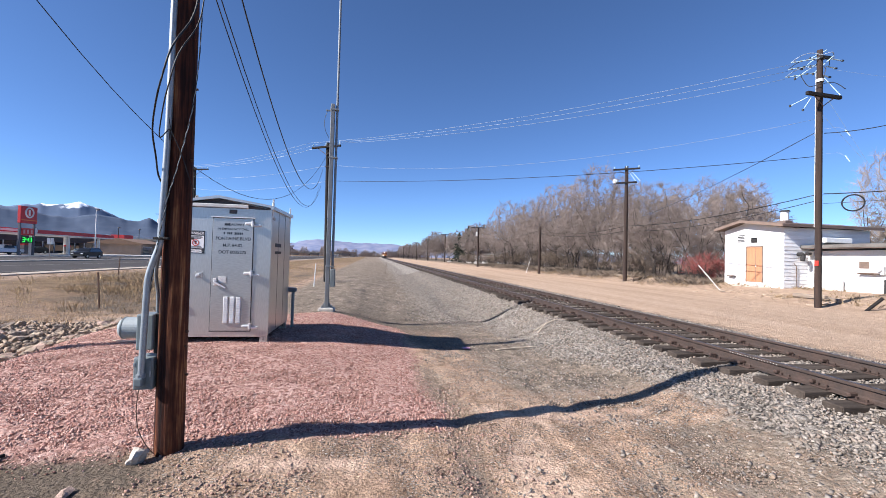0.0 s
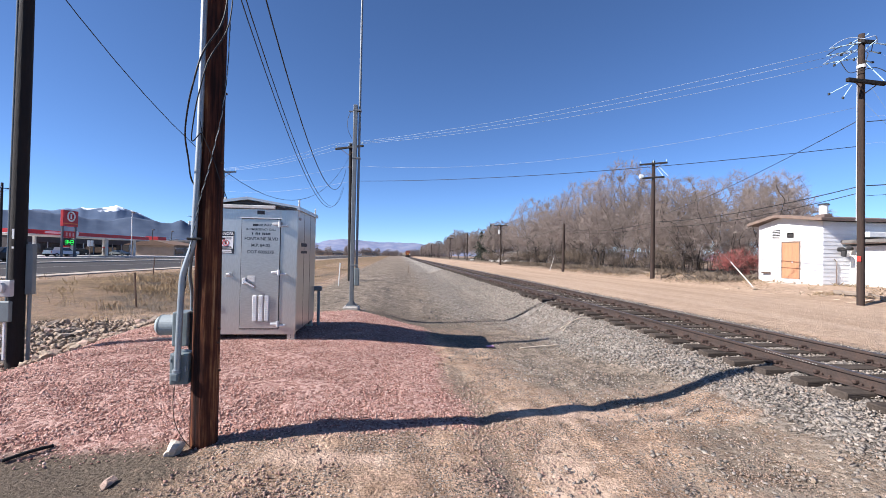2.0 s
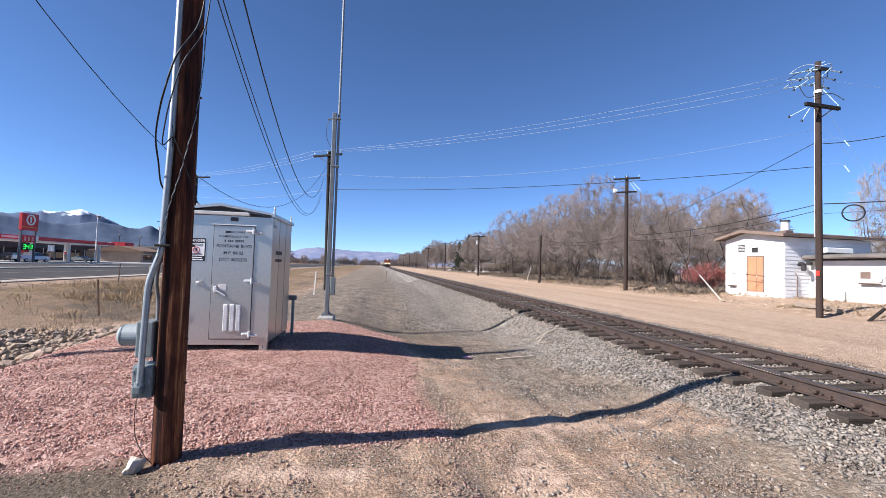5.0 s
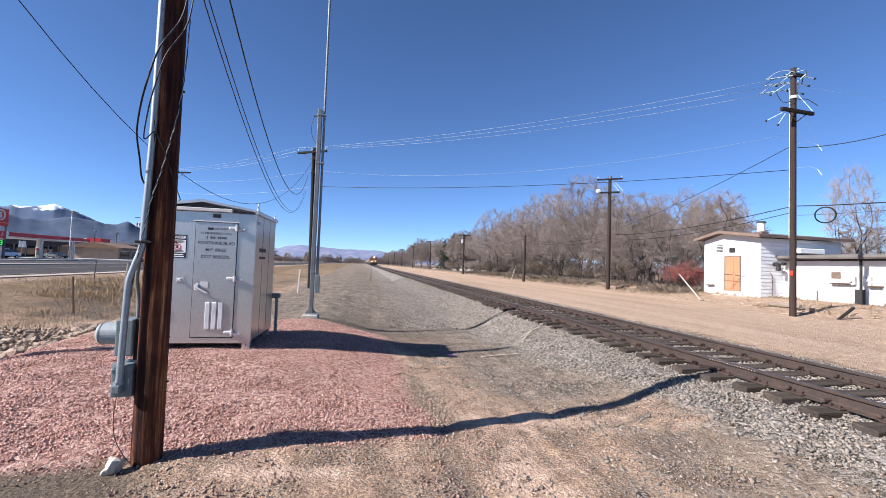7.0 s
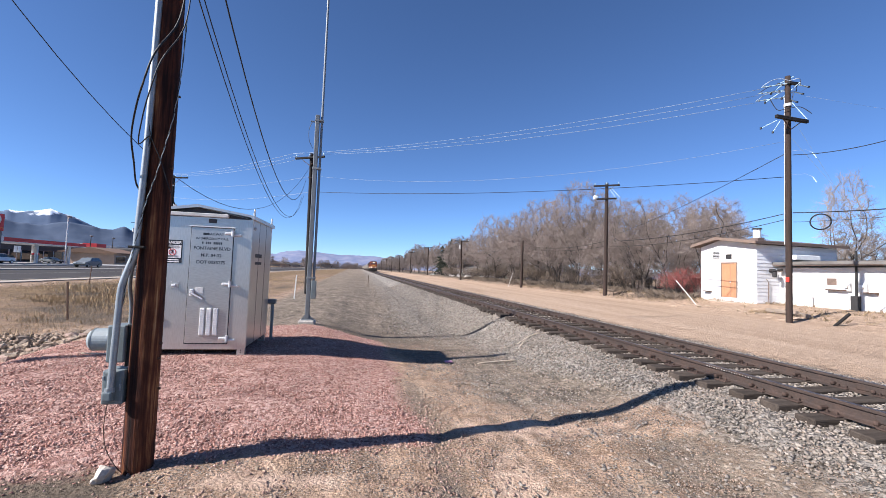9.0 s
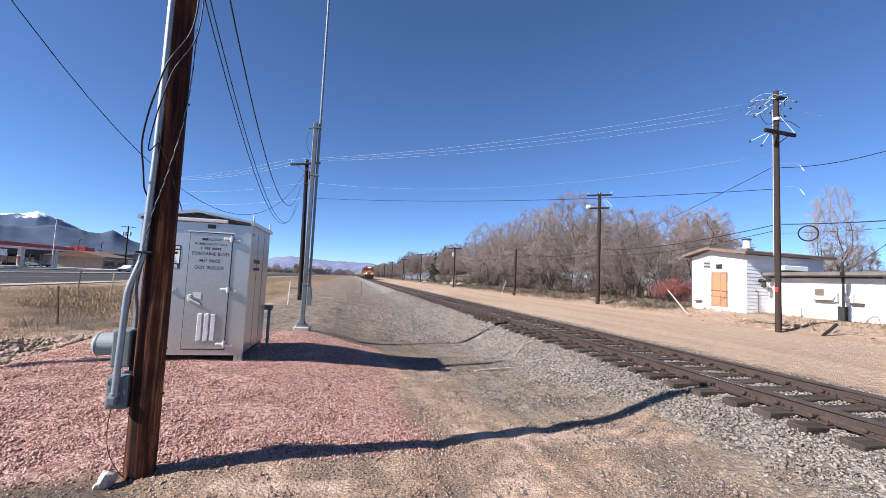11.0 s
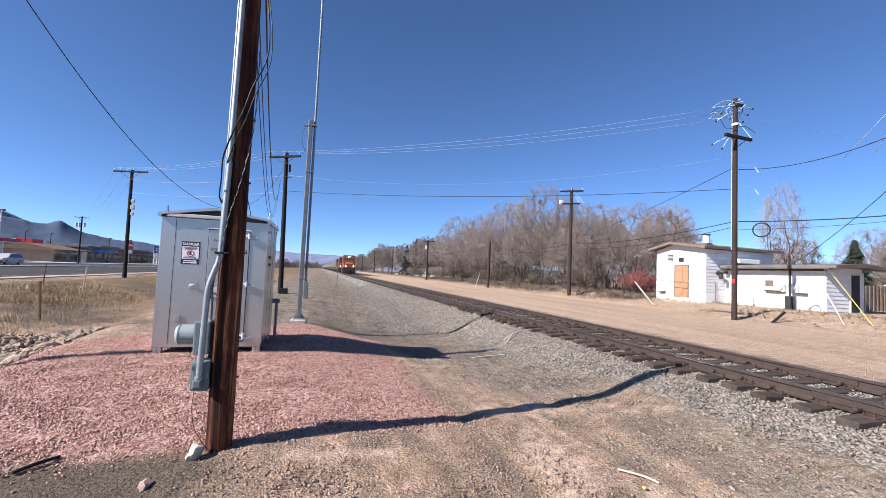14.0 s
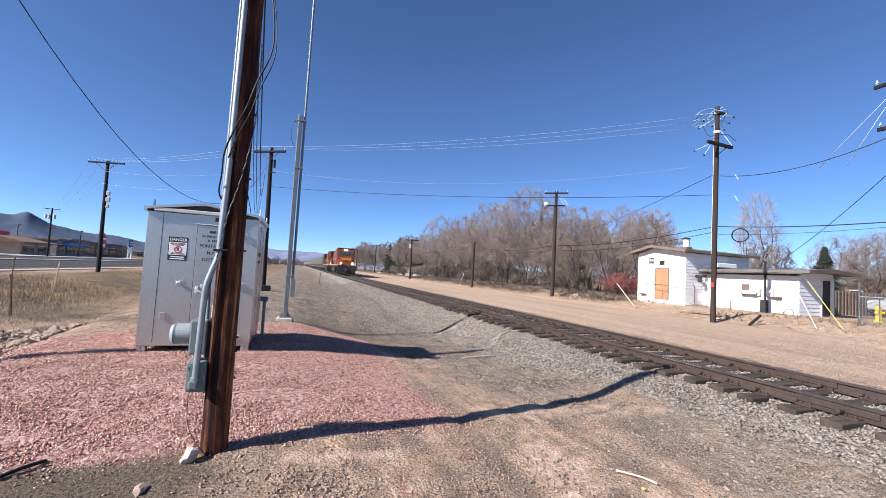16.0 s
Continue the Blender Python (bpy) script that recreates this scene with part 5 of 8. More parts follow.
    part("floor_frame", box((W - 0.1, D - 0.1, 0.05), (W / 2, D / 2, zb - 0.02), 0.004), M_SEAM, t)
    # east side: panels, warning plate and lifting eyes
    for ys in (0.55, 1.10):
        part("seam", box((0.004, 0.008, zt - zb - 0.05), (W + 0.001, ys, (zt + zb) / 2), 0), M_SEAM, t)
    for k, z in enumerate((1.80, 1.66)):
        part("side_label", box((0.003, 0.5, 0.07 - 0.02 * k), (W + 0.002, 0.55, z), 0), M_SEAM, t, "faint lettering as plain bars")
    for fx, fy in ((W + 0.0, 0.08), (W + 0.0, D - 0.08), (0.06, 0.08), (0.06, D - 0.08)):
        e = part("lifting_eye", box((0.03, 0.05, 0.24), (fx, fy, zt + 0.0), 0.008), M_STEEL, t)
        rg = [Vector((fx, fy + 0.035 * math.cos(a * math.pi / 6), zt + 0.15 + 0.035 * math.sin(a * math.pi / 6))) for a in range(13)]
        part("ring", path_tube(rg, 0.009, 6), M_STEEL, e)
    part("padlock", box((0.05, 0.04, 0.06), (W + 0.03, 0.07, zt - 0.17), 0.015), M_WHITEBOX, t)
    # lettering
    up = Matrix.Rotation(math.pi / 2, 4, "X")

    def put(text, x, z, s, dy=-0.0165):
        ob = lettering("lettering", text, s, Matrix.Translation((x, dy, z)) @ up, M_INK, d if dy == -0.0165 else t)
        return ob
    bars = bmesh.new()
    box((0.09, 0.002, 0.040), (1.00, -0.0172, 2.135), 0, bars)
    part("lettering_bar", bars, M_INK, d, "operator's name as a plain dark bar")
    put("RAILWAY", 1.155, 2.135, 0.060)
    put("IN EMERGENCY CALL", 1.105, 2.055, 0.054)
    bars = bmesh.new()
    for k in range(11):
        if k not in (1, 5):
            box((0.020, 0.002, 0.040), (0.955 + 0.030 * k, -0.0172, 1.98), 0, bars)
    part("lettering_bar", bars, M_INK, d, "telephone number as plain dark bars")
    put("FONTAINE BLVD", 1.11, 1.885, 0.078)
    put("M.P. 84.02", 1.10, 1.765, 0.078)
    put("DOT 003527S", 1.10, 1.645, 0.078)
    # warning sign
    sg = part("warning_sign", box((0.29, 0.006, 0.40), (0.49, -0.004, 1.81), 0.002), M_INK, t, "black and white danger sign")
    part("sign_field", box((0.265, 0.003, 0.22), (0.49, -0.0085, 1.81), 0.001), M_SIGN_W, sg)
    lettering("lettering", "DANGER", 0.066, Matrix.Translation((0.49, -0.0085, 1.963)) @ up, M_SIGN_W, sg)
    rg = [Vector((0.49 + 0.052 * math.cos(a * math.pi / 12), -0.0105, 1.80 + 0.052 * math.sin(a * math.pi / 12))) for a in range(25)]
    bm = path_tube(rg, 0.006, 5)
    path_tube([(0.453, -0.0105, 1.837), (0.527, -0.0105, 1.763)], 0.005, 5, bm)
    part("ban_ring", bm, M_SIGN_R, sg, "red ring with a slash")
    part("pictogram", box((0.03, 0.002, 0.055), (0.49, -0.0108, 1.80), 0.0), M_INK, sg)
    bm = bmesh.new()
    for z, w in ((1.905, 0.20), (1.888, 0.23), (1.871, 0.18), (1.735, 0.18), (1.718, 0.21)):
        box((w, 0.002, 0.009), (0.49, -0.0105, z), 0, bm)
    part("small_print", bm, M_SEAM, sg, "small print as plain bars")
    bm = bmesh.new()
    for z, w in ((1.668, 0.2), (1.635, 0.22)):
        box((w, 0.002, 0.018), (0.49, -0.0078, z), 0, bm)
    part("small_print", bm, M_SIGN_W, sg)


cabinet()


def cable_stand():
    t = thing("cable_stand", pose(-1.86, 9.62, float(land(-1.86, 9.62))), "dark grey pipe stand with a small box", "cable stand")
    part("pipe", tube((0.06, 0, -0.2), (0.06, 0, 0.78), 0.033, n=12), M_PAINT, t)
    part("head", box((0.20, 0.12, 0.10), (0.03, 0, 0.82), 0.015), mat("dark_grey_paint", (0.15, 0.165, 0.17), 0.5, scale=6, fine=50, amount=0.2), t)


cable_stand()

# ---------------------------------------------------------------- white sheds by the dirt road
M_WALLW = mat("white_painted_block", (0.70, 0.68, 0.65), 0.85, tint=(0.54, 0.50, 0.46), scale=1.1, fine=18, amount=0.22, bump=0.25, dist=0.01)
M_SIDING = mat("white_siding", (0.68, 0.69, 0.70), 0.7, tint=(0.58, 0.58, 0.58), scale=1.5, fine=22, amount=0.25, bump=0.1)
M_ROOFB = mat("brown_roofing", (0.16, 0.115, 0.095), 0.9, tint=(0.10, 0.075, 0.065), scale=1.4, fine=26, amount=0.5, bump=0.5)
M_FASCIA = mat("tan_fascia", (0.19, 0.135, 0.105), 0.8, tint=(0.13, 0.09, 0.07), scale=3, fine=30, amount=0.4)
M_PLY = mat("orange_plywood", (0.40, 0.195, 0.10), 0.8, tint=(0.29, 0.14, 0.075), scale=2.5, fine=24, amount=0.35, stretch=(3, 3, 0.4))
M_FOOTING = mat("stained_footing", (0.50, 0.43, 0.34), 0.9, scale=2, fine=24, amount=0.5)
M_DARK = mat("dark_opening", (0.03, 0.028, 0.027), 0.8, scale=4, fine=30, amount=0.3)
M_ROOFG = mat("grey_roofing", (0.17, 0.155, 0.14), 0.9, tint=(0.10, 0.09, 0.08), scale=1.2, fine=26, amount=0.5, bump=0.5)


def siding(parent, x0, x1, y, z0, z1, step=0.2, face=-1):
    """Lapped boards on a wall that runs along x."""
    n = int((z1 - z0) / step)
    for k in range(n):
        z = z0 + k * step
        bm = prism([(y, z), (y + face * 0.028, z + 0.004), (y + face * 0.008, z + step - 0.004), (y, z + step - 0.004)], x0, x1, axis="x")
        part("siding_board", bm, M_SIDING, parent)


def shed():
    """The tall gabled shed: it faces west, its ridge runs east."""
    z = 0.40
    t = thing("shed", pose(21.5, 19.18, z), "white gabled shed with boarded plywood door and brown roof", "shed")
    W, L, H, P = 3.8, 5.6, 3.38, 3.78
    part("front_wall", prism([(0, -0.3), (W, -0.3), (W, H), (W * 0.60, P), (0, H)], 0, 0.18, axis="x"), M_WALLW, t)
    part("back_wall", prism([(0, -0.3), (W, -0.3), (W, H), (W * 0.60, P), (0, H)], L - 0.18, L, axis="x"), M_WALLW, t)
    for y in (0.09, W - 0.09):
        part("side_wall", box((L - 0.36, 0.18, H + 0.3), (L / 2, y, H / 2 - 0.15), 0), M_SIDING, t)
    siding(t, 0.02, 5.58, 0.0, 0.15, H - 0.02)
    part("footing", box((0.05, W + 0.04, 0.34), (-0.02, W / 2, -0.12), 0.01), M_FOOTING, t, "stained concrete footing")
    r1 = prism([(-0.35, H + 0.02), (-0.35, H + 0.15), (W * 0.60, P + 0.14), (W * 0.60, P + 0.01)], -0.45, L + 0.5, axis="x")
    part("roof_slope", r1, M_ROOFB, t)
    r2 = prism([(W * 0.60, P + 0.01), (W * 0.60, P + 0.14), (W + 0.35, H + 0.13), (W + 0.35, H + 0.0)], -0.45, L + 0.5, axis="x")
    part("roof_slope", r2, M_ROOFB, t)
    f = prism([(-0.36, H + 0.0), (-0.36, H + 0.16), (W * 0.60, P + 0.15), (W + 0.36, H + 0.14), (W + 0.36, H - 0.02), (W * 0.60, P - 0.02)], -0.47, -0.44, axis="x")
    part("fascia", f, M_FASCIA, t, "faded tan fascia board")
    part("fascia", box((L + 0.9, 0.03, 0.15), (L / 2, -0.365, H + 0.08), 0), M_ROOFB, t)
    d = part("plywood_door", box((0.05, 0.98, 1.98), (-0.012, 1.72, 0.35 + 0.99), 0.004), M_PLY, t, "door boarded with orange plywood")
    part("board_joint", box((0.006, 0.02, 1.96), (-0.04, 1.62, 1.34), 0), M_FASCIA, d)
    for a, b, c in ((1.20, 0.06, 2.04), (2.24, 0.06, 2.04)):
        part("door_frame", box((0.07, b, c), (-0.015, a, 1.35), 0.004), M_FASCIA, d)
    part("door_frame", box((0.07, 1.1, 0.06), (-0.015, 1.72, 2.37), 0.004), M_FASCIA, d)
    part("door_latch", box((0.04, 0.06, 0.10), (-0.05, 1.60, 1.25), 0.01), M_WHITEBOX, d)
    v = part("wall_vent", box((0.05, 0.52, 0.5), (-0.01, 2.60, 2.85), 0.008), M_WHITEBOX, t, "grey louvred wall vent")
    for k in range(5):
        part("vent_slat", box((0.03, 0.46, 0.04), (-0.045, 2.60, 2.68 + 0.09 * k), 0.004), M_DARK, v)
    part("small_window", box((0.05, 0.38, 0.30), (-0.01, 1.75, 2.75), 0.006), M_DARK, t, "small dark window")
    part("window_shade", box((0.12, 0.40, 0.10), (-0.05, 1.75, 2.92), 0.006), M_WALLW, t)
    part("sill_bracket", box((0.22, 0.5, 0.06), (-0.1, 3.2, 0.62), 0.01), M_RUST, t)
    part("step", box((0.7, 2.2, 0.14), (-0.35, 1.9, 0.02), 0.02), M_FOOTING, t)
    ch = part("chimney", tube((0.9, 0.75, H + 0.1), (0.9, 0.75, H + 0.95), 0.19, 0.19, 16), M_WHITE, t, "white metal flue")
    part("flue_cap", tube((0.9, 0.75, H + 0.95), (0.9, 0.75, H + 1.02), 0.26, 0.22, 16), M_DARK, ch)
    part("flue_base", box((0.5, 0.5, 0.45), (0.9, 0.75, H + 0.22), 0.02), M_ROOFB, ch)
    part("pipe_elbow", path_tube(smooth_path([(0.9, 0.0, 1.95), (0.9, -0.22, 1.95), (0.85, -0.32, 1.85), (0.80, -0.34, 1.6)]), 0.11, 10), M_DARK, t, "dark duct elbow")
    part("conduit", path_tube([(0.75, -0.06, 0.1), (0.75, -0.06, 1.3), (0.6, -0.06, 1.45)], 0.02, 6), M_RUST, t)


def annex():
    """The long low shed that leans on the gabled one."""
    z = 0.42
    t = thing("shed", pose(23.06, 13.87, z), "long low white shed with flat grey roof and dark door", "shed")
    Wd, L, H = 5.31, 1.55, 2.13
    part("front_wall", box((0.16, Wd, H + 0.3), (0.08, Wd / 2, H / 2 - 0.15), 0.01), M_WALLW, t)
    part("back_wall", box((0.16, Wd, H + 0.3), (L + 1.2, Wd / 2, H / 2 - 0.15), 0), M_WALLW, t)
    part("side_wall", box((L + 1.0, 0.16, H + 0.5), (L / 2 + 0.66, 0.08, H / 2 - 0.05), 0), M_SIDING, t)
    siding(t, 0.02, 1.75, 0.0, 0.12, H - 0.1)
    siding(t, 2.42, L + 1.2, 0.0, 0.12, H - 0.1)
    part("footing", box((0.05, Wd, 0.26), (-0.012, Wd / 2, -0.02), 0.01), M_FOOTING, t, "stained concrete footing")
    roof = prism([(-0.5, H + 0.12), (-0.5, H + 0.28), (1.6, H + 0.42), (L + 2.0, H + 0.26), (L + 2.0, H + 0.12), (1.6, H + 0.24)], -0.75, Wd + 0.15)
    part("roof", roof, M_ROOFG, t, "weathered grey roof sheet")
    part("fascia", box((0.04, Wd + 0.9, 0.13), (-0.51, Wd / 2 - 0.3, H + 0.2), 0), M_ROOFG, t)
    part("fascia", prism([(-0.5, H + 0.10), (-0.5, H + 0.27), (1.6, H + 0.41), (L + 2.0, H + 0.25), (L + 2.0, H + 0.10), (1.6, H + 0.22)], -0.78, -0.752), M_ROOFB, t)
    part("soffit", box((0.5, Wd + 0.5, 0.03), (-0.25, Wd / 2 - 0.2, H + 0.1), 0), M_ROOFB, t)
    dr = part("door", box((0.66, 0.05, 1.85), (2.08, -0.03, 1.05), 0.004), M_DARK, t, "dark open doorway")
    for dx in (-0.36, 0.36):
        part("door_frame", box((0.06, 0.08, 1.95), (2.08 + dx, -0.03, 1.07), 0.004), M_WALLW, dr)
    # meters, pipes and patches on the front
    part("service_riser", tube((-0.06, 1.60, 0.4), (-0.06, 1.60, 2.9), 0.05, n=10), M_DARK, t, "dark service riser")
    mb = part("meter_box", box((0.14, 0.34, 0.46), (-0.07, 1.32, 1.18), 0.01), M_WHITEBOX, t, "pale electric meter box")
    part("meter_dial", tube((-0.14, 1.32, 1.22), (-0.22, 1.32, 1.22), 0.09, n=14), M_WHITE, mb)
    mb = part("meter_box", box((0.14, 0.30, 0.40), (-0.07, 1.95, 1.18), 0.01), M_WHITEBOX, t, "pale electric meter box")
    part("meter_dial", tube((-0.14, 1.95, 1.22), (-0.22, 1.95, 1.22), 0.09, n=14), M_WHITE, mb)
    part("bracket", box((0.2, 0.9, 0.06), (-0.1, 2.4, 1.02), 0.01), M_RUST, t)
    part("bracket", box((0.2, 0.5, 0.06), (-0.1, 1.0, 0.95), 0.01), M_RUST, t)
    part("lower_box", box((0.16, 0.34, 0.75), (-0.08, 1.62, 0.40), 0.01), M_DARK, t)
    part("vent_pipe", tube((-0.12, 3.55, 0.0), (-0.12, 3.55, 0.62), 0.07, n=10), M_WHITEBOX, t)
    part("poster", box((0.012, 0.42, 0.34), (-0.006, 2.68, 1.42), 0), M_FASCIA, t, "faded brown patch on the wall")
    part("gas_pipe", path_tube([(-0.05, 4.6, 0.0), (-0.05, 4.6, 1.4), (-0.05, 4.75, 1.5)], 0.014, 6), M_RUST, t)
    part("flood_lamp", box((0.22, 0.22, 0.14), (-0.3, 5.05, 1.98), 0.03), M_DARK, t)
    part("antenna_frame", path_tube([(-0.3, 1.2, H + 0.3), (-0.3, 1.25, H + 0.75), (-0.3, 0.9, H + 0.5), (-0.3, 0.6, H + 0.62), (-0.3, 0.7, H + 0.3)], 0.014, 5), M_DARK, t)
    part("roof_duct", box((1.7, 0.5, 0.28), (1.3, Wd - 0.3, H + 0.58), 0.03), M_WHITE, t, "white roof duct")


shed()
annex()

# chain-link fence, hydrant, parked pickup and a house beyond
M_HYD = mat("hydrant_yellow", (0.75, 0.50, 0.02), 0.5, scale=6, fine=50, amount=0.25)


def hydrant():
    x, y = 25.2, 11.75
    t = thing("fire_hydrant", pose(x, y, float(land(x, y))), "yellow fire hydrant behind the wire fence", "fire hydrant")
    bm = tube((0, 0, 0), (0, 0, 0.08), 0.17, n=16)
    tube((0, 0, 0.05), (0, 0, 0.62), 0.115, n=16, bm=bm)
    tube((0, 0, 0.58), (0, 0, 0.64), 0.15, n=16, bm=bm)
    tube((0, 0, 0.64), (0, 0, 0.80), 0.125, 0.05, 16, bm)
    tube((0, 0, 0.78), (0, 0, 0.87), 0.035, n=6, bm=bm)
    part("barrel", bm, M_HYD, t)
    for d in ((-0.2, 0, 0), (0.14, 0.14, 0), (0.14, -0.14, 0)):
        part("outlet_cap", tube((d[0] * 0.4, d[1] * 0.4, 0.46), (d[0], d[1], 0.46), 0.065, n=12), M_HYD, t)


def fence():
    t = thing("chain_link_fence", pose(20.96, 10.4, 0), "grey chain-link fence with steel posts beside the yard", "fence")
    runs = [((0, 0), (12.5, 3.2)), ((0, 0), (-0.2, -8.0))]
    for (ax, ay), (bx, by) in runs:
        ln = math.hypot(bx - ax, by - ay)
        n = int(ln / 2.6)
        for k in range(n + 1):
            u = k / n
            px, py = ax + (bx - ax) * u, ay + (by - ay) * u
            g = float(land(20.96 + px, 10.4 + py))
            part("post", tube((px, py, g - 0.2), (px, py, g + (1.75 if k == 0 else 1.2)), 0.035 if k == 0 else 0.025, n=8), M_GALV, t)
        g = float(land(21.5, 10.4))
        part("top_rail", tube((ax, ay, g + 1.15), (bx, by, g + 1.15), 0.024, n=6), M_GALV, t)
        bm = bmesh.new()
        m = int(ln / 0.16)
        d = Vector(((bx - ax) / ln, (by - ay) / ln, 0))
        for k in range(-6, m):
            for s in (1, -1):
                u0, u1 = k * 0.16, k * 0.16 + 1.1
                c0, c1 = max(u0, 0), min(u1, ln)
                if c1 <= c0:
                    continue
                h0, h1 = (c0 - u0), (c1 - u0)
                if s < 0:
                    h0, h1 = 1.1 - h0, 1.1 - h1
                p0 = Vector((ax, ay, g + 0.03 + h0)) + d * c0
                p1 = Vector((ax, ay, g + 0.03 + h1)) + d * c1
                tube(p0, p1, 0.0025, n=3, bm=bm, caps=False)
        tagged(part("mesh_wire", bm, M_GALV, t), kind="stuff")


def yard_house():
    x, y, z = 60.0, 24.5, 0.5
    t = thing("house", pose(x, y, z), "low brown-roofed house behind the yard fence", "house")
    part("wall", box((9, 7, 2.6), (4.5, 3.5, 1.2), 0), mat("brown_house_wall", (0.17, 0.12, 0.09), 0.85, scale=1, fine=20, amount=0.4), t)
    part("roof", prism([(-0.6, 2.3), (3.5, 3.5), (7.6, 2.3), (7.6, 2.15), (3.5, 3.3), (-0.6, 2.15)], -0.6, 9.6, axis="x"), M_ROOFB, t)
    for k in (1.2, 4.6):
        w = part("window", box((0.06, 1.2, 1.0), (-0.02, k + 0.6, 1.3), 0), M_DARK, t)
        part("window_frame", box((0.05, 1.35, 0.08), (-0.03, k + 0.6, 1.85), 0), M_WHITE, w)
    t = thing("canopy", pose(36, 10.5, z), "white flat-roofed carport at the edge of the yard", "carport")
    part("roof", box((6, 4.4, 0.22), (3, 0, 2.55), 0.02), M_WALLW, t)
    for a in (0.2, 5.8):
        for b in (-2.0, 2.0):
            part("post", box((0.12, 0.12, 2.5), (a, b, 1.2), 0.01), M_WALLW, t)


def wood_fence():
    t = thing("wooden_fence", pose(29, 15.6, 0.5), "grey-brown board fence behind the low shed", "fence")
    m = mat("fence_board", (0.20, 0.15, 0.11), 0.9, tint=(0.12, 0.09, 0.07), scale=3, fine=30, amount=0.5)
    for k in range(52):
        part("board", box((0.15, 0.025, 1.45 + 0.05 * random.random()), (k * 0.165, 0.03 * (k % 2), 0.7), 0.004), m, t)


hydrant()
fence()
yard_house()
wood_fence()

# ---------------------------------------------------------------- cars
M_TYRE = mat("tyre_rubber", (0.018, 0.018, 0.018), 0.9, scale=10, fine=60, amount=0.3)
M_RIM = mat("alloy_rim", (0.45, 0.45, 0.46), 0.35, 0.8, scale=10, fine=60, amount=0.2)
M_GLASS = glass_mat("dark_car_glass")
M_LAMP = mat("head_lamp", (0.7, 0.7, 0.68), 0.2, scale=10, fine=60, amount=0.1)
M_TAIL = mat("tail_lamp", (0.45, 0.02, 0.02), 0.3, scale=10, fine=60, amount=0.1)


def paint(name, c):
    return mat(name, c, 0.28, 0.25, scale=1.5, fine=60, amount=0.08, bump=0)


def vehicle(m, colour, label, kind="suv"):
    """A car that points towards -y; its origin is on the ground at its middle."""
    t = thing("car", m, label, "car", "cars on the highway")
    L, W = (4.6, 1.85) if kind != "pickup" else (5.6, 1.95)
    h = L / 2
    if kind == "suv":
        prof = [(-h, 0.35), (-h, 0.75), (-h + 0.25, 0.95), (-h + 1.15, 1.05), (-h + 1.9, 1.62), (h - 0.7, 1.66), (h - 0.1, 1.05), (h, 0.75), (h, 0.35)]
        glass = [(-h + 1.28, 1.06), (-h + 1.95, 1.56), (h - 0.75, 1.58), (h - 0.3, 1.06)]
    elif kind == "pickup":
        prof = [(-h, 0.45), (-h, 0.95), (-h + 0.2, 1.1), (-h + 1.4, 1.15), (-h + 2.0, 1.78), (-h + 3.5, 1.80), (-h + 3.7, 1.2), (h, 1.2), (h, 0.55)]
        glass = [(-h + 1.52, 1.16), (-h + 2.05, 1.72), (-h + 3.4, 1.73), (-h + 3.52, 1.16)]
    else:
        prof = [(-h, 0.32), (-h, 0.68), (-h + 0.25, 0.82), (-h + 1.2, 0.92), (-h + 1.95, 1.38), (h - 1.4, 1.40), (h - 0.6, 1.0), (h, 0.92), (h, 0.35)]
        glass = [(-h + 1.3, 0.93), (-h + 2.0, 1.33), (h - 1.45, 1.35), (h - 0.85, 0.98)]
    bm = prism(prof, -W / 2, W / 2, axis="x")
    bmesh.ops.bevel(bm, geom=bm.edges[:], offset=0.05, segments=2, affect="EDGES")
    for v in bm.verts:
        if v.co.z > 1.1:
            v.co.x *= 0.84
    part("body", bm, colour, t, smooth=False)
    bm = prism(glass, -W / 2 - 0.012, W / 2 + 0.012, axis="x")
    for v in bm.verts:
        if v.co.z > 1.2:
            v.co.x *= 0.86
    part("cabin_glass", bm, M_GLASS, t, "dark tinted cabin glass")
    for sx in (-1, 1):
        for y in (-h + 0.85, h - 0.9):
            w = part("wheel", tube((sx * (W / 2 - 0.2), y, 0.34), (sx * (W / 2 + 0.01), y, 0.34), 0.34, n=18), M_TYRE, t)
            part("rim", tube((sx * (W / 2), y, 0.34), (sx * (W / 2 + 0.02), y, 0.34), 0.21, n=14), M_RIM, w)
        part("headlight", box((0.36, 0.06, 0.16), (sx * 0.66, -h - 0.01, prof[1][1] - 0.02), 0.02), M_LAMP, t)
        part("tail_light", box((0.16, 0.06, 0.3), (sx * 0.8, h + 0.0, 0.9), 0.02), M_TAIL, t)
    part("bumper", box((W * 0.94, 0.12, 0.2), (0, -h - 0.01, 0.46), 0.03), M_DARK, t)
    return t


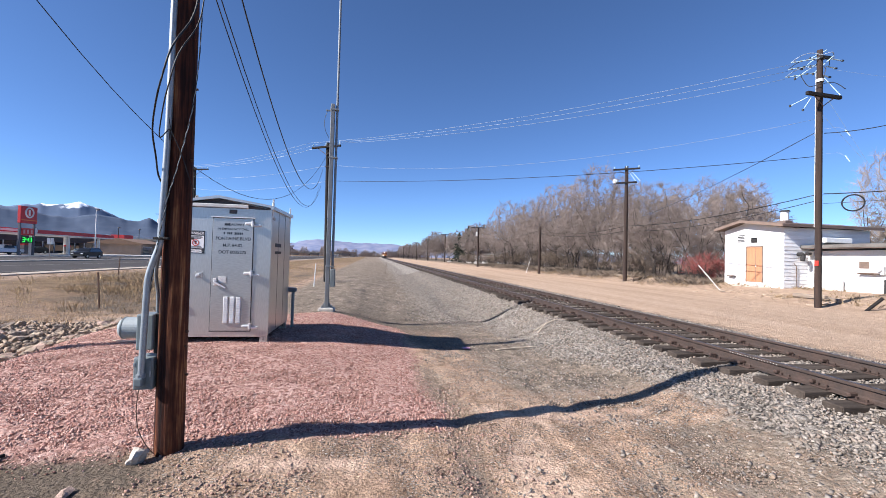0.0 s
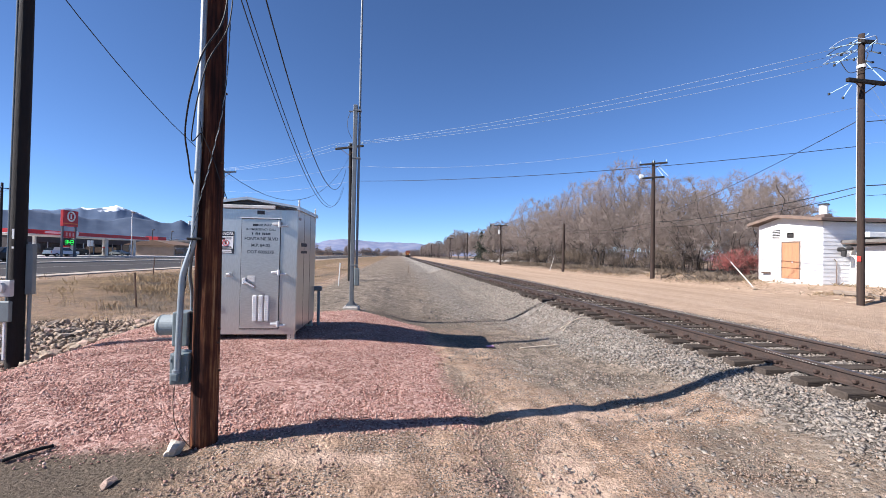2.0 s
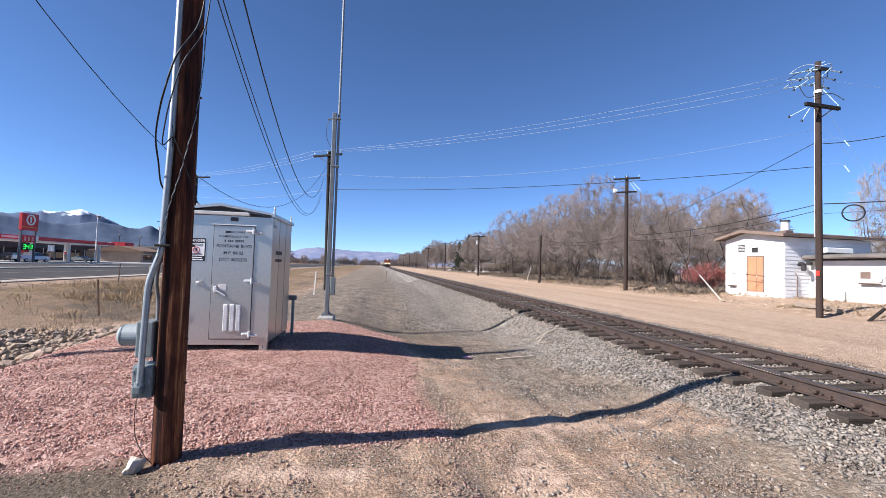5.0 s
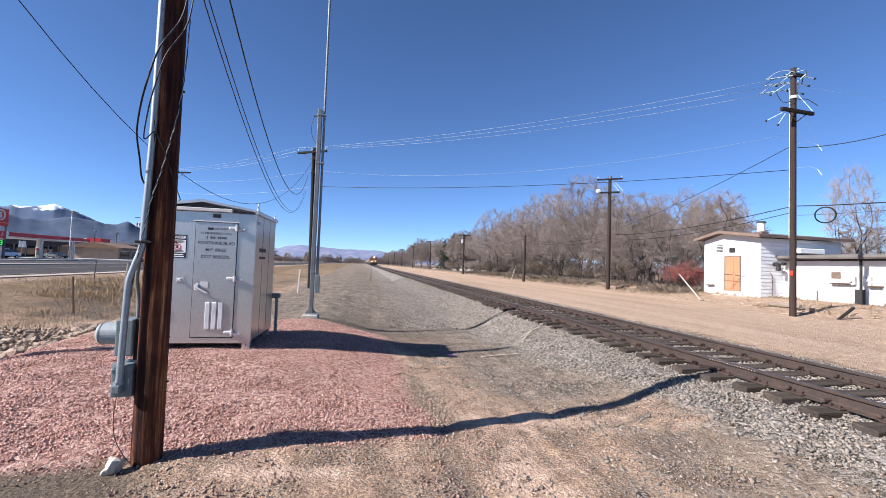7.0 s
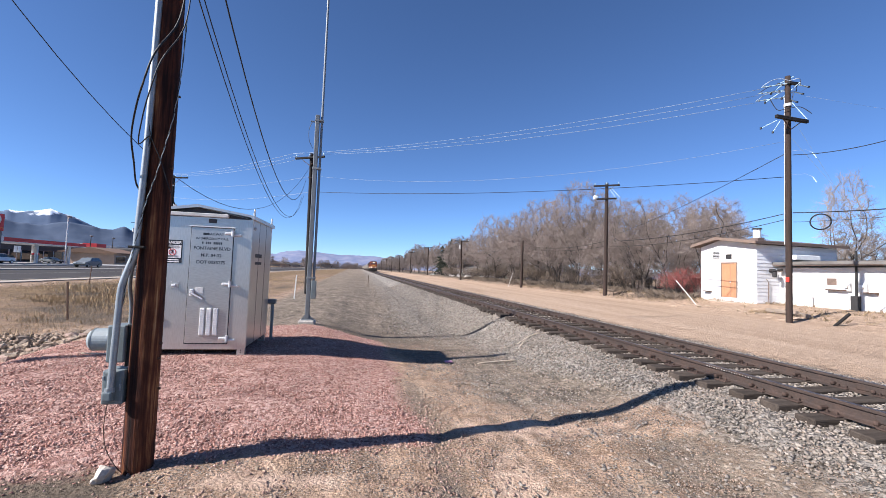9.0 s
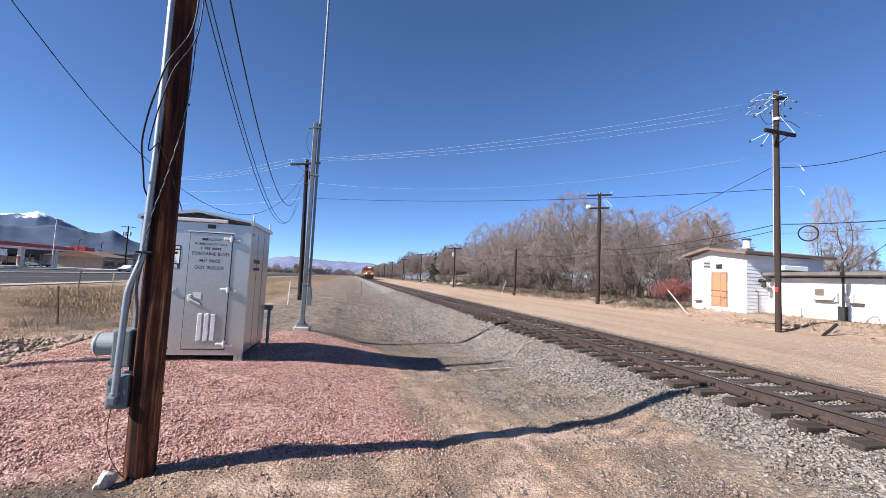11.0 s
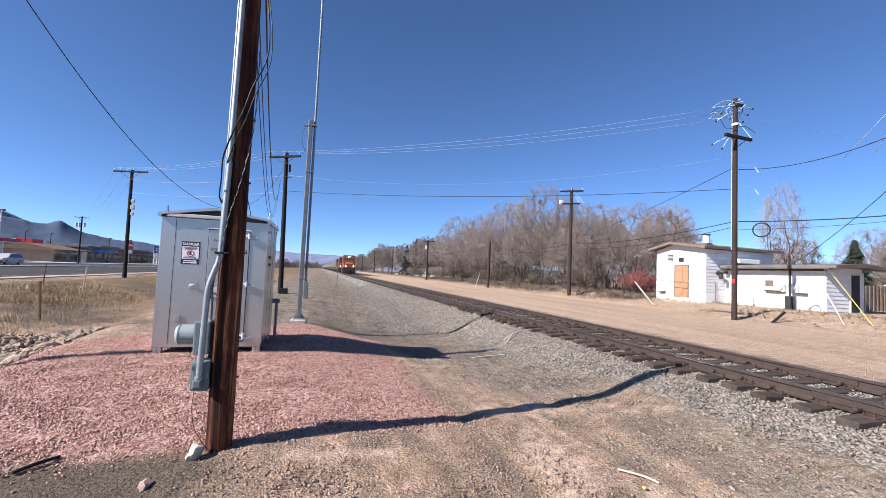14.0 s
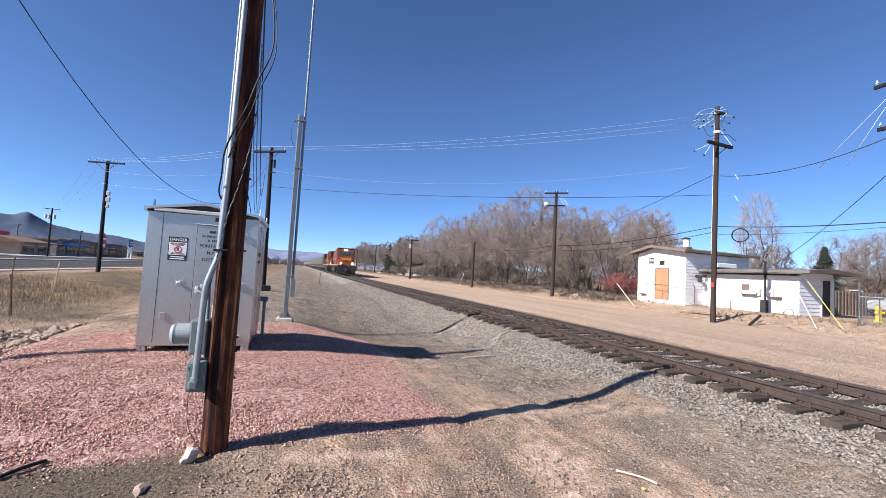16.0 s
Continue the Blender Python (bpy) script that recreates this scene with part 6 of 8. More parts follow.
P_BLACK, P_WHITE, P_GREY, P_SILVER = paint("black_car_paint", (0.012, 0.013, 0.016)), paint("white_car_paint", (0.75, 0.75, 0.74)), paint("grey_car_paint", (0.20, 0.22, 0.23)), paint("silver_car_paint", (0.5, 0.5, 0.5))
CARS = []
for kind, col, label, rows in (
    ("suv", P_BLACK, "black sport utility car driving on the highway", [(0, 74.4), (16, -98)]),
    ("suv", P_GREY, "dark grey car driving on the highway", [(0, 172.0), (16, 12.0)]),
    ("sedan", P_WHITE, "white car driving on the highway", [(0, 200.0), (16, 53.0)]),
    ("suv", P_SILVER, "silver grey car driving on the highway", [(0, 217.5), (16, 57.5)]),
):
    v = vehicle(pose(-45.5 if col is not P_GREY else -45.5, rows[0][1], 0.05), col, label, kind)
    CARS.append((v, [(t, pose(-45.5, y, 0.05)) for t, y in rows]))
pick = vehicle(pose(-68, 78, 0.1, 0, 0, 90), P_WHITE, "white pickup turning into the filling station", "pickup")
CARS.append((pick, [(t, pose(-64.5, y, 0.1, 0, 0, 172)) for t, y in ((0, 84.0), (1.5, 86.2), (3.0, 88.9), (3.6, 89.6), (4.5, 89.9), (16, 90.0))]))
vehicle(pose(-70, 66, 0.1, 0, 0, 200), P_SILVER, "silver car parked at the filling station", "sedan")
vehicle(pose(-76, 100, 0.1, 0, 0, 20), P_BLACK, "black car standing under the canopy", "suv")
vehicle(pose(-78, 110, 0.1, 0, 0, -20), P_BLACK, "dark car standing under the canopy", "suv")
vehicle(pose(-72, 116, 0.1, 0, 0, 80), P_GREY, "grey car standing by the shop", "sedan")
vehicle(pose(35.0, 14.4, 0.42, 0, 0, -100), P_SILVER, "silver pickup parked behind the wire fence", "pickup")

# ---------------------------------------------------------------- filling station
M_REDBAND = mat("red_fascia", (0.50, 0.025, 0.03), 0.5, scale=1, fine=20, amount=0.15)
M_STUCCO = mat("tan_stucco", (0.36, 0.27, 0.21), 0.9, scale=0.6, fine=14, amount=0.3)
M_GREYW = mat("grey_wall", (0.22, 0.20, 0.19), 0.85, scale=0.6, fine=14, amount=0.35)
M_DARKW = mat("dark_shop_wall", (0.085, 0.07, 0.065), 0.85, scale=0.6, fine=14, amount=0.35)
M_SHOPGLASS = glass_mat("shop_glass", (0.02, 0.025, 0.03))
M_GREEN = glow_mat("green_digits", (0.03, 0.55, 0.06), 1.2)
M_CANW = mat("white_canopy", (0.72, 0.70, 0.68), 0.6, scale=0.6, fine=14, amount=0.15)


def filling_station():
    t = thing("canopy", pose(-65, 97, 0.1), "white filling station canopy with a red band", "canopy")
    part("deck", box((11, 37, 0.5), (-5.5, 0, 4.35), 0.02), M_CANW, t)
    part("red_band", box((11.3, 37.3, 0.75), (-5.5, 0, 4.5), 0.02), M_REDBAND, t, "red fascia band")
    part("white_stripe", box((11.36, 37.36, 0.12), (-5.5, 0, 4.07), 0), M_CANW, t)
    part("logo_disc", tube((0.16, -6.0, 4.55), (0.30, -6.0, 4.55), 0.6, n=20), M_CANW, t, "round white emblem")
    part("name_bar", box((0.1, 5.5, 0.4), (0.2, -10.6, 4.52), 0), M_CANW, t, "brand name as a plain pale bar")
    for y in (-16, -4, 6, 16):
        for x in (-1.8, -9):
            part("column", box((0.45, 0.45, 4.2), (x, y, 2.1), 0.02), M_CANW, t)
    for y in (-13, -1, 11):
        p = thing("fuel_pump", pose(-71.5, 99 + y, 0.1), "dark fuel pump under the canopy", "fuel pump", "fuel pumps under the canopy")
        part("cabinet", box((0.8, 1.1, 1.7), (0, 0, 1.0), 0.04), M_GREYW, p)
        part("plinth", box((1.4, 2.4, 0.16), (0, 0, 0.08), 0.03), M_KERB, p)
        part("red_top", box((0.85, 1.2, 0.4), (0, 0, 2.0), 0.03), M_REDBAND, p)
    s = thing("shop", pose(-84, 110, 0.1), "filling station shop with dark glass front and red tower", "shop")
    part("wall", box((10, 52, 4.6), (-5, 18, 2.3), 0), M_DARKW, s)
    part("roof_band", box((10.3, 52.3, 0.5), (-5, 18, 4.5), 0), M_GREYW, s)
    part("tower", box((4, 5, 6.2), (0.5, 43, 3.1), 0), M_REDBAND, s, "red entrance tower")
    for k in range(12):
        w = part("window", box((0.1, 3.2, 2.7), (0.03, -6.5 + k * 3.8, 1.6), 0), M_SHOPGLASS, s)
        part("mullion", box((0.14, 0.12, 2.8), (0.05, -8.4 + k * 3.8, 1.6), 0), M_CANW, w)
    p = thing("price_sign", pose(-62, 85.3, 0.1), "tall red price sign with green digits on two posts", "sign")
    for y in (-1.55, 1.55):
        part("post", box((0.3, 0.3, 8.6), (0, y, 4.3), 0.02), mat("sign_post", (0.10, 0.10, 0.12), 0.6, scale=3, fine=30, amount=0.3), p)
    part("panel", box((0.5, 3.6, 3.0), (0.05, 0, 7.2), 0.04), M_REDBAND, p, "red sign panel")
    rg = [Vector((0.34, 0.85 * math.cos(a * math.pi / 12), 7.6 + 0.85 * math.sin(a * math.pi / 12))) for a in range(25)]
    part("emblem_ring", path_tube(rg, 0.14, 6), M_CANW, p, "white ring emblem")
    part("emblem_bar", box((0.1, 0.3, 1.0), (0.34, 0.0, 7.6), 0), M_CANW, p)
    part("stripe", box((0.06, 3.4, 0.16), (0.33, 0, 6.25), 0), mat("orange_stripe", (0.7, 0.2, 0.05), 0.6, amount=0.1), p)
    part("price_panel", box((0.3, 2.7, 1.25), (0.05, 0, 4.2), 0.02), M_REDBAND, p)
    part("price_panel", box((0.3, 2.7, 1.1), (0.05, 0, 2.75), 0.02), M_DARK, p)
    bm = bmesh.new()
    for k, d in enumerate("343"):
        y0 = -0.85 + k * 0.72
        segs = {"3": ((0, 0.36), (0, 0), (0, -0.36)), "4": ((0, 0),)}[d]
        for dy, dz in segs:
            box((0.04, 0.5, 0.1), (0.22, y0 + dy, 2.75 + dz), 0, bm)
        for dy, dz in (((0.25, 0.18), (0.25, -0.18)) if d == "3" else ((0.25, 0.18), (0.25, -0.18), (-0.25, 0.18))):
            box((0.04, 0.1, 0.36), (0.22, y0 + dy, 2.75 + dz), 0, bm)
    part("price_digits", bm, M_GREEN, p, "lit green price digits")
    bm = bmesh.new()
    for k in range(3):
        box((0.04, 0.35, 0.7), (0.22, -0.8 + k * 0.8, 4.2), 0, bm)
    part("price_digits", bm, mat("pale_red", (0.6, 0.3, 0.3), 0.6, amount=0.1), p)
    for x, y, h in ((-62, 103.8, 10.3), (-83, 150, 8.5), (-81, 158, 8.5), (-62, 149, 7.5)):
        l = thing("lot_lamp", pose(x, y, 0.1), "tall pale steel area lamp on the forecourt", "street lamp", "lamps of the forecourt")
        part("mast", tube((0, 0, 0), (0, 0, h), 0.13, 0.09, 10), M_CANW if h > 9 else M_DARK, l)
        part("lamp_head", box((0.5, 1.0, 0.2), (0.2, 0, h), 0.05), M_GREYW, l)
        part("lamp_head", box((0.5, 0.6, 0.2), (-0.2, 0.8, h - 0.1), 0.05), M_GREYW, l)
    g = thing("notice_board", pose(-57, 83.5, 0.1), "small white double notice on a post", "sign")
    part("post", box((0.08, 0.08, 2.0), (0, 0, 1.0), 0), M_GREYW, g)
    for k in (-0.4, 0.4):
        part("notice", box((0.06, 0.65, 1.1), (0.05, k, 2.6), 0.01), M_WHITE, g)


filling_station()


def shop_block(x, y, sx, sy, h, wall, roof, label, windows=0, gable=False):
    t = thing("shop_building", pose(x, y, 0.1), label, "building", "shops along the highway")
    part("wall", box((sx, sy, h), (-sx / 2, sy / 2, h / 2), 0), wall, t)
    if gable:
        part("roof", prism([(-sx - 1, h - 0.1), (-sx / 2, h + 1.3), (1, h - 0.1), (1, h - 0.35), (-sx - 1, h - 0.35)], -1, sy + 1), roof, t)
    else:
        part("roof", box((sx + 0.5, sy + 0.5, 0.5), (-sx / 2, sy / 2, h), 0.02), roof, t)
    for k in range(windows):
        w = part("window", box((0.1, sy / windows * 0.7, h * 0.5), (0.03, sy / windows * (k + 0.5), h * 0.42), 0), M_SHOPGLASS, t)
        part("window_frame", box((0.14, sy / windows * 0.74, 0.12), (0.04, sy / windows * (k + 0.5), h * 0.7), 0), M_CANW, w)
    return t


M_BLUE = mat("blue_awning", (0.10, 0.22, 0.50), 0.7, scale=1, fine=14, amount=0.2)
M_BRICKR = mat("red_brown_wall", (0.22, 0.10, 0.08), 0.9, scale=0.7, fine=14, amount=0.3)
shop_block(-66, 130, 12, 13, 3.3, M_STUCCO, mat("tan_roof", (0.17, 0.105, 0.07), 0.9, scale=0.6, fine=12, amount=0.3), "low tan building with brown gabled roof", 2, True)
b = shop_block(-66, 146, 12, 14, 4.6, M_GREYW, M_ROOFG, "low grey shop with a blue awning", 3)
part("awning", box((1.6, 9, 0.9), (0.8, 7.5, 3.4), 0.03), M_BLUE, b, "blue awning")
shop_block(-70, 163, 14, 13, 5.2, M_GREYW, M_GREYW, "dark grey shop with flat roof", 3)
shop_block(-72, 179, 16, 30, 5.0, M_BRICKR, M_ROOFB, "long low red-brown shop", 5)
shop_block(-80, 215, 16, 26, 5.0, M_STUCCO, M_ROOFG, "long low tan shop far along the highway", 4)
shop_block(-88, 165, 20, 40, 6.2, M_CANW, M_CANW, "pale flat-roofed shop behind the others", 0)
g = thing("pylon_sign", pose(-63, 166, 0.1), "red and white shop sign on a post", "sign")
part("post", box((0.4, 0.5, 5), (0, 0, 2.5), 0), M_GREYW, g)
part("panel", box((0.5, 4.4, 2.4), (0.1, 0, 5.9), 0.05), M_REDBAND, g)
part("panel", box((0.5, 2.0, 1.0), (0.1, 0, 7.5), 0.05), M_REDBAND, g)
part("name_bar", box((0.1, 3.2, 0.5), (0.4, 0, 6.2), 0), M_WHITE, g, "shop name as a plain white bar")
part("panel", box((0.4, 3.6, 1.1), (0.1, 0, 4.0), 0.03), M_WHITE, g)
g = thing("pylon_sign", pose(-61, 184, 0.1), "blue and white bank sign on two posts", "sign")
for k in (-1.5, 1.5):
    part("post", box((0.35, 0.4, 6), (0, k, 3), 0), M_WHITE, g)
part("panel", box((0.4, 3.6, 2.6), (0.1, 0, 5.6), 0.05), mat("navy_sign", (0.03, 0.06, 0.2), 0.5, amount=0.1), g)
part("name_bar", box((0.1, 2.4, 0.3), (0.33, 0, 6.0), 0), M_WHITE, g)
part("name_bar", box((0.1, 2.8, 0.3), (0.33, 0, 5.2), 0), M_WHITE, g)
part("panel", box((0.4, 3.4, 2.0), (0.1, 0, 2.9), 0.05), M_WHITE, g)

# ---------------------------------------------------------------- bare trees
M_BARK = mat("grey_bark", (0.060, 0.048, 0.041), 0.95, tint=(0.034, 0.027, 0.023), scale=4, fine=30, amount=0.5, bump=0.5)
M_TWIG = mat("bare_twigs", (0.258, 0.210, 0.182), 0.95, tint=(0.17, 0.136, 0.117), scale=1.5, fine=12, amount=0.5, bump=0)
M_TWIG_PALE = mat("pale_twigs", (0.32, 0.27, 0.225), 0.95, tint=(0.23, 0.185, 0.15), scale=1.5, fine=12, amount=0.4, bump=0)
M_TWIG_RED = mat("red_stems", (0.26, 0.070, 0.062), 0.9, tint=(0.17, 0.075, 0.062), scale=3, fine=20, amount=0.4, bump=0)
M_NEEDLE = mat("dark_needles", (0.028, 0.034, 0.020), 0.9, tint=(0.014, 0.018, 0.011), scale=2, fine=20, amount=0.5, bump=0)
M_STRAW = mat("dry_grass_blades", (0.47, 0.335, 0.185), 0.9, tint=(0.26, 0.17, 0.09), scale=0.35, fine=9, amount=0.6, bump=0)


class Tubes:
    """Collects thin tapered bars and writes them as one mesh."""

    def __init__(self):
        self.v, self.f, self.n = [], [], 0

    def add(self, p0, p1, r0, r1, sides=3):
        d = (p1 - p0)
        if d.length < 1e-5:
            return
        d.normalize()
        a = d.cross(Vector((0.3, 0.2, 0.93)) if abs(d.z) < 0.9 else Vector((1, 0.1, 0))).normalized()
        b = d.cross(a)
        for p, r in ((p0, r0), (p1, r1)):
            for i in range(sides):
                u = 2 * math.pi * i / sides
                q = p + r * (math.cos(u) * a + math.sin(u) * b)
                self.v.append((q.x, q.y, q.z))
        n = self.n
        for i in range(sides):
            j = (i + 1) % sides
            self.f.append((n + i, n + j, n + sides + j, n + sides + i))
        self.n += 2 * sides

    def spike(self, p0, p1, r):
        """A three-sided point."""
        d = (p1 - p0).normalized()
        a = d.cross(Vector((0.3, 0.2, 0.93)) if abs(d.z) < 0.9 else Vector((1, 0.1, 0))).normalized()
        b = d.cross(a)
        for u in (0.0, 2.1, 4.2):
            q = p0 + r * (math.cos(u) * a + math.sin(u) * b)
            self.v.append((q.x, q.y, q.z))
        self.v.append((p1.x, p1.y, p1.z))
        n = self.n
        self.f += [(n, n + 1, n + 3), (n + 1, n + 2, n + 3), (n + 2, n, n + 3)]
        self.n += 4

    def mesh(self, name, material):
        return raw(name, self.v, self.f, material)


def grow(seed, h, stems, depth, wide, kids=4, twig=0.012, upright=0.35):
    """Stems and twigs of a leafless shrub of height h."""
    rnd = random.Random(seed)
    wood, fine = Tubes(), Tubes()

    lobes = [(Vector((rnd.gauss(0, 0.13) * h, rnd.gauss(0, 0.13) * h, h * rnd.uniform(0.5, 0.72))), h * rnd.uniform(0.2, 0.28)) for _ in range(7)] + [(Vector((0, 0, 0.58 * h)), 0.36 * h)]

    def branch(p, d, ln, r, lev):
        if lev >= 2 and all((p - c).length > q * (1.0 if lev > 2 else 0.85) for c, q in lobes) and p.z > 0.3 * h:
            return
        if lev >= depth:
            # a twig: a single thin spike
            d = (d + Vector((rnd.gauss(0, 0.42), rnd.gauss(0, 0.42), rnd.gauss(0.0, 0.38)))).normalized()
            fine.spike(p, p + d * ln * rnd.uniform(0.45, 0.95), twig)
            return
        segs = 3 if lev < 2 else 2
        if 1 <= lev <= 2 and p.z > 0.66 * h:
            ln *= 0.5
        pts = [p]
        for s in range(segs):
            d = (d + Vector((rnd.gauss(0, 0.11), rnd.gauss(0, 0.11), rnd.gauss(0.03, 0.08) + 0.08 * upright))).normalized()
            q = p + d * (ln / segs)
            r2 = r * (0.86 if s < segs - 1 else 0.74)
            (wood if lev < 2 else fine).add(p, q, max(r, twig), max(r2, twig), 6 if lev == 0 else (4 if lev == 1 else 3))
            p, r = q, r2
            pts.append(q)
        n = kids + rnd.randint(-1, 1) + (1 if lev == 0 else 0) + (2 if lev == depth - 1 else 0)
        for k in range(n):
            u = (0.3 if lev else 0.42) + (0.7 if lev else 0.58) * (k + rnd.random()) / n
            i = min(int(u * segs), segs - 1)
            b = pts[i].lerp(pts[i + 1], u * segs - i)
            a = rnd.uniform(0, 2 * math.pi)
            side = d.cross(Vector((math.cos(a), math.sin(a), 0.35))).normalized()
            nd = (d * (0.75 + upright * 0.45) + side * rnd.uniform(0.5, 1.05) * wide + Vector((0, 0, 0.2 * upright))).normalized()
            branch(b, nd, ln * rnd.uniform(0.5, 0.78), r * rnd.uniform(0.5, 0.8), lev + 1)
        branch(p, (d + Vector((rnd.gauss(0, 0.15), rnd.gauss(0, 0.15), 0.1))).normalized(), ln * 0.72, r, lev + 1)

    for s in range(stems):
        a = 2 * math.pi * s / stems + rnd.uniform(-0.5, 0.5)
        tilt = 0.0 if stems == 1 else rnd.uniform(0.12, 0.4)
        d = Vector((math.cos(a) * tilt, math.sin(a) * tilt, 1)).normalized()
        branch(Vector((math.cos(a), math.sin(a), 0)) * (0.12 * (stems > 1)) + Vector((0, 0, -0.2)), d, h * rnd.uniform(0.36, 0.44), h * 0.017 / (1 + 0.2 * (stems - 1)) * rnd.uniform(0.9, 1.2), 0)
    return wood, fine


def bars(p0, p1, r0, r1, sides):
    """Corners and sides of many tapered bars at once."""
    d = p1 - p0
    d = d / np.maximum(np.linalg.norm(d, axis=1, keepdims=True), 1e-6)
    ref = np.where(np.abs(d[:, 2:3]) < 0.9, np.array([[0.3, 0.2, 0.93]]), np.array([[1.0, 0.1, 0.0]]))
    u = np.cross(d, ref)
    u = u / np.linalg.norm(u, axis=1, keepdims=True)
    w = np.cross(d, u)
    ang = 2 * np.pi * np.arange(sides) / sides
    ring = u[:, None] * np.cos(ang)[None, :, None] + w[:, None] * np.sin(ang)[None, :, None]
    v = np.concatenate([p0[:, None] + ring * r0[:, None, None], p1[:, None] + ring * r1[:, None, None]], 1)
    k = np.arange(sides)
    f = np.stack([k, (k + 1) % sides, sides + (k + 1) % sides, sides + k], 1)
    return v.reshape(-1, 3), (f[None] + (np.arange(len(p0)) * 2 * sides)[:, None, None]).reshape(-1, 4)


def spikes(p0, p1, r):
    """Many three-sided points."""
    v, _ = bars(p0, p1, r, r * 0.0, 3)
    n = len(p0)
    v = v.reshape(n, 6, 3)[:, :4].reshape(-1, 3)
    f = np.array([[0, 1, 3], [1, 2, 3], [2, 0, 3]])
    return v, (f[None] + (np.arange(n) * 4)[:, None, None]).reshape(-1, 3)


def crown_tree(seed, stems, points, twigs, twig_r, slim=1.0, h=10.0):
    """A leafless tree whose limbs reach out to fill a lobed crown; trunk and crown meshes as (corners, faces)."""
    r = np.random.RandomState(seed)
    lobes = [(np.array((0.0, 0.0, 0.60)), np.array((0.27, 0.27, 0.37)))]
    for k in range(7):
        a, q = 2 * np.pi * (k + r.uniform(-0.3, 0.3)) / 7, r.uniform(0.12, 0.27)
        lobes.append((np.array((q * np.cos(a), q * np.sin(a), r.uniform(0.30, 0.72))), r.uniform(0.13, 0.19) * np.array((1, 1, 1.15))))
    pts = []
    for k, (c, e) in enumerate(lobes):
        u = r.normal(0, 1, (points // 2 if k == 0 else points // 13, 3))
        u = u / np.linalg.norm(u, axis=1, keepdims=True) * r.uniform(0.2, 1, (len(u), 1)) ** 0.38
        pts.append(c + u * e)
    pts = np.concatenate(pts) * h
    pts[:, :2] *= slim
    step, reach, kill = 0.026 * h, 0.16 * h, 0.032 * h
    pos, par, way = [], [], []
    for s in range(stems):
        a = 2 * np.pi * s / stems + r.uniform(-0.5, 0.5)
        d = np.array((np.cos(a), np.sin(a), 0)) * (0.0 if stems == 1 else r.uniform(0.12, 0.34)) + np.array((0, 0, 1.0))
        p, last = np.array((np.cos(a), np.sin(a), 0)) * 0.012 * h * (stems > 1) + np.array((0, 0, -0.02 * h)), -1
        for k in range(int(r.uniform(8, 12))):
            pos.append(p), par.append(last), way.append(d / np.linalg.norm(d))
            last = len(pos) - 1
            d = d + r.normal(0, 0.07, 3) * np.array((1, 1, 0.3))
            p = p + step * d / np.linalg.norm(d)
    live = np.ones(len(pts), bool)
    for _ in range(90):
        P = np.array(pos)
        idx = np.nonzero(live)[0]
        if not len(idx):
            break
        D = np.linalg.norm(pts[idx][:, None] - P[None], axis=2)
        near, dist = D.argmin(1), D.min(1)
        pull = {}
        for i, j, q in zip(idx, near, dist):
            if q < reach:
                v = pts[i] - P[j]
                pull[j] = pull.get(j, 0) + v / (np.linalg.norm(v) + 1e-6)
        if not pull:
            break
        for j, v in pull.items():
            d = v / (np.linalg.norm(v) + 1e-6) + 0.6 * way[j] + np.array((0, 0, 0.10)) + r.normal(0, 0.13, 3)
            d = d / np.linalg.norm(d)
            pos.append(P[j] + d * step), par.append(j), way.append(d)
        N = np.array(pos[len(P):])
        close = np.linalg.norm(pts[idx][:, None] - N[None], axis=2).min(1) < kill
        live[idx[close]] = False
    P, W = np.array(pos), np.array(way)
    n = len(P)
    power = np.zeros(n)
    tip = 0.0055 ** 1.92
    for i in range(n - 1, -1, -1):
        power[i] = max(power[i], tip)
        if par[i] >= 0:
            power[par[i]] += power[i]
    R = power ** (1 / 1.92)
    par = np.array(par)
    seg = np.nonzero(par >= 0)[0]
    thick = R[seg] > 0.017
    a, b = seg[thick], seg[~thick]
    wood = bars(P[par[a]], P[a], np.minimum(R[par[a]], R[a] * 1.35), R[a], 6)
    fv, ff = bars(P[par[b]], P[b], np.minimum(R[par[b]], R[b] * 1.2), R[b], 3)
    # fine twigs along every thin branch
    src = np.repeat(b, twigs)
    src = src[r.uniform(0, 1, len(src)) < np.clip((P[src, 2] / h - 0.05) / 0.35, 0.35, 1)]
    m = len(src)
    start = P[par[src]] + (P[src] - P[par[src]]) * r.uniform(0, 1, (m, 1))
    out = start - np.array((0, 0, 0.5 * h))
    out = out / np.maximum(np.linalg.norm(out, axis=1, keepdims=True), 1e-6)
    d = W[src] * 0.65 + out * 0.25 + r.normal(0, 0.42, (m, 3)) + np.array((0, 0, 0.15))
    d = d / np.linalg.norm(d, axis=1, keepdims=True)
    end = start + d * r.uniform(0.030, 0.095, (m, 1)) * h
    s1, f1 = spikes(start, end, np.full(m, twig_r))
    mid = start + (end - start) * 0.4
    d2 = d + r.normal(0, 0.5, (m, 3))
    s2, f2 = spikes(mid, mid + d2 / np.linalg.norm(d2, axis=1, keepdims=True) * r.uniform(0.022, 0.060, (m, 1)) * h, np.full(m, twig_r * 0.8))
    fine = np.concatenate([fv, s1, s2])
    faces = ff.tolist() + (f1 + len(fv)).tolist() + (f2 + len(fv) + len(s1)).tolist()
    return wood, (fine, faces)


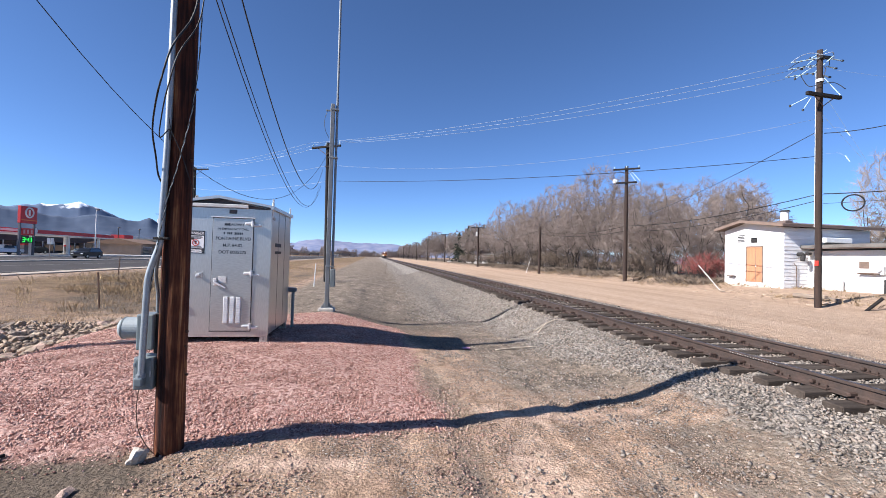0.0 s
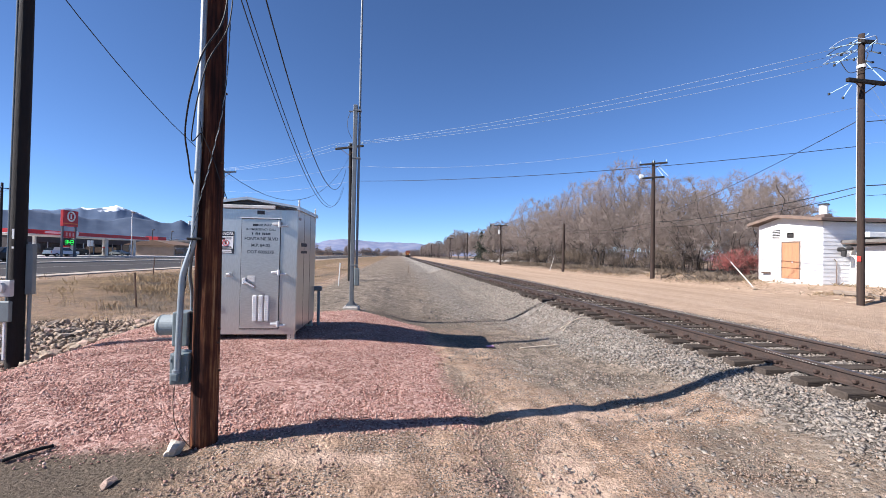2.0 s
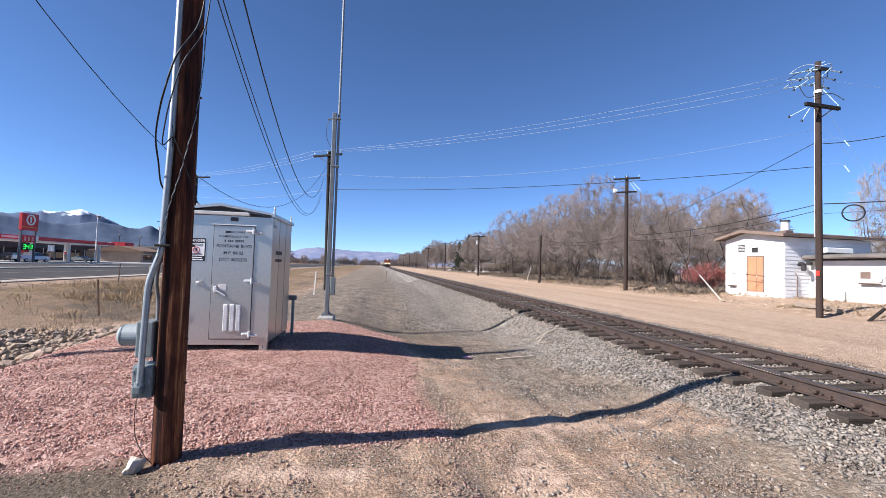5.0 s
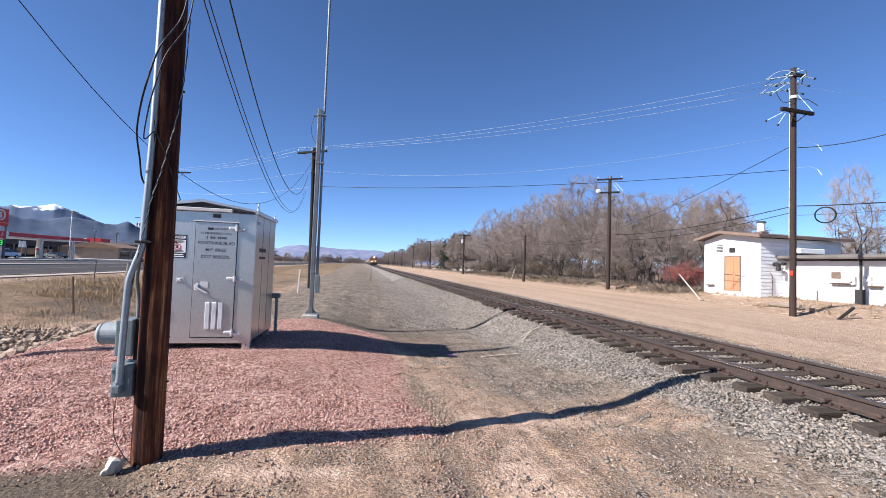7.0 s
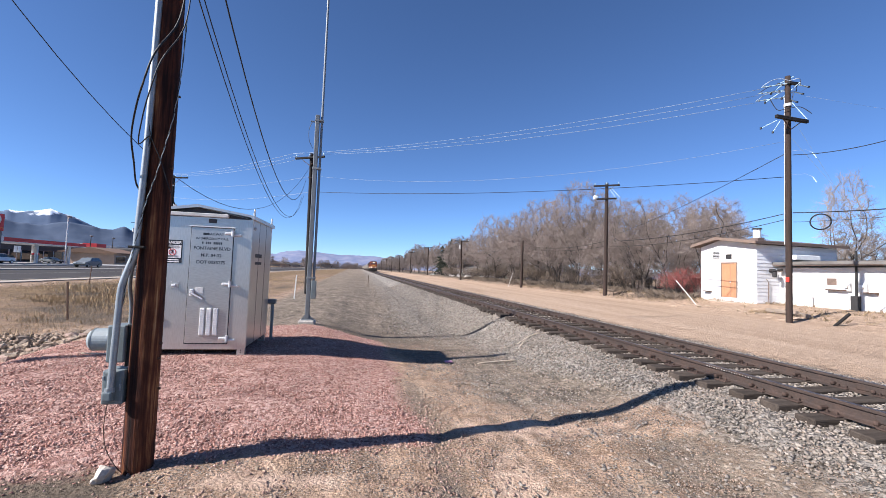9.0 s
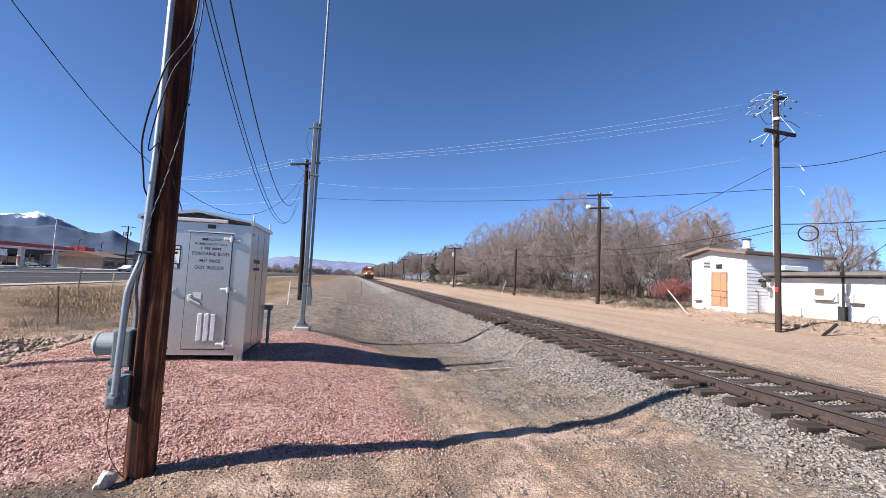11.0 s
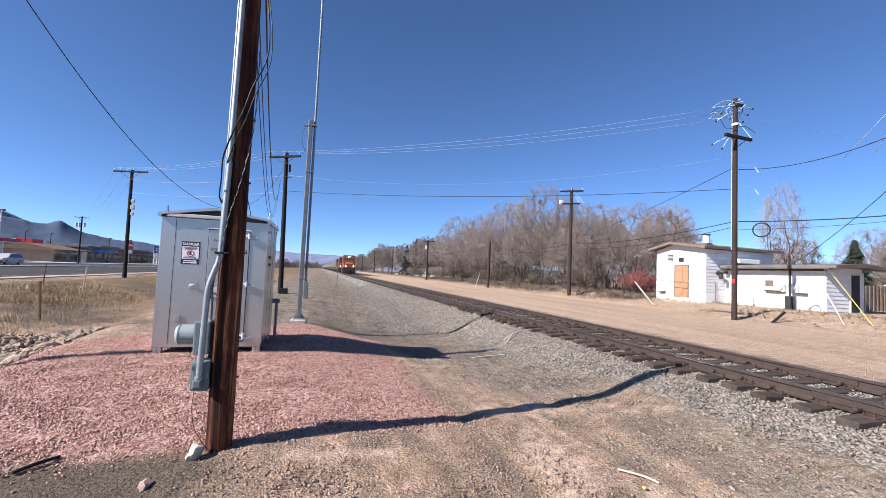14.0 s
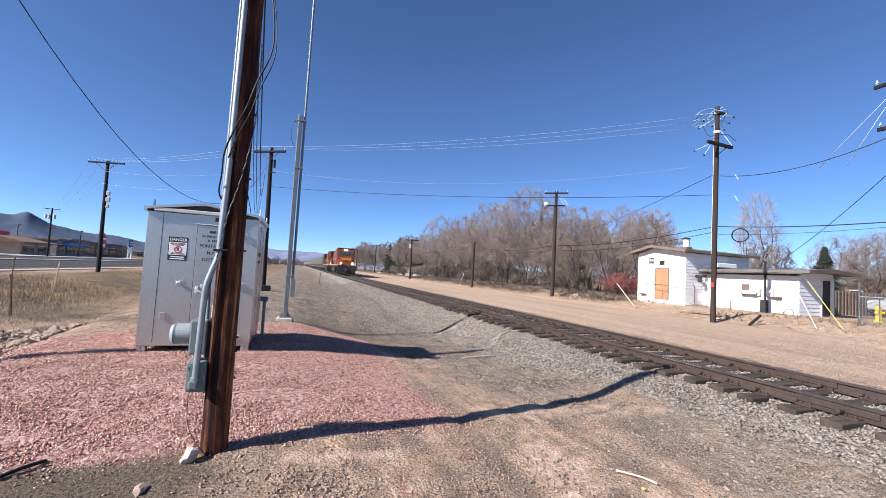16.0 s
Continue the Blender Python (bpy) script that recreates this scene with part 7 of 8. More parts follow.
def tree_kind(seed, stems, points, twigs, twig_r, slim, material, label):
    wood, fine = crown_tree(seed, stems, points, twigs, twig_r, slim)
    t = thing("tree", pose(0, 0, 0), label, "tree", "bare trees along the dirt road")
    for nm, (v, f), m in (("trunk", wood, M_BARK), ("crown", fine, material)):
        ob = new(nm, raw(nm, v.tolist(), f if isinstance(f, list) else f.tolist(), m))
        ob.parent = t
    return t, float(fine[0][:, 2].max())


def shrub_kind(seed, material, label):
    wood, fine = grow(seed, 3.0, 5, 3, 1.1, 3, 0.010, 0.1)
    t = thing("shrub", pose(0, 0, 0), label, "shrub", "shrubs at the foot of the trees")
    for nm, tb, m in (("trunk", wood, M_BARK), ("crown", fine, material)):
        ob = new(nm, tb.mesh(nm, m))
        ob.parent = t
    return t, max(v[2] for v in fine.v)


LEAFLESS = "leafless grey-brown tree with dense fine twigs"
KINDS = [tree_kind(*k, LEAFLESS) for k in (
    (41, 2, 1250, 4, 0.0095, 1.0, M_TWIG), (42, 3, 1250, 4, 0.0095, 1.15, M_TWIG), (43, 1, 1250, 4, 0.0095, 1.1, M_TWIG), (44, 3, 1250, 4, 0.0095, 1.1, M_TWIG),
    (45, 2, 950, 5, 0.0085, 0.52, M_TWIG_PALE), (46, 2, 330, 6, 0.022, 1.15, M_TWIG), (47, 1, 330, 6, 0.022, 1.05, M_TWIG))]




def put_tree(kind, x, y, h, turn):
    t, top = KINDS[kind]
    s = h / top
    c = copy_thing(t, Matrix.Identity(4))
    c.matrix_basis = pose(x, y, float(land(x, y)), 0, 0, turn) @ Matrix.Diagonal((s * 1.12, s * 1.12, s, 1))
    return c


trnd = random.Random(21)
spots = []
# the near end of the wood, by the shed, then the row that follows the road
tall = [(25.4, 26.0, 7.9), (24.5, 28.8, 8.2), (24.0, 33.0, 8.7), (25.0, 38.6, 10.0), (25.0, 44.0, 13.0), (24.5, 49.0, 11.4), (24.5, 53.5, 12.2), (25.0, 64.6, 11.8), (24.5, 76.4, 13.2)]
for x, y, h in tall + [(23.3, 31.0, 6.2), (23.0, 36.0, 6.6), (23.4, 41.0, 7.4), (23.0, 46.5, 7.8), (23.2, 58.5, 9.0), (23.6, 69.5, 9.6), (24.0, 82.0, 9.4), (25.6, 89.5, 10.4), (23.8, 95.5, 9.0), (26.0, 101.5, 10.0)]:
    spots.append((x, y, h))
for k in range(22):
    y = 30 + k * 2.7
    spots.append((28.5 + trnd.uniform(0, 6), y + trnd.uniform(-1, 1), trnd.uniform(6.4, 8.6) * (1.0 if y < 45 else 1.2)))
y = 88
while y < 480:
    spots.append((24 + trnd.uniform(-1, 6) + (3 if y < 105 else 0), y, trnd.uniform(6.5, 9.5) if y < 105 else trnd.uniform(8.5, 13.0)))
    y += trnd.uniform(4.0, 7.0) * (1 if y < 200 else 1.8)
for i, (x, y, h) in enumerate(spots):
    put_tree(i % 4 if y < 90 and x < 28 else 5 + i % 2, x, y, h, trnd.uniform(0, 360))
for x, y, h, k in ((34.0, 23.3, 9.8, 4), (37.5, 25.0, 6.0, 5), (46.0, 22.0, 6.0, 5), (44.0, 15.5, 6.0, 6), (52.0, 20.0, 9.0, 1), (49.0, 14.0, 7.5, 3), (58.0, 18.0, 10.0, 0), (43.0, 28.0, 6.0, 2), (44.0, 20.6, 6.8, 1), (47.0, 24.8, 7.4, 0), (50.5, 22.8, 8.0, 3), (47.0, 18.4, 6.6, 2), (56.0, 12.0, 9.0, 2), (62.0, 22.0, 10.0, 3)):
    put_tree(k, x, y, h, trnd.uniform(0, 360))
for x, y, h in ((-72, 70, 6.0), (-90, 78, 6.5), (-60, 240, 9), (-66, 262, 8), (-58, 290, 10), (-40, 330, 9), (-30, 350, 8), (-48, 400, 11), (-22, 420, 9), (-70, 420, 10), (-12, 470, 9), (-35, 480, 10), (-60, 500, 10), (-4, 520, 9)):
    put_tree(5 + int(abs(x)) % 2, x, y, h, trnd.uniform(0, 360))

# undergrowth at the foot of the trees
M_BRUSH = mat("dark_brush", (0.16, 0.122, 0.09), 0.95, tint=(0.09, 0.068, 0.05), scale=1.5, fine=12, amount=0.5, bump=0)
SHRUBS = [shrub_kind(80 + i, m, lab) for i, (m, lab) in enumerate(((M_BRUSH, "tangled grey-brown leafless shrub below trees"), (M_TWIG, "pale leafless shrub below the trees"), (M_TWIG_RED, "leafless shrub with bright red stems")))]


def put_shrub(kind, x, y, h, turn):
    t, top = SHRUBS[kind]
    c = copy_thing(t, Matrix.Identity(4))
    s = h / top
    c.matrix_basis = pose(x, y, float(land(x, y)), 0, 0, turn) @ Matrix.Diagonal((s * 1.3, s * 1.3, s, 1))


for k in range(76):
    y = 24.5 + k * 1.2 + trnd.uniform(-0.8, 0.8)
    put_shrub(0 if k % 4 else 1, 22.2 + trnd.uniform(-0.7, 2.4), y, trnd.uniform(0.9, 3.0), trnd.uniform(0, 360))
for k in range(40):
    put_shrub(0 if k % 3 else 1, 24.5 + trnd.uniform(0, 3), 25 + k * 1.65, trnd.uniform(2.0, 3.8), trnd.uniform(0, 360))
for k in range(34):
    put_shrub(0 if k % 3 else 1, 28.5 + trnd.uniform(0, 5), 26 + k * 2.4, trnd.uniform(2.6, 4.2), trnd.uniform(0, 360))
for x, y, h in ((21.4, 24.6, 2.1), (22.2, 25.4, 2.3), (21.8, 26.2, 1.9), (22.8, 24.4, 2.4)):
    put_shrub(2, x, y, h, trnd.uniform(0, 360))
for t, _ in KINDS + SHRUBS:
    for o in (*t.children_recursive, t):
        bpy.data.objects.remove(o)


def conifer(x, y, h, r, seed):
    rnd = random.Random(seed)
    t = thing("tree", pose(x, y, float(land(x, y))), "dark green conifer with drooping needled branches", "tree", "conifers")
    part("trunk", tube((0, 0, -0.2), (0, 0, h), 0.02 * h, 0.01, 8), M_BARK, t)
    vs, fs = [], []
    for k in range(1100):
        u = rnd.random() ** 0.8
        a = rnd.uniform(0, 2 * math.pi)
        z = h * (0.08 + 0.92 * u)
        rr = r * (1 - u) * rnd.uniform(0.25, 1.25) * (0.75 + 0.25 * math.sin(a * 3 + z * 2.3) + 0.25 * math.sin(z * 5.1 + a)) + 0.05
        c = Vector((math.cos(a) * rr, math.sin(a) * rr, z - 0.25 * rr))
        o = Vector((math.cos(a), math.sin(a), -0.3))
        s = Vector((-math.sin(a), math.cos(a), rnd.uniform(-0.3, 0.3)))
        ln = rnd.uniform(0.2, 0.5) * (1.2 - u) + 0.12
        n = len(vs)
        vs += [tuple(c - o * ln), tuple(c + s * ln * 0.4), tuple(c + o * ln), tuple(c - s * ln * 0.4), tuple(c + Vector((0, 0, ln * 0.35)))]
        fs += [(n, n + 1, n + 4), (n + 1, n + 2, n + 4), (n + 2, n + 3, n + 4), (n + 3, n, n + 4)]
    ob = new("crown", raw("crown", vs, fs, M_NEEDLE))
    ob.parent = t


sh = thing("tool_shed", pose(23.4, 24.8, 0.0), "low dark red wooden shed behind bare shrubs", "shed")
part("wall", box((2.2, 2.0, 1.9), (1.1, 1.0, 0.85), 0.02), mat("dark_red_boards", (0.11, 0.028, 0.026), 0.85, scale=2, fine=20, amount=0.5, stretch=(4, 4, 0.4)), sh)
part("roof", box((2.5, 2.3, 0.08), (1.1, 1.0, 1.84), 0.02), M_ROOFB, sh)
conifer(42.0, 23.1, 5.3, 1.35, 5)
conifer(26.0, 118, 10.5, 3.2, 6)
conifer(25.0, 126, 9.0, 3.4, 7)
conifer(41, 15.6, 3.6, 1.4, 8)


# ---------------------------------------------------------------- dry grass, ditch rocks and litter
def grass(name, xy, lo, hi, material, label, seed, blades=7, width=0.008, lean=0.35, spread=0.06):
    r = np.random.RandomState(seed)
    n = len(xy) * blades
    base = np.repeat(xy, blades, 0) + r.normal(0, spread, (n, 2))
    z = land(base[:, 0], base[:, 1])
    h = r.uniform(lo, hi, n) * np.repeat(r.uniform(0.6, 1.2, len(xy)), blades)
    a = r.uniform(0, 2 * np.pi, n)
    w = width * r.uniform(0.7, 1.4, n)
    off = r.normal(0, lean, (n, 2)) * h[:, None]
    V = np.zeros((n, 4, 3))
    V[:, 0] = np.stack([base[:, 0] - np.cos(a) * w, base[:, 1] - np.sin(a) * w, z - 0.02], 1)
    V[:, 1] = np.stack([base[:, 0] + np.cos(a) * w, base[:, 1] + np.sin(a) * w, z - 0.02], 1)
    V[:, 2] = np.stack([base[:, 0] + off[:, 0] * 0.45 + np.cos(a) * w * 0.7, base[:, 1] + off[:, 1] * 0.45 + np.sin(a) * w * 0.7, z + h * 0.62], 1)
    V[:, 3] = np.stack([base[:, 0] + off[:, 0], base[:, 1] + off[:, 1], z + h], 1)
    F = np.array([[0, 1, 2], [0, 2, 3]])[None] + np.arange(n)[:, None, None] * 4
    F = F.reshape(-1, 3)
    me = bpy.data.meshes.new(name)
    me.vertices.add(n * 4)
    me.vertices.foreach_set("co", V.ravel())
    me.loops.add(F.size)
    me.loops.foreach_set("vertex_index", F.ravel().astype(np.int32))
    me.polygons.add(len(F))
    me.polygons.foreach_set("loop_start", np.arange(0, F.size, 3))
    me.update()
    me.materials.append(material)
    return tagged(new(name, me), label, "grass", kind="stuff")


gr = np.random.RandomState(31)
q = np.stack([gr.uniform(-19.5, -6.5, 6200), gr.uniform(7, 60, 6200)], 1)
dens = np.clip(0.28 + 1.5 * wob(q[:, 0], q[:, 1], 0.42, 0.7), 0.02, 1) * (0.06 + 0.94 * sstep(-9.4, -11.2, q[:, 0])) * sstep(-7.6, -8.4, q[:, 0]) * sstep(26, 17, q[:, 1] + 0.3 * q[:, 0])
q = q[gr.uniform(0, 1, len(q)) < dens]
grass("dry_grass", q, 0.08, 0.33, M_STRAW, "tall straw-coloured dry grass beside the ditch", 32, 30, 0.0018, 0.20, 0.20)
q = np.stack([gr.uniform(-20, -3.6, 9000), gr.uniform(12, 70, 9000)], 1)
q = q[(gr.uniform(0, 1, len(q)) < np.clip(0.15 + 1.1 * wob(q[:, 0], q[:, 1], 0.5, 2.2), 0, 1) * sstep(-3.6, -6, q[:, 0]))]
grass("dry_grass", q, 0.03, 0.10, M_STRAW, "short patchy dry grass on the verge", 33, 14, 0.002, 0.35, 0.25)
q = np.stack([gr.uniform(17.6, 23, 2400), gr.uniform(9, 48, 2400)], 1)
q = q[gr.uniform(0, 1, len(q)) < np.clip(0.3 + 0.8 * wob(q[:, 0], q[:, 1], 0.9, 1.2), 0, 1) * sstep(17.8, 19, q[:, 0])]
grass("dry_grass", q, 0.05, 0.2, mat("brown_grass", (0.25, 0.18, 0.105), 0.9, tint=(0.17, 0.12, 0.07), scale=1, fine=9, amount=0.5, bump=0), "short brown grass on the bank", 34, 6, 0.012, 0.6)

M_STICK_OLD = mat("weathered_board", (0.27, 0.215, 0.165), 0.9, tint=(0.16, 0.125, 0.095), scale=4, fine=40, amount=0.5, stretch=(0.4, 3, 3))
q = np.stack([gr.uniform(18.6, 23.5, 5000), gr.uniform(23, 80, 5000)], 1)
q = q[gr.uniform(0, 1, len(q)) < np.clip(0.3 + 0.9 * wob(q[:, 0], q[:, 1], 0.7, 3.1), 0, 1) * sstep(18.6, 20.2, q[:, 0])]
grass("dry_brush", q, 0.08, 0.45, M_BRUSH, "low tangled dry brush at the foot of the trees", 36, 9, 0.012, 0.8, 0.25)
# broken rock along the ditch
rr = np.random.RandomState(41)
M_ROCKS = [mat("ditch_rock_" + n, c, 0.9, tint=d, scale=6, fine=40, amount=0.5, bump=0.6, dist=0.02) for n, c, d in (("tan", (0.46, 0.36, 0.26), (0.33, 0.245, 0.18)), ("grey", (0.34, 0.27, 0.21), (0.22, 0.17, 0.13)), ("red", (0.46, 0.33, 0.26), (0.34, 0.23, 0.18)))]
rock_me = []
for i in range(9):
    bm = blob(1.0, (0, 0, 0.2), (1, 0.75, 0.5), i + 3, 0.42, 1 + (i % 2))
    me = bpy.data.meshes.new("rock")
    bm.to_mesh(me)
    bm.free()
    me.materials.append(M_ROCKS[i % 3])
    rock_me.append(me)
for k in range(200):
    u = rr.uniform(0, 1)
    yy = 7.2 + 5.2 * u
    xx = -5.55 - 0.10 * (yy - 7.4) - 3.2 * rr.uniform(0, 1) ** 1.4
    if math.hypot(xx + 6.15, yy - 7.42) < 0.35:
        continue
    s = 0.05 + 0.11 * rr.uniform(0, 1) ** 1.6
    ob = new("rock", rock_me[k % 9])
    ob.matrix_basis = pose(xx, yy, float(land(xx, yy)) + s * 0.12, rr.uniform(-25, 25), rr.uniform(-25, 25), rr.uniform(0, 360)) @ Matrix.Diagonal((s, s, s, 1))
    tagged(ob, "broken tan and grey rock heaped along the ditch", "rock", "rocks along the ditch")
for xx, yy, s, lab, i in ((-2.15, 3.40, 0.06, "flat reddish stone lying in the dirt", 2), (-0.78, 3.93, 0.03, "small pale stone in the pole's shadow", 0), (-1.1, 2.9, 0.03, "small tan stone in the dirt", 0), (1.55, 3.75, 0.03, "small pale stone in the dirt", 0), (3.4, 3.1, 0.035, "pale stone in the dirt", 0), (2.0, 3.5, 0.025, "small pale stone in the dirt", 0)):
    ob = new("rock", rock_me[i])
    ob.matrix_basis = pose(xx, yy, float(land(xx, yy)) + s * 0.2, 20, -30 if i == 0 else 5, 40 + xx * 50) @ Matrix.Diagonal((s, s, s * (1.3 if i == 0 else 0.9), 1))
    tagged(ob, lab, "rock")
q = np.stack([rr.uniform(-9.6, -5.5, 3200), rr.uniform(7.0, 12.8, 3200)], 1)
q = q[(q[:, 0] < -5.5 - 0.10 * (q[:, 1] - 7.4)) & (np.hypot(q[:, 0] + 6.15, q[:, 1] - 7.42) > 0.25) & (rr.uniform(0, 1, len(q)) < 0.35 + 0.65 * sstep(-9.6, -6.5, q[:, 0]))]
scatter("rock_chips", q, 0.025 + 0.06 * rr.uniform(0, 1, len(q)) ** 2, M_ROCK, "small broken rock chips strewn along the ditch", 12, flat=0.6, seed=17)
pale = mesh_ob("rock", blob(0.085, (0, 0, 0), (0.95, 0.7, 0.85), 21, 0.32, 2), mat("pale_rock", (0.50, 0.445, 0.37), 0.9, tint=(0.38, 0.31, 0.24), scale=9, fine=60, amount=0.35, bump=0.5, dist=0.01))
pale.matrix_basis = pose(-1.93, 3.86, float(land(-1.93, 3.86)) + 0.04, 15, -20, 30)
tagged(pale, "pale rock at the foot of the wooden pole", "rock")
# pale rubble and kerb stones on the bank below the sheds
for k in range(26):
    xx, yy = 18.2 + rr.uniform(-0.5, 1.4), 10.5 + rr.uniform(0, 11)
    s = rr.uniform(0.05, 0.15)
    ob = new("rock", rock_me[(k * 3) % 9])
    ob.matrix_basis = pose(xx, yy, float(land(xx, yy)) + s * 0.05, rr.uniform(-10, 10), rr.uniform(-10, 10), rr.uniform(0, 360)) @ Matrix.Diagonal((s * 1.5, s, s * 0.6, 1))
    tagged(ob, "pale broken concrete rubble on the bank", "rubble", "rubble on the bank")

# old timbers and pale slabs dropped on the bank
for x, y, ln, w, turn, m, lab in ((18.6, 15.4, 1.5, 0.16, 84, M_STICK_OLD, "weathered grey board lying in the dirt"), (18.9, 14.7, 1.1, 0.14, 60, M_STICK_OLD, "weathered grey board lying in the dirt"), (20.3, 27.4, 2.2, 0.26, 62, M_TIE, "dark old railway tie under the trees"), (20.0, 29.2, 1.6, 0.2, 25, M_TIE, "dark fallen timber under the trees"), (20.6, 25.6, 2.4, 0.24, 40, M_TIE, "dark old railway tie under the trees"), (20.9, 32.5, 2.3, 0.22, 110, M_STICK_OLD, "fallen grey limb under the trees"), (20.4, 36.0, 2.0, 0.2, 75, M_STICK_OLD, "fallen grey limb under the trees")):
    bm = box((ln, w, 0.16), (0, 0, 0.06), 0.015)
    bmesh.ops.subdivide_edges(bm, edges=[e for e in bm.edges if abs(e.verts[0].co.x - e.verts[1].co.x) > ln * 0.5], cuts=5)
    for q in bm.verts:
        q.co += 0.03 * noise.noise_vector(q.co * 4 + Vector((x, y, 0)))
    slope = math.degrees(math.atan2(float(land(x + 0.4 * math.cos(radians(turn)), y + 0.4 * math.sin(radians(turn))) - land(x - 0.4 * math.cos(radians(turn)), y - 0.4 * math.sin(radians(turn)))), 0.8))
    ob = mesh_ob("timber", bm, m)
    ob.matrix_basis = Matrix.Translation((x, y, float(land(x, y)))) @ Matrix.Rotation(radians(turn), 4, "Z") @ Matrix.Rotation(radians(-slope), 4, "Y")
    tagged(ob, lab, "timber", "timbers lying on the bank")

# added dark piece: gives a slanting shadow mark on the bank a solid shape
sliver = mesh_ob("timber", box((0.72, 0.17, 0.06), (0.33, 0, 0), 0.012), M_POLE_DARK)
sliver.matrix_basis = Matrix.Translation((17.85, 12.75, float(land(17.85, 12.75)) - 0.04)) @ Matrix.Rotation(radians(-50), 4, "Z") @ Matrix.Rotation(radians(-50), 4, "Y") @ Matrix.Rotation(radians(15), 4, "X")
tagged(sliver, "dark slab added in place of a slanting shadow on the bank", "timber", "timbers lying on the bank")

# sticks, cables and stakes
M_STICK = mat("bleached_stick", (0.55, 0.46, 0.36), 0.9, tint=(0.36, 0.28, 0.2), scale=6, fine=40, amount=0.4)


def stick(pts, r, label, m=None, name="stick"):
    pts = [(x, y, float(land(x, y)) + dz) for x, y, dz in pts]
    return tagged(mesh_ob(name, path_tube(smooth_path(pts, 4), r, 6), m or M_STICK, True), label, "stick" if name == "stick" else "cable")


stick([(1.92, 2.95, 0.03), (2.08, 2.80, 0.02), (2.12, 2.65, 0.03)], 0.011, "bleached stick lying in the dirt")
stick([(2.55, 8.6, 0.03), (3.05, 8.75, 0.04), (3.5, 8.8, 0.03)], 0.016, "bleached stick lying on gravel")
stick([(3.9, 9.6, 0.08), (4.3, 10.1, 0.10), (4.8, 10.5, 0.06)], 0.014, "bleached forked stick on the ballast")
stick([(3.95, 9.9, 0.08), (4.5, 10.2, 0.10), (5.0, 10.3, 0.06)], 0.010, "thin bleached stick on the ballast")
stick([(-3.20, 3.77, 0.02), (-3.10, 3.92, 0.03), (-3.02, 4.04, 0.02)], 0.015, "dark broken stick on the gravel", M_POLE_DARK)
stick([(-3.75, 7.95, 0.03), (-4.1, 7.9, 0.02), (-4.4, 7.95, 0.03)], 0.012, "short pale plank beside the cabinet")
for x, y, h, m, lean, lab in ((-9.4, 16.1, 1.25, M_RUST, (0, -4), "rusty steel fence post leaning in dry grass"), (-12.1, 24.5, 1.35, M_STICK, (0, 5), "weathered wooden stake in the grass"), (-3.2, 22.6, 1.2, M_WHITE, (0, 3), "pale marker stake beside the dirt track"), (1.0, 45, 1.2, M_RUST, (0, 1), "thin dark steel stake beside the track"), (-16.5, 30, 1.2, M_RUST, (0, 3), "rusty steel fence post in dry grass"), (-9.6, 40, 1.2, M_STICK, (0, -3), "weathered wooden stake in the grass")):
    t = thing("fence_post", pose(x, y, float(land(x, y)), lean[0], lean[1], 0), lab, "post", "posts in the grass")
    part("stake", box((0.05, 0.035, h + 0.3), (0, 0, h / 2 - 0.15), 0.006), m, t)
    part("cap", box((0.054, 0.039, 0.05), (0, 0, h - 0.03), 0.004), m, t)
ob = tagged(mesh_ob("litter", box((0.16, 0.10, 0.035), (1.95, 8.75, float(land(1.95, 8.75)) + 0.03), 0.01), mat("pink_litter", (0.6, 0.3, 0.42), 0.6, amount=0.3)), "small crumpled pink wrapper on the gravel", "litter")
tagged(mesh_ob("litter", box((0.03, 0.03, 0.02), (1.93, 2.62, float(land(1.93, 2.62)) + 0.02), 0.006), M_YELLOW), "tiny yellow scrap in the dirt", "litter")

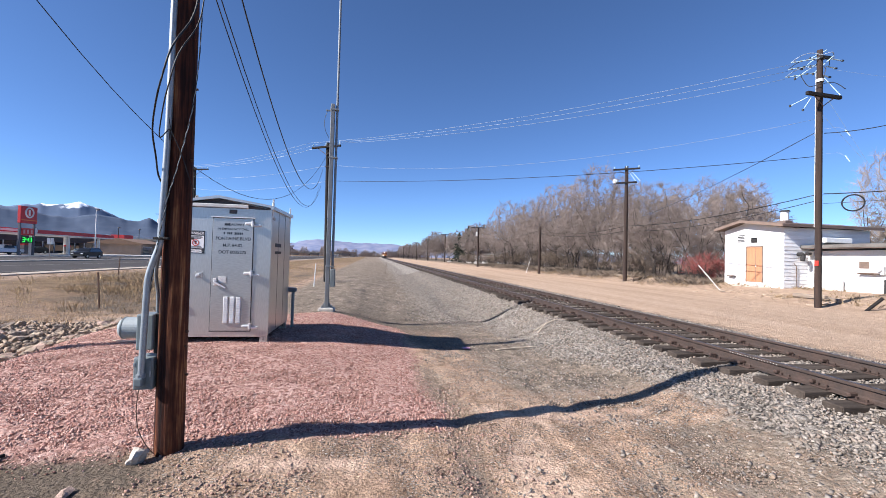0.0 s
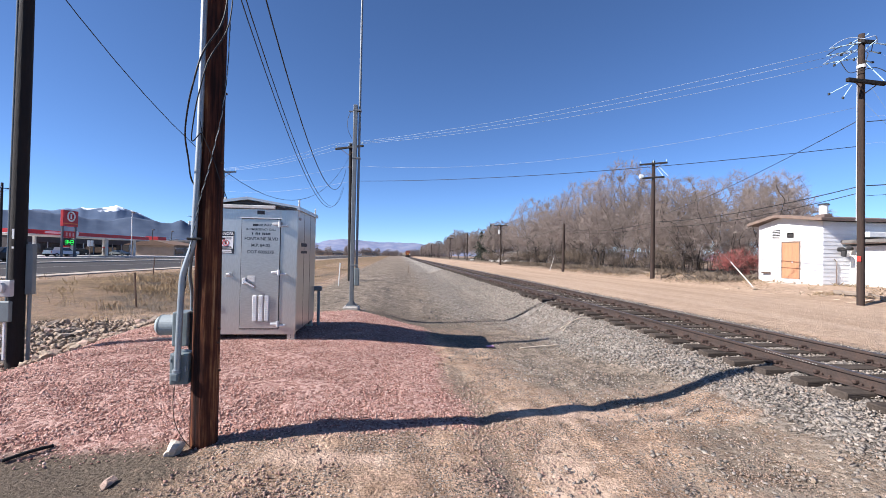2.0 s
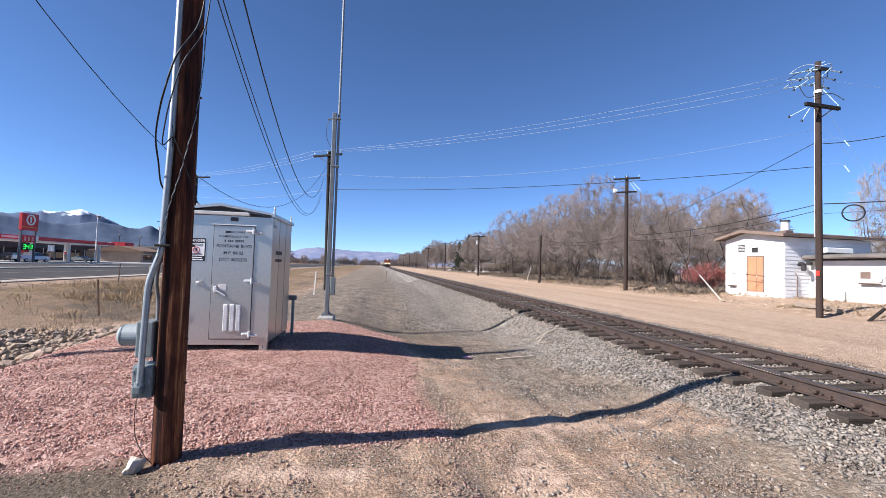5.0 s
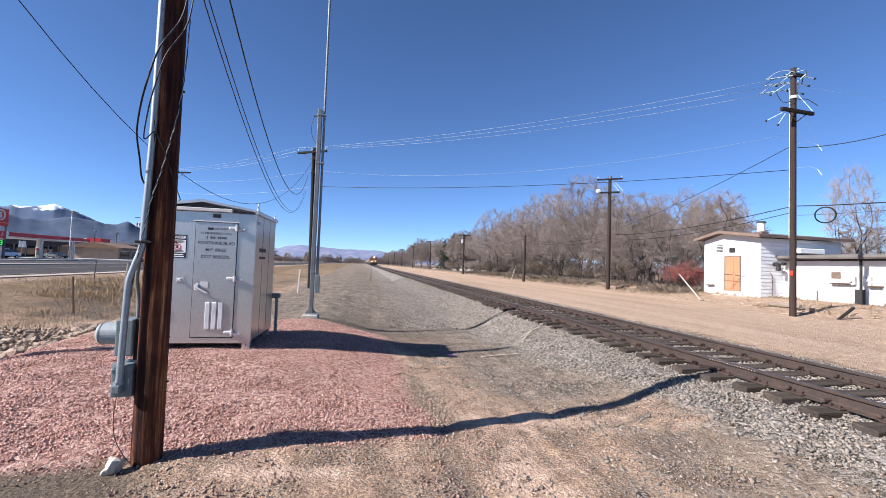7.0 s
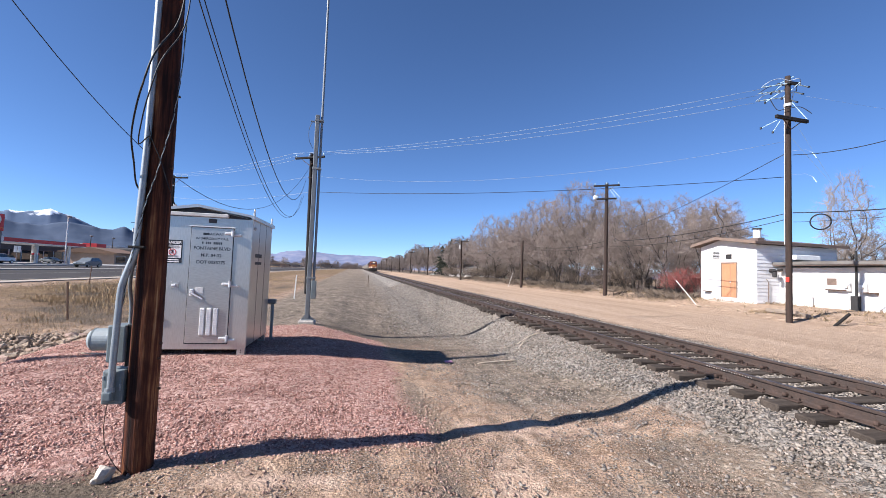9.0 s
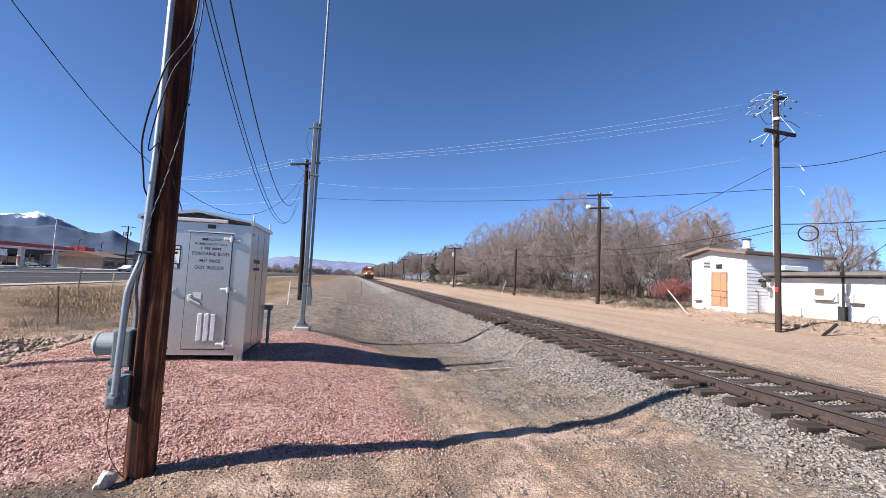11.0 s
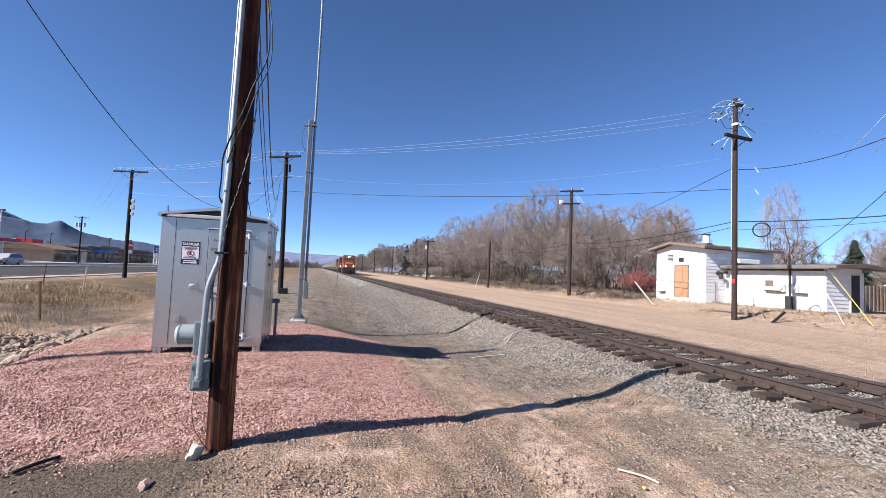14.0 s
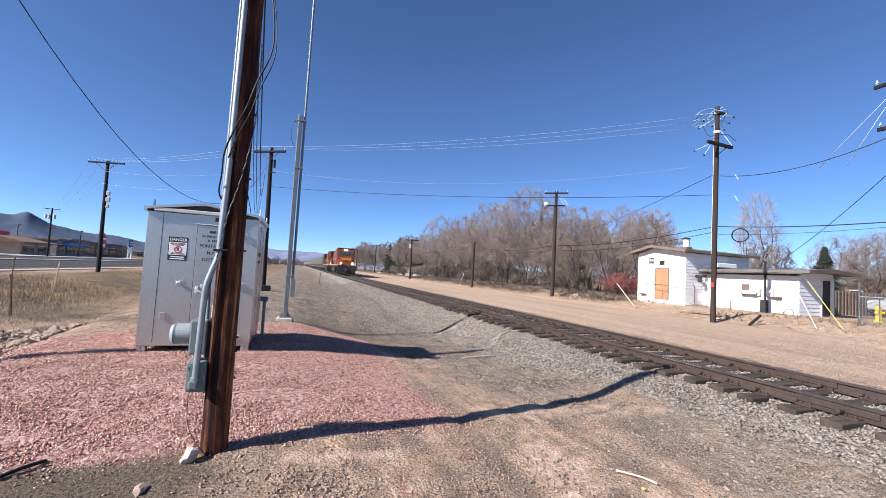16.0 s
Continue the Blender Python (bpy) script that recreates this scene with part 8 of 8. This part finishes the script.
# ---------------------------------------------------------------- mountains
def ridge(name, dist, profile, haze_tones, snow, label, seed, depth=700):
    """A range of mountains: heights, in degrees, by bearing from +y."""
    az = np.array([p[0] for p in profile], float)
    el = np.array([p[1] for p in profile], float)
    n, m = 260, 26
    A = np.linspace(az[0], az[-1], n)
    E = np.interp(A, az, el)
    soft_e = np.convolve(np.pad(E, 12, mode="edge"), np.ones(25) / 25, "valid")
    vs = []
    for i in range(n):
        jag = 0.16 * noise.fractal(Vector((A[i] * 0.55, seed, 0)), 0.8, 2.1, 6)
        top = math.tan(radians(soft_e[i])) * dist
        crest = math.tan(radians(max(0.05, E[i] + jag))) * dist - top
        for k in range(m):
            t = k / (m - 1)
            d = dist - depth * (1 - t)
            prof = t ** 1.35
            rough = 0.040 * top * noise.fractal(Vector((A[i] * 0.45 + t * 1.6, t * 2.2 - A[i] * 0.12, seed + 3)), 1.0, 2.1, 4) * math.sin(math.pi * t)
            a = radians(A[i])
            vs.append((math.sin(a) * d, math.cos(a) * d, -4 + (top + 4) * prof + rough + crest * t ** 4))
        a = radians(A[i])
        vs.append((math.sin(a) * (dist + 150), math.cos(a) * (dist + 150), -10))
    m += 1
    fs = [(i * m + k, (i + 1) * m + k, (i + 1) * m + k + 1, i * m + k + 1) for i in range(n - 1) for k in range(m - 1)]
    mt = bpy.data.materials.new(name)
    mt.use_nodes = True
    nd, l = mt.node_tree.nodes, mt.node_tree.links
    b = nd["Principled BSDF"]
    b.inputs["Roughness"].default_value, b.inputs["Specular IOR Level"].default_value = 1.0, 0.0
    tc = nd.new("ShaderNodeTexCoord")
    nz = nd.new("ShaderNodeTexNoise")
    nz.inputs["Scale"].default_value, nz.inputs["Detail"].default_value = 0.011, 8
    l.new(tc.outputs["Object"], nz.inputs["Vector"])
    # the blue of distance haze is painted into both base tones
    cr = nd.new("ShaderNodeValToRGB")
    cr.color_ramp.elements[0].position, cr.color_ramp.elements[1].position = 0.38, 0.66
    cr.color_ramp.elements[0].color, cr.color_ramp.elements[1].color = (*haze_tones[0], 1), (*haze_tones[1], 1)
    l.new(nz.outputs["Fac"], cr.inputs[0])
    col = cr.outputs[0]
    if snow:
        sp = nd.new("ShaderNodeSeparateXYZ")
        l.new(tc.outputs["Object"], sp.inputs[0])
        ad = nd.new("ShaderNodeMath")
        ad.operation = "MULTIPLY_ADD"
        ad.inputs[1].default_value = 260
        l.new(nz.outputs["Fac"], ad.inputs[0]), l.new(sp.outputs[2], ad.inputs[2])
        mr = nd.new("ShaderNodeMapRange")
        mr.inputs[1].default_value, mr.inputs[2].default_value = snow, snow + 22
        l.new(ad.outputs[0], mr.inputs[0])
        mx = nd.new("ShaderNodeMix")
        mx.data_type = "RGBA"
        mx.inputs["B"].default_value = (0.82, 0.86, 0.92, 1)
        l.new(mr.outputs[0], mx.inputs["Factor"]), l.new(col, mx.inputs["A"])
        col = mx.outputs["Result"]
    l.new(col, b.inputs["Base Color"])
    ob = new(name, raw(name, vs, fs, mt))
    ob.data.polygons.foreach_set("use_smooth", [True] * len(ob.data.polygons))
    return tagged(ob, label, "mountains", kind="structure")


# haze is put into each range's colour: bluish, and palest on the low hills
ridge("backdrop", 4300, [(-62, 2.2), (-52, 2.9), (-44, 3.4), (-39.5, 3.7), (-37, 3.9), (-35.2, 4.3), (-34, 4.35), (-33, 4.55), (-32.2, 4.75), (-31.4, 4.4), (-30.4, 4.2), (-29.3, 3.6), (-27, 2.6), (-24, 1.2)], ((0.105, 0.140, 0.205), (0.125, 0.158, 0.225)), 451, "distant mountains tinted haze blue with snow on the peaks", 4)
ridge("backdrop", 3700, [(-62, 2.4), (-48, 3.0), (-41, 3.6), (-38.5, 3.7), (-36.2, 3.55), (-34.5, 3.2), (-33, 3.1), (-31.5, 3.55), (-30.2, 3.6), (-28.3, 3.25), (-27.3, 3.15), (-26.2, 3.5), (-25.2, 3.05), (-24, 2.5), (-22, 2.0), (-19.6, 2.0), (-17.5, 1.65), (-14.5, 1.2), (-12, 0.7)], ((0.072, 0.094, 0.138), (0.090, 0.112, 0.158)), 0, "nearer forested mountain ridge tinted dark haze blue", 9)
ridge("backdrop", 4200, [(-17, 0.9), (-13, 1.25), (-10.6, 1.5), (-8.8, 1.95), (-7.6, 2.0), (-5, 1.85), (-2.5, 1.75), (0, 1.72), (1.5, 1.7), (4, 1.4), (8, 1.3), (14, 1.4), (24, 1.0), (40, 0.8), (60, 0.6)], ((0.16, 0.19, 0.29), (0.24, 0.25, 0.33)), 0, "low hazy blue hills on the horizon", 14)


# far scrub and roofs at the edge of the plain
def far_wood(name, x0, x1, y0, y1, n, lo, hi, seed, material, label):
    rnd = random.Random(seed)
    tb = Tubes()
    for k in range(n):
        x, y, h = rnd.uniform(x0, x1), rnd.uniform(y0, y1), rnd.uniform(lo, hi)
        for s in range(12):
            b = Vector((x + rnd.gauss(0, h * 0.05), y, 0))
            p = b + Vector((rnd.gauss(0, h * 0.28), rnd.gauss(0, 1), h * rnd.uniform(0.55, 1.0)))
            tb.add(b, p, 0.22, 0.10, 3)
    ob = new(name, tb.mesh(name, material))
    return tagged(ob, label, "woods", kind="stuff")


far_wood("far_woods", -190, 5, 560, 900, 330, 5, 10, 3, M_TWIG, "far bare woods at the edge of the plain")
far_wood("far_woods", 12, 60, 480, 900, 200, 7, 12, 4, M_TWIG, "far bare woods along the track")
far_wood("far_woods", -320, -90, 260, 600, 200, 4, 8, 5, M_TWIG, "far bare trees behind the shops")
hr = random.Random(9)
for k in range(16):
    x, y = -26 - hr.uniform(0, 120), 380 + hr.uniform(0, 260)
    shop_block(x, y, hr.uniform(9, 14), hr.uniform(8, 16), hr.uniform(3, 4.5), hr.choice((M_CANW, M_STUCCO, M_GREYW)), hr.choice((M_ROOFG, M_ROOFB)), "small far house at the edge of the plain", 2, True)
# debris and light objects below the trees
for k in range(9):
    x, y = 21.5 + hr.uniform(-1, 2.5), 78 + k * 6 + hr.uniform(-2, 2)
    tagged(mesh_ob("rubble", blob(hr.uniform(0.25, 0.6), (x, y, float(land(x, y)) + 0.1), (1.4, 1, 0.7), k, 0.3, 2), M_CONC), "pale dumped rubble at the foot of the trees", "rubble", "rubble below the trees")
shop_block(36, 84, 10, 12, 2.7, M_CANW, M_ROOFG, "white house half hidden behind bare trees", 3, True)
shop_block(38, 104, 10, 14, 2.7, M_CANW, M_ROOFB, "pale house half hidden behind bare trees", 3, True)


# ---------------------------------------------------------------- the train
M_ORANGE = mat("orange_loco_paint", (0.235, 0.048, 0.018), 0.5, tint=(0.15, 0.035, 0.014), scale=1.5, fine=20, amount=0.3, bump=0)
M_LBLACK = mat("black_loco_paint", (0.03, 0.026, 0.024), 0.6, scale=1.5, fine=20, amount=0.4)
M_LYEL = mat("yellow_stripe", (0.48, 0.28, 0.03), 0.5, scale=2, fine=20, amount=0.2)
M_HOP = mat("grey_hopper_paint", (0.20, 0.178, 0.152), 0.8, tint=(0.13, 0.112, 0.094), scale=0.8, fine=14, amount=0.45)
M_TRUCK = mat("brown_bogie", (0.055, 0.042, 0.035), 0.9, scale=3, fine=20, amount=0.4)
M_BEAM = glow_mat("headlight_glow", (1.0, 0.88, 0.62), 7.0)


def bogie(parent, y, axles, gauge=0.745):
    b = part("bogie", box((2.1, 1.9 * axles * 0.75, 0.35), (0, y, 0.72), 0.05), M_TRUCK, parent)
    for k in range(axles):
        yy = y + (k - (axles - 1) / 2) * 1.75
        for s in (-1, 1):
            part("wheel", tube((s * (gauge - 0.06), yy, 0.5), (s * (gauge + 0.07), yy, 0.5), 0.5, n=16), M_RAIL, b)
        part("axle", tube((-0.8, yy, 0.5), (0.8, yy, 0.5), 0.08, n=8), M_TRUCK, b)
    return b


def locomotive(lead=True):
    """Heads towards -y; its origin is at rail level under its front coupler."""
    t = thing("locomotive", pose(TRACK_X, 0, RAIL_Z), "orange and black diesel freight locomotive with lit headlights" if lead else "orange and black diesel locomotive coupled behind", "locomotive", "locomotives of the train")
    L = 22.0
    part("frame", box((3.0, L - 1.0, 0.35), (0, L / 2, 1.45), 0.04), M_LBLACK, t)
    part("fuel_tank", box((2.6, 6.0, 0.8), (0, L / 2, 0.85), 0.12), M_LBLACK, t)
    part("walkway_edge", box((3.12, L - 1.2, 0.12), (0, L / 2, 1.62), 0.02), M_LYEL, t)
    part("pilot", prism([(-1.5, 0.12), (1.5, 0.12), (1.5, 1.5), (-1.5, 1.5)], 0.1, 0.55), M_LBLACK, t, "black pilot plate")
    part("coupler", box((0.35, 0.7, 0.35), (0, -0.1, 0.85), 0.05), M_TRUCK, t)
    nose = prism([(0.55, 1.62), (0.75, 2.85), (1.05, 3.0), (2.6, 3.05), (2.6, 1.62)], -0.95, 0.95, axis="x")
    bmesh.ops.bevel(nose, geom=nose.edges[:], offset=0.12, segments=2, affect="EDGES")
    part("nose", nose, M_ORANGE, t, "orange short hood")
    part("nose_stripe", box((1.5, 0.04, 0.35), (0, 0.60, 2.62), 0.01), M_LYEL, t, "yellow nose emblem band")
    cab = prism([(2.5, 1.62), (2.5, 3.0), (2.75, 4.25), (3.1, 4.5), (5.3, 4.5), (5.5, 4.2), (5.5, 1.62)], -1.5, 1.5, axis="x")
    bmesh.ops.bevel(cab, geom=cab.edges[:], offset=0.1, segments=2, affect="EDGES")
    c = part("cab", cab, M_ORANGE, t, "orange driver's cab")
    part("cab_roof", box((2.7, 2.6, 0.16), (0, 4.1, 4.5), 0.05), M_LBLACK, c)
    for x in (-0.98, -0.33, 0.33, 0.98):
        part("windscreen", box((0.55, 0.05, 0.62), (x, 2.56, 3.62), 0.02, rot=None), M_GLASS, c)
    for s in (-1, 1):
        part("side_window", box((0.04, 1.3, 0.65), (s * 1.505, 4.1, 3.6), 0.02), M_GLASS, c)
        part("headlight", tube((s * 0.17, 2.52, 4.22), (s * 0.17, 2.44, 4.22), 0.12, n=14), M_BEAM, t, "lit headlight")
        part("ditch_light", tube((s * 0.95, 0.42, 1.95), (s * 0.95, 0.30, 1.95), 0.15, n=14), M_BEAM, t, "lit ditch light")
        part("handrail", path_tube([(s * 1.42, 0.4, 1.6), (s * 1.42, 0.4, 2.6), (s * 1.42, 2.4, 2.6)], 0.03, 6), M_WHITE, t)
        for k in range(4):
            part("step", box((0.5, 0.35, 0.06), (s * 1.25, 0.75 + 0.05 * k, 0.35 + 0.32 * k), 0.01), M_LBLACK, t)
    hood = prism([(-0.95, 1.62), (-0.95, 4.0), (-0.7, 4.3), (0.7, 4.3), (0.95, 4.0), (0.95, 1.62)], 5.5, 17.5)
    hd = part("long_hood", hood, M_ORANGE, t, "orange engine hood")
    part("hood_roof", box((1.7, 12.0, 0.2), (0, 11.5, 4.33), 0.05), M_LBLACK, hd)
    part("lower_band", box((1.94, 12.0, 0.9), (0, 11.5, 2.1), 0.02), M_LBLACK, hd, "black lower band")
    part("stripe", box((1.95, 12.0, 0.12), (0, 11.5, 2.65), 0.0), M_LYEL, hd)
    rad = prism([(-1.1, 1.62), (-1.1, 3.0), (-1.5, 3.4), (-1.5, 4.4), (1.5, 4.4), (1.5, 3.4), (1.1, 3.0), (1.1, 1.62)], 17.5, 21.4)
    part("radiator", rad, M_LBLACK, t, "black radiator section")
    for k in range(7):
        part("hood_door", box((0.03, 1.3, 1.2), (-0.96, 6.4 + k * 1.6, 3.3), 0.01), M_ORANGE, hd)
    part("exhaust", box((0.7, 1.2, 0.3), (0, 11, 4.5), 0.05), M_LBLACK, hd)
    bogie(t, 4.2, 3)
    bogie(t, L - 4.2, 3)
    return t


def hopper():
    t = thing("hopper_wagon", pose(TRACK_X, 0, RAIL_Z), "pale grey ribbed open hopper wagon", "railway wagon", "wagons of the train")
    L = 15.6
    body = prism([(-1.5, 1.7), (-1.55, 3.65), (1.55, 3.65), (1.5, 1.7), (0.9, 0.85), (-0.9, 0.85)], 0.7, L - 0.7)
    part("body", body, M_HOP, t)
    part("top_chord", box((3.26, L - 1.2, 0.16), (0, L / 2, 3.66), 0.02), M_HOP, t)
    part("load", box((2.8, L - 2, 0.3), (0, L / 2, 3.68), 0.1), M_LBLACK, t, "dark coal load")
    for k in range(11):
        for s in (-1, 1):
            part("rib", box((0.10, 0.14, 1.95), (s * 1.56, 1.2 + k * 1.32, 2.68), 0.02), M_HOP, t)
    part("sill", box((3.1, L - 1.0, 0.2), (0, L / 2, 1.62), 0.02), M_TRUCK, t)
    part("end_cage", box((2.8, 0.1, 0.2), (0, 0.45, 1.5), 0.02), M_TRUCK, t)
    bogie(t, 2.2, 2)
    bogie(t, L - 2.2, 2)
    return t


TRAIN = []
lead = locomotive()
TRAIN.append((lead, 0.0))
mate = locomotive(False)
TRAIN.append((mate, 22.6))
first = hopper()
TRAIN.append((first, 45.6))
for k in range(1, 44):
    TRAIN.append((copy_thing(first, pose(TRACK_X, 45.6 + k * 16.0, RAIL_Z)), 45.6 + k * 16.0))
TRAIN_ROWS = [(0, 336.0), (16, 70.0)]


def motions():
    for v, rows in CARS:
        walk(v, rows)
    for v, y0 in TRAIN:
        walk(v, [(t, pose(TRACK_X, y0 + y, RAIL_Z)) for t, y in TRAIN_ROWS])


motions()
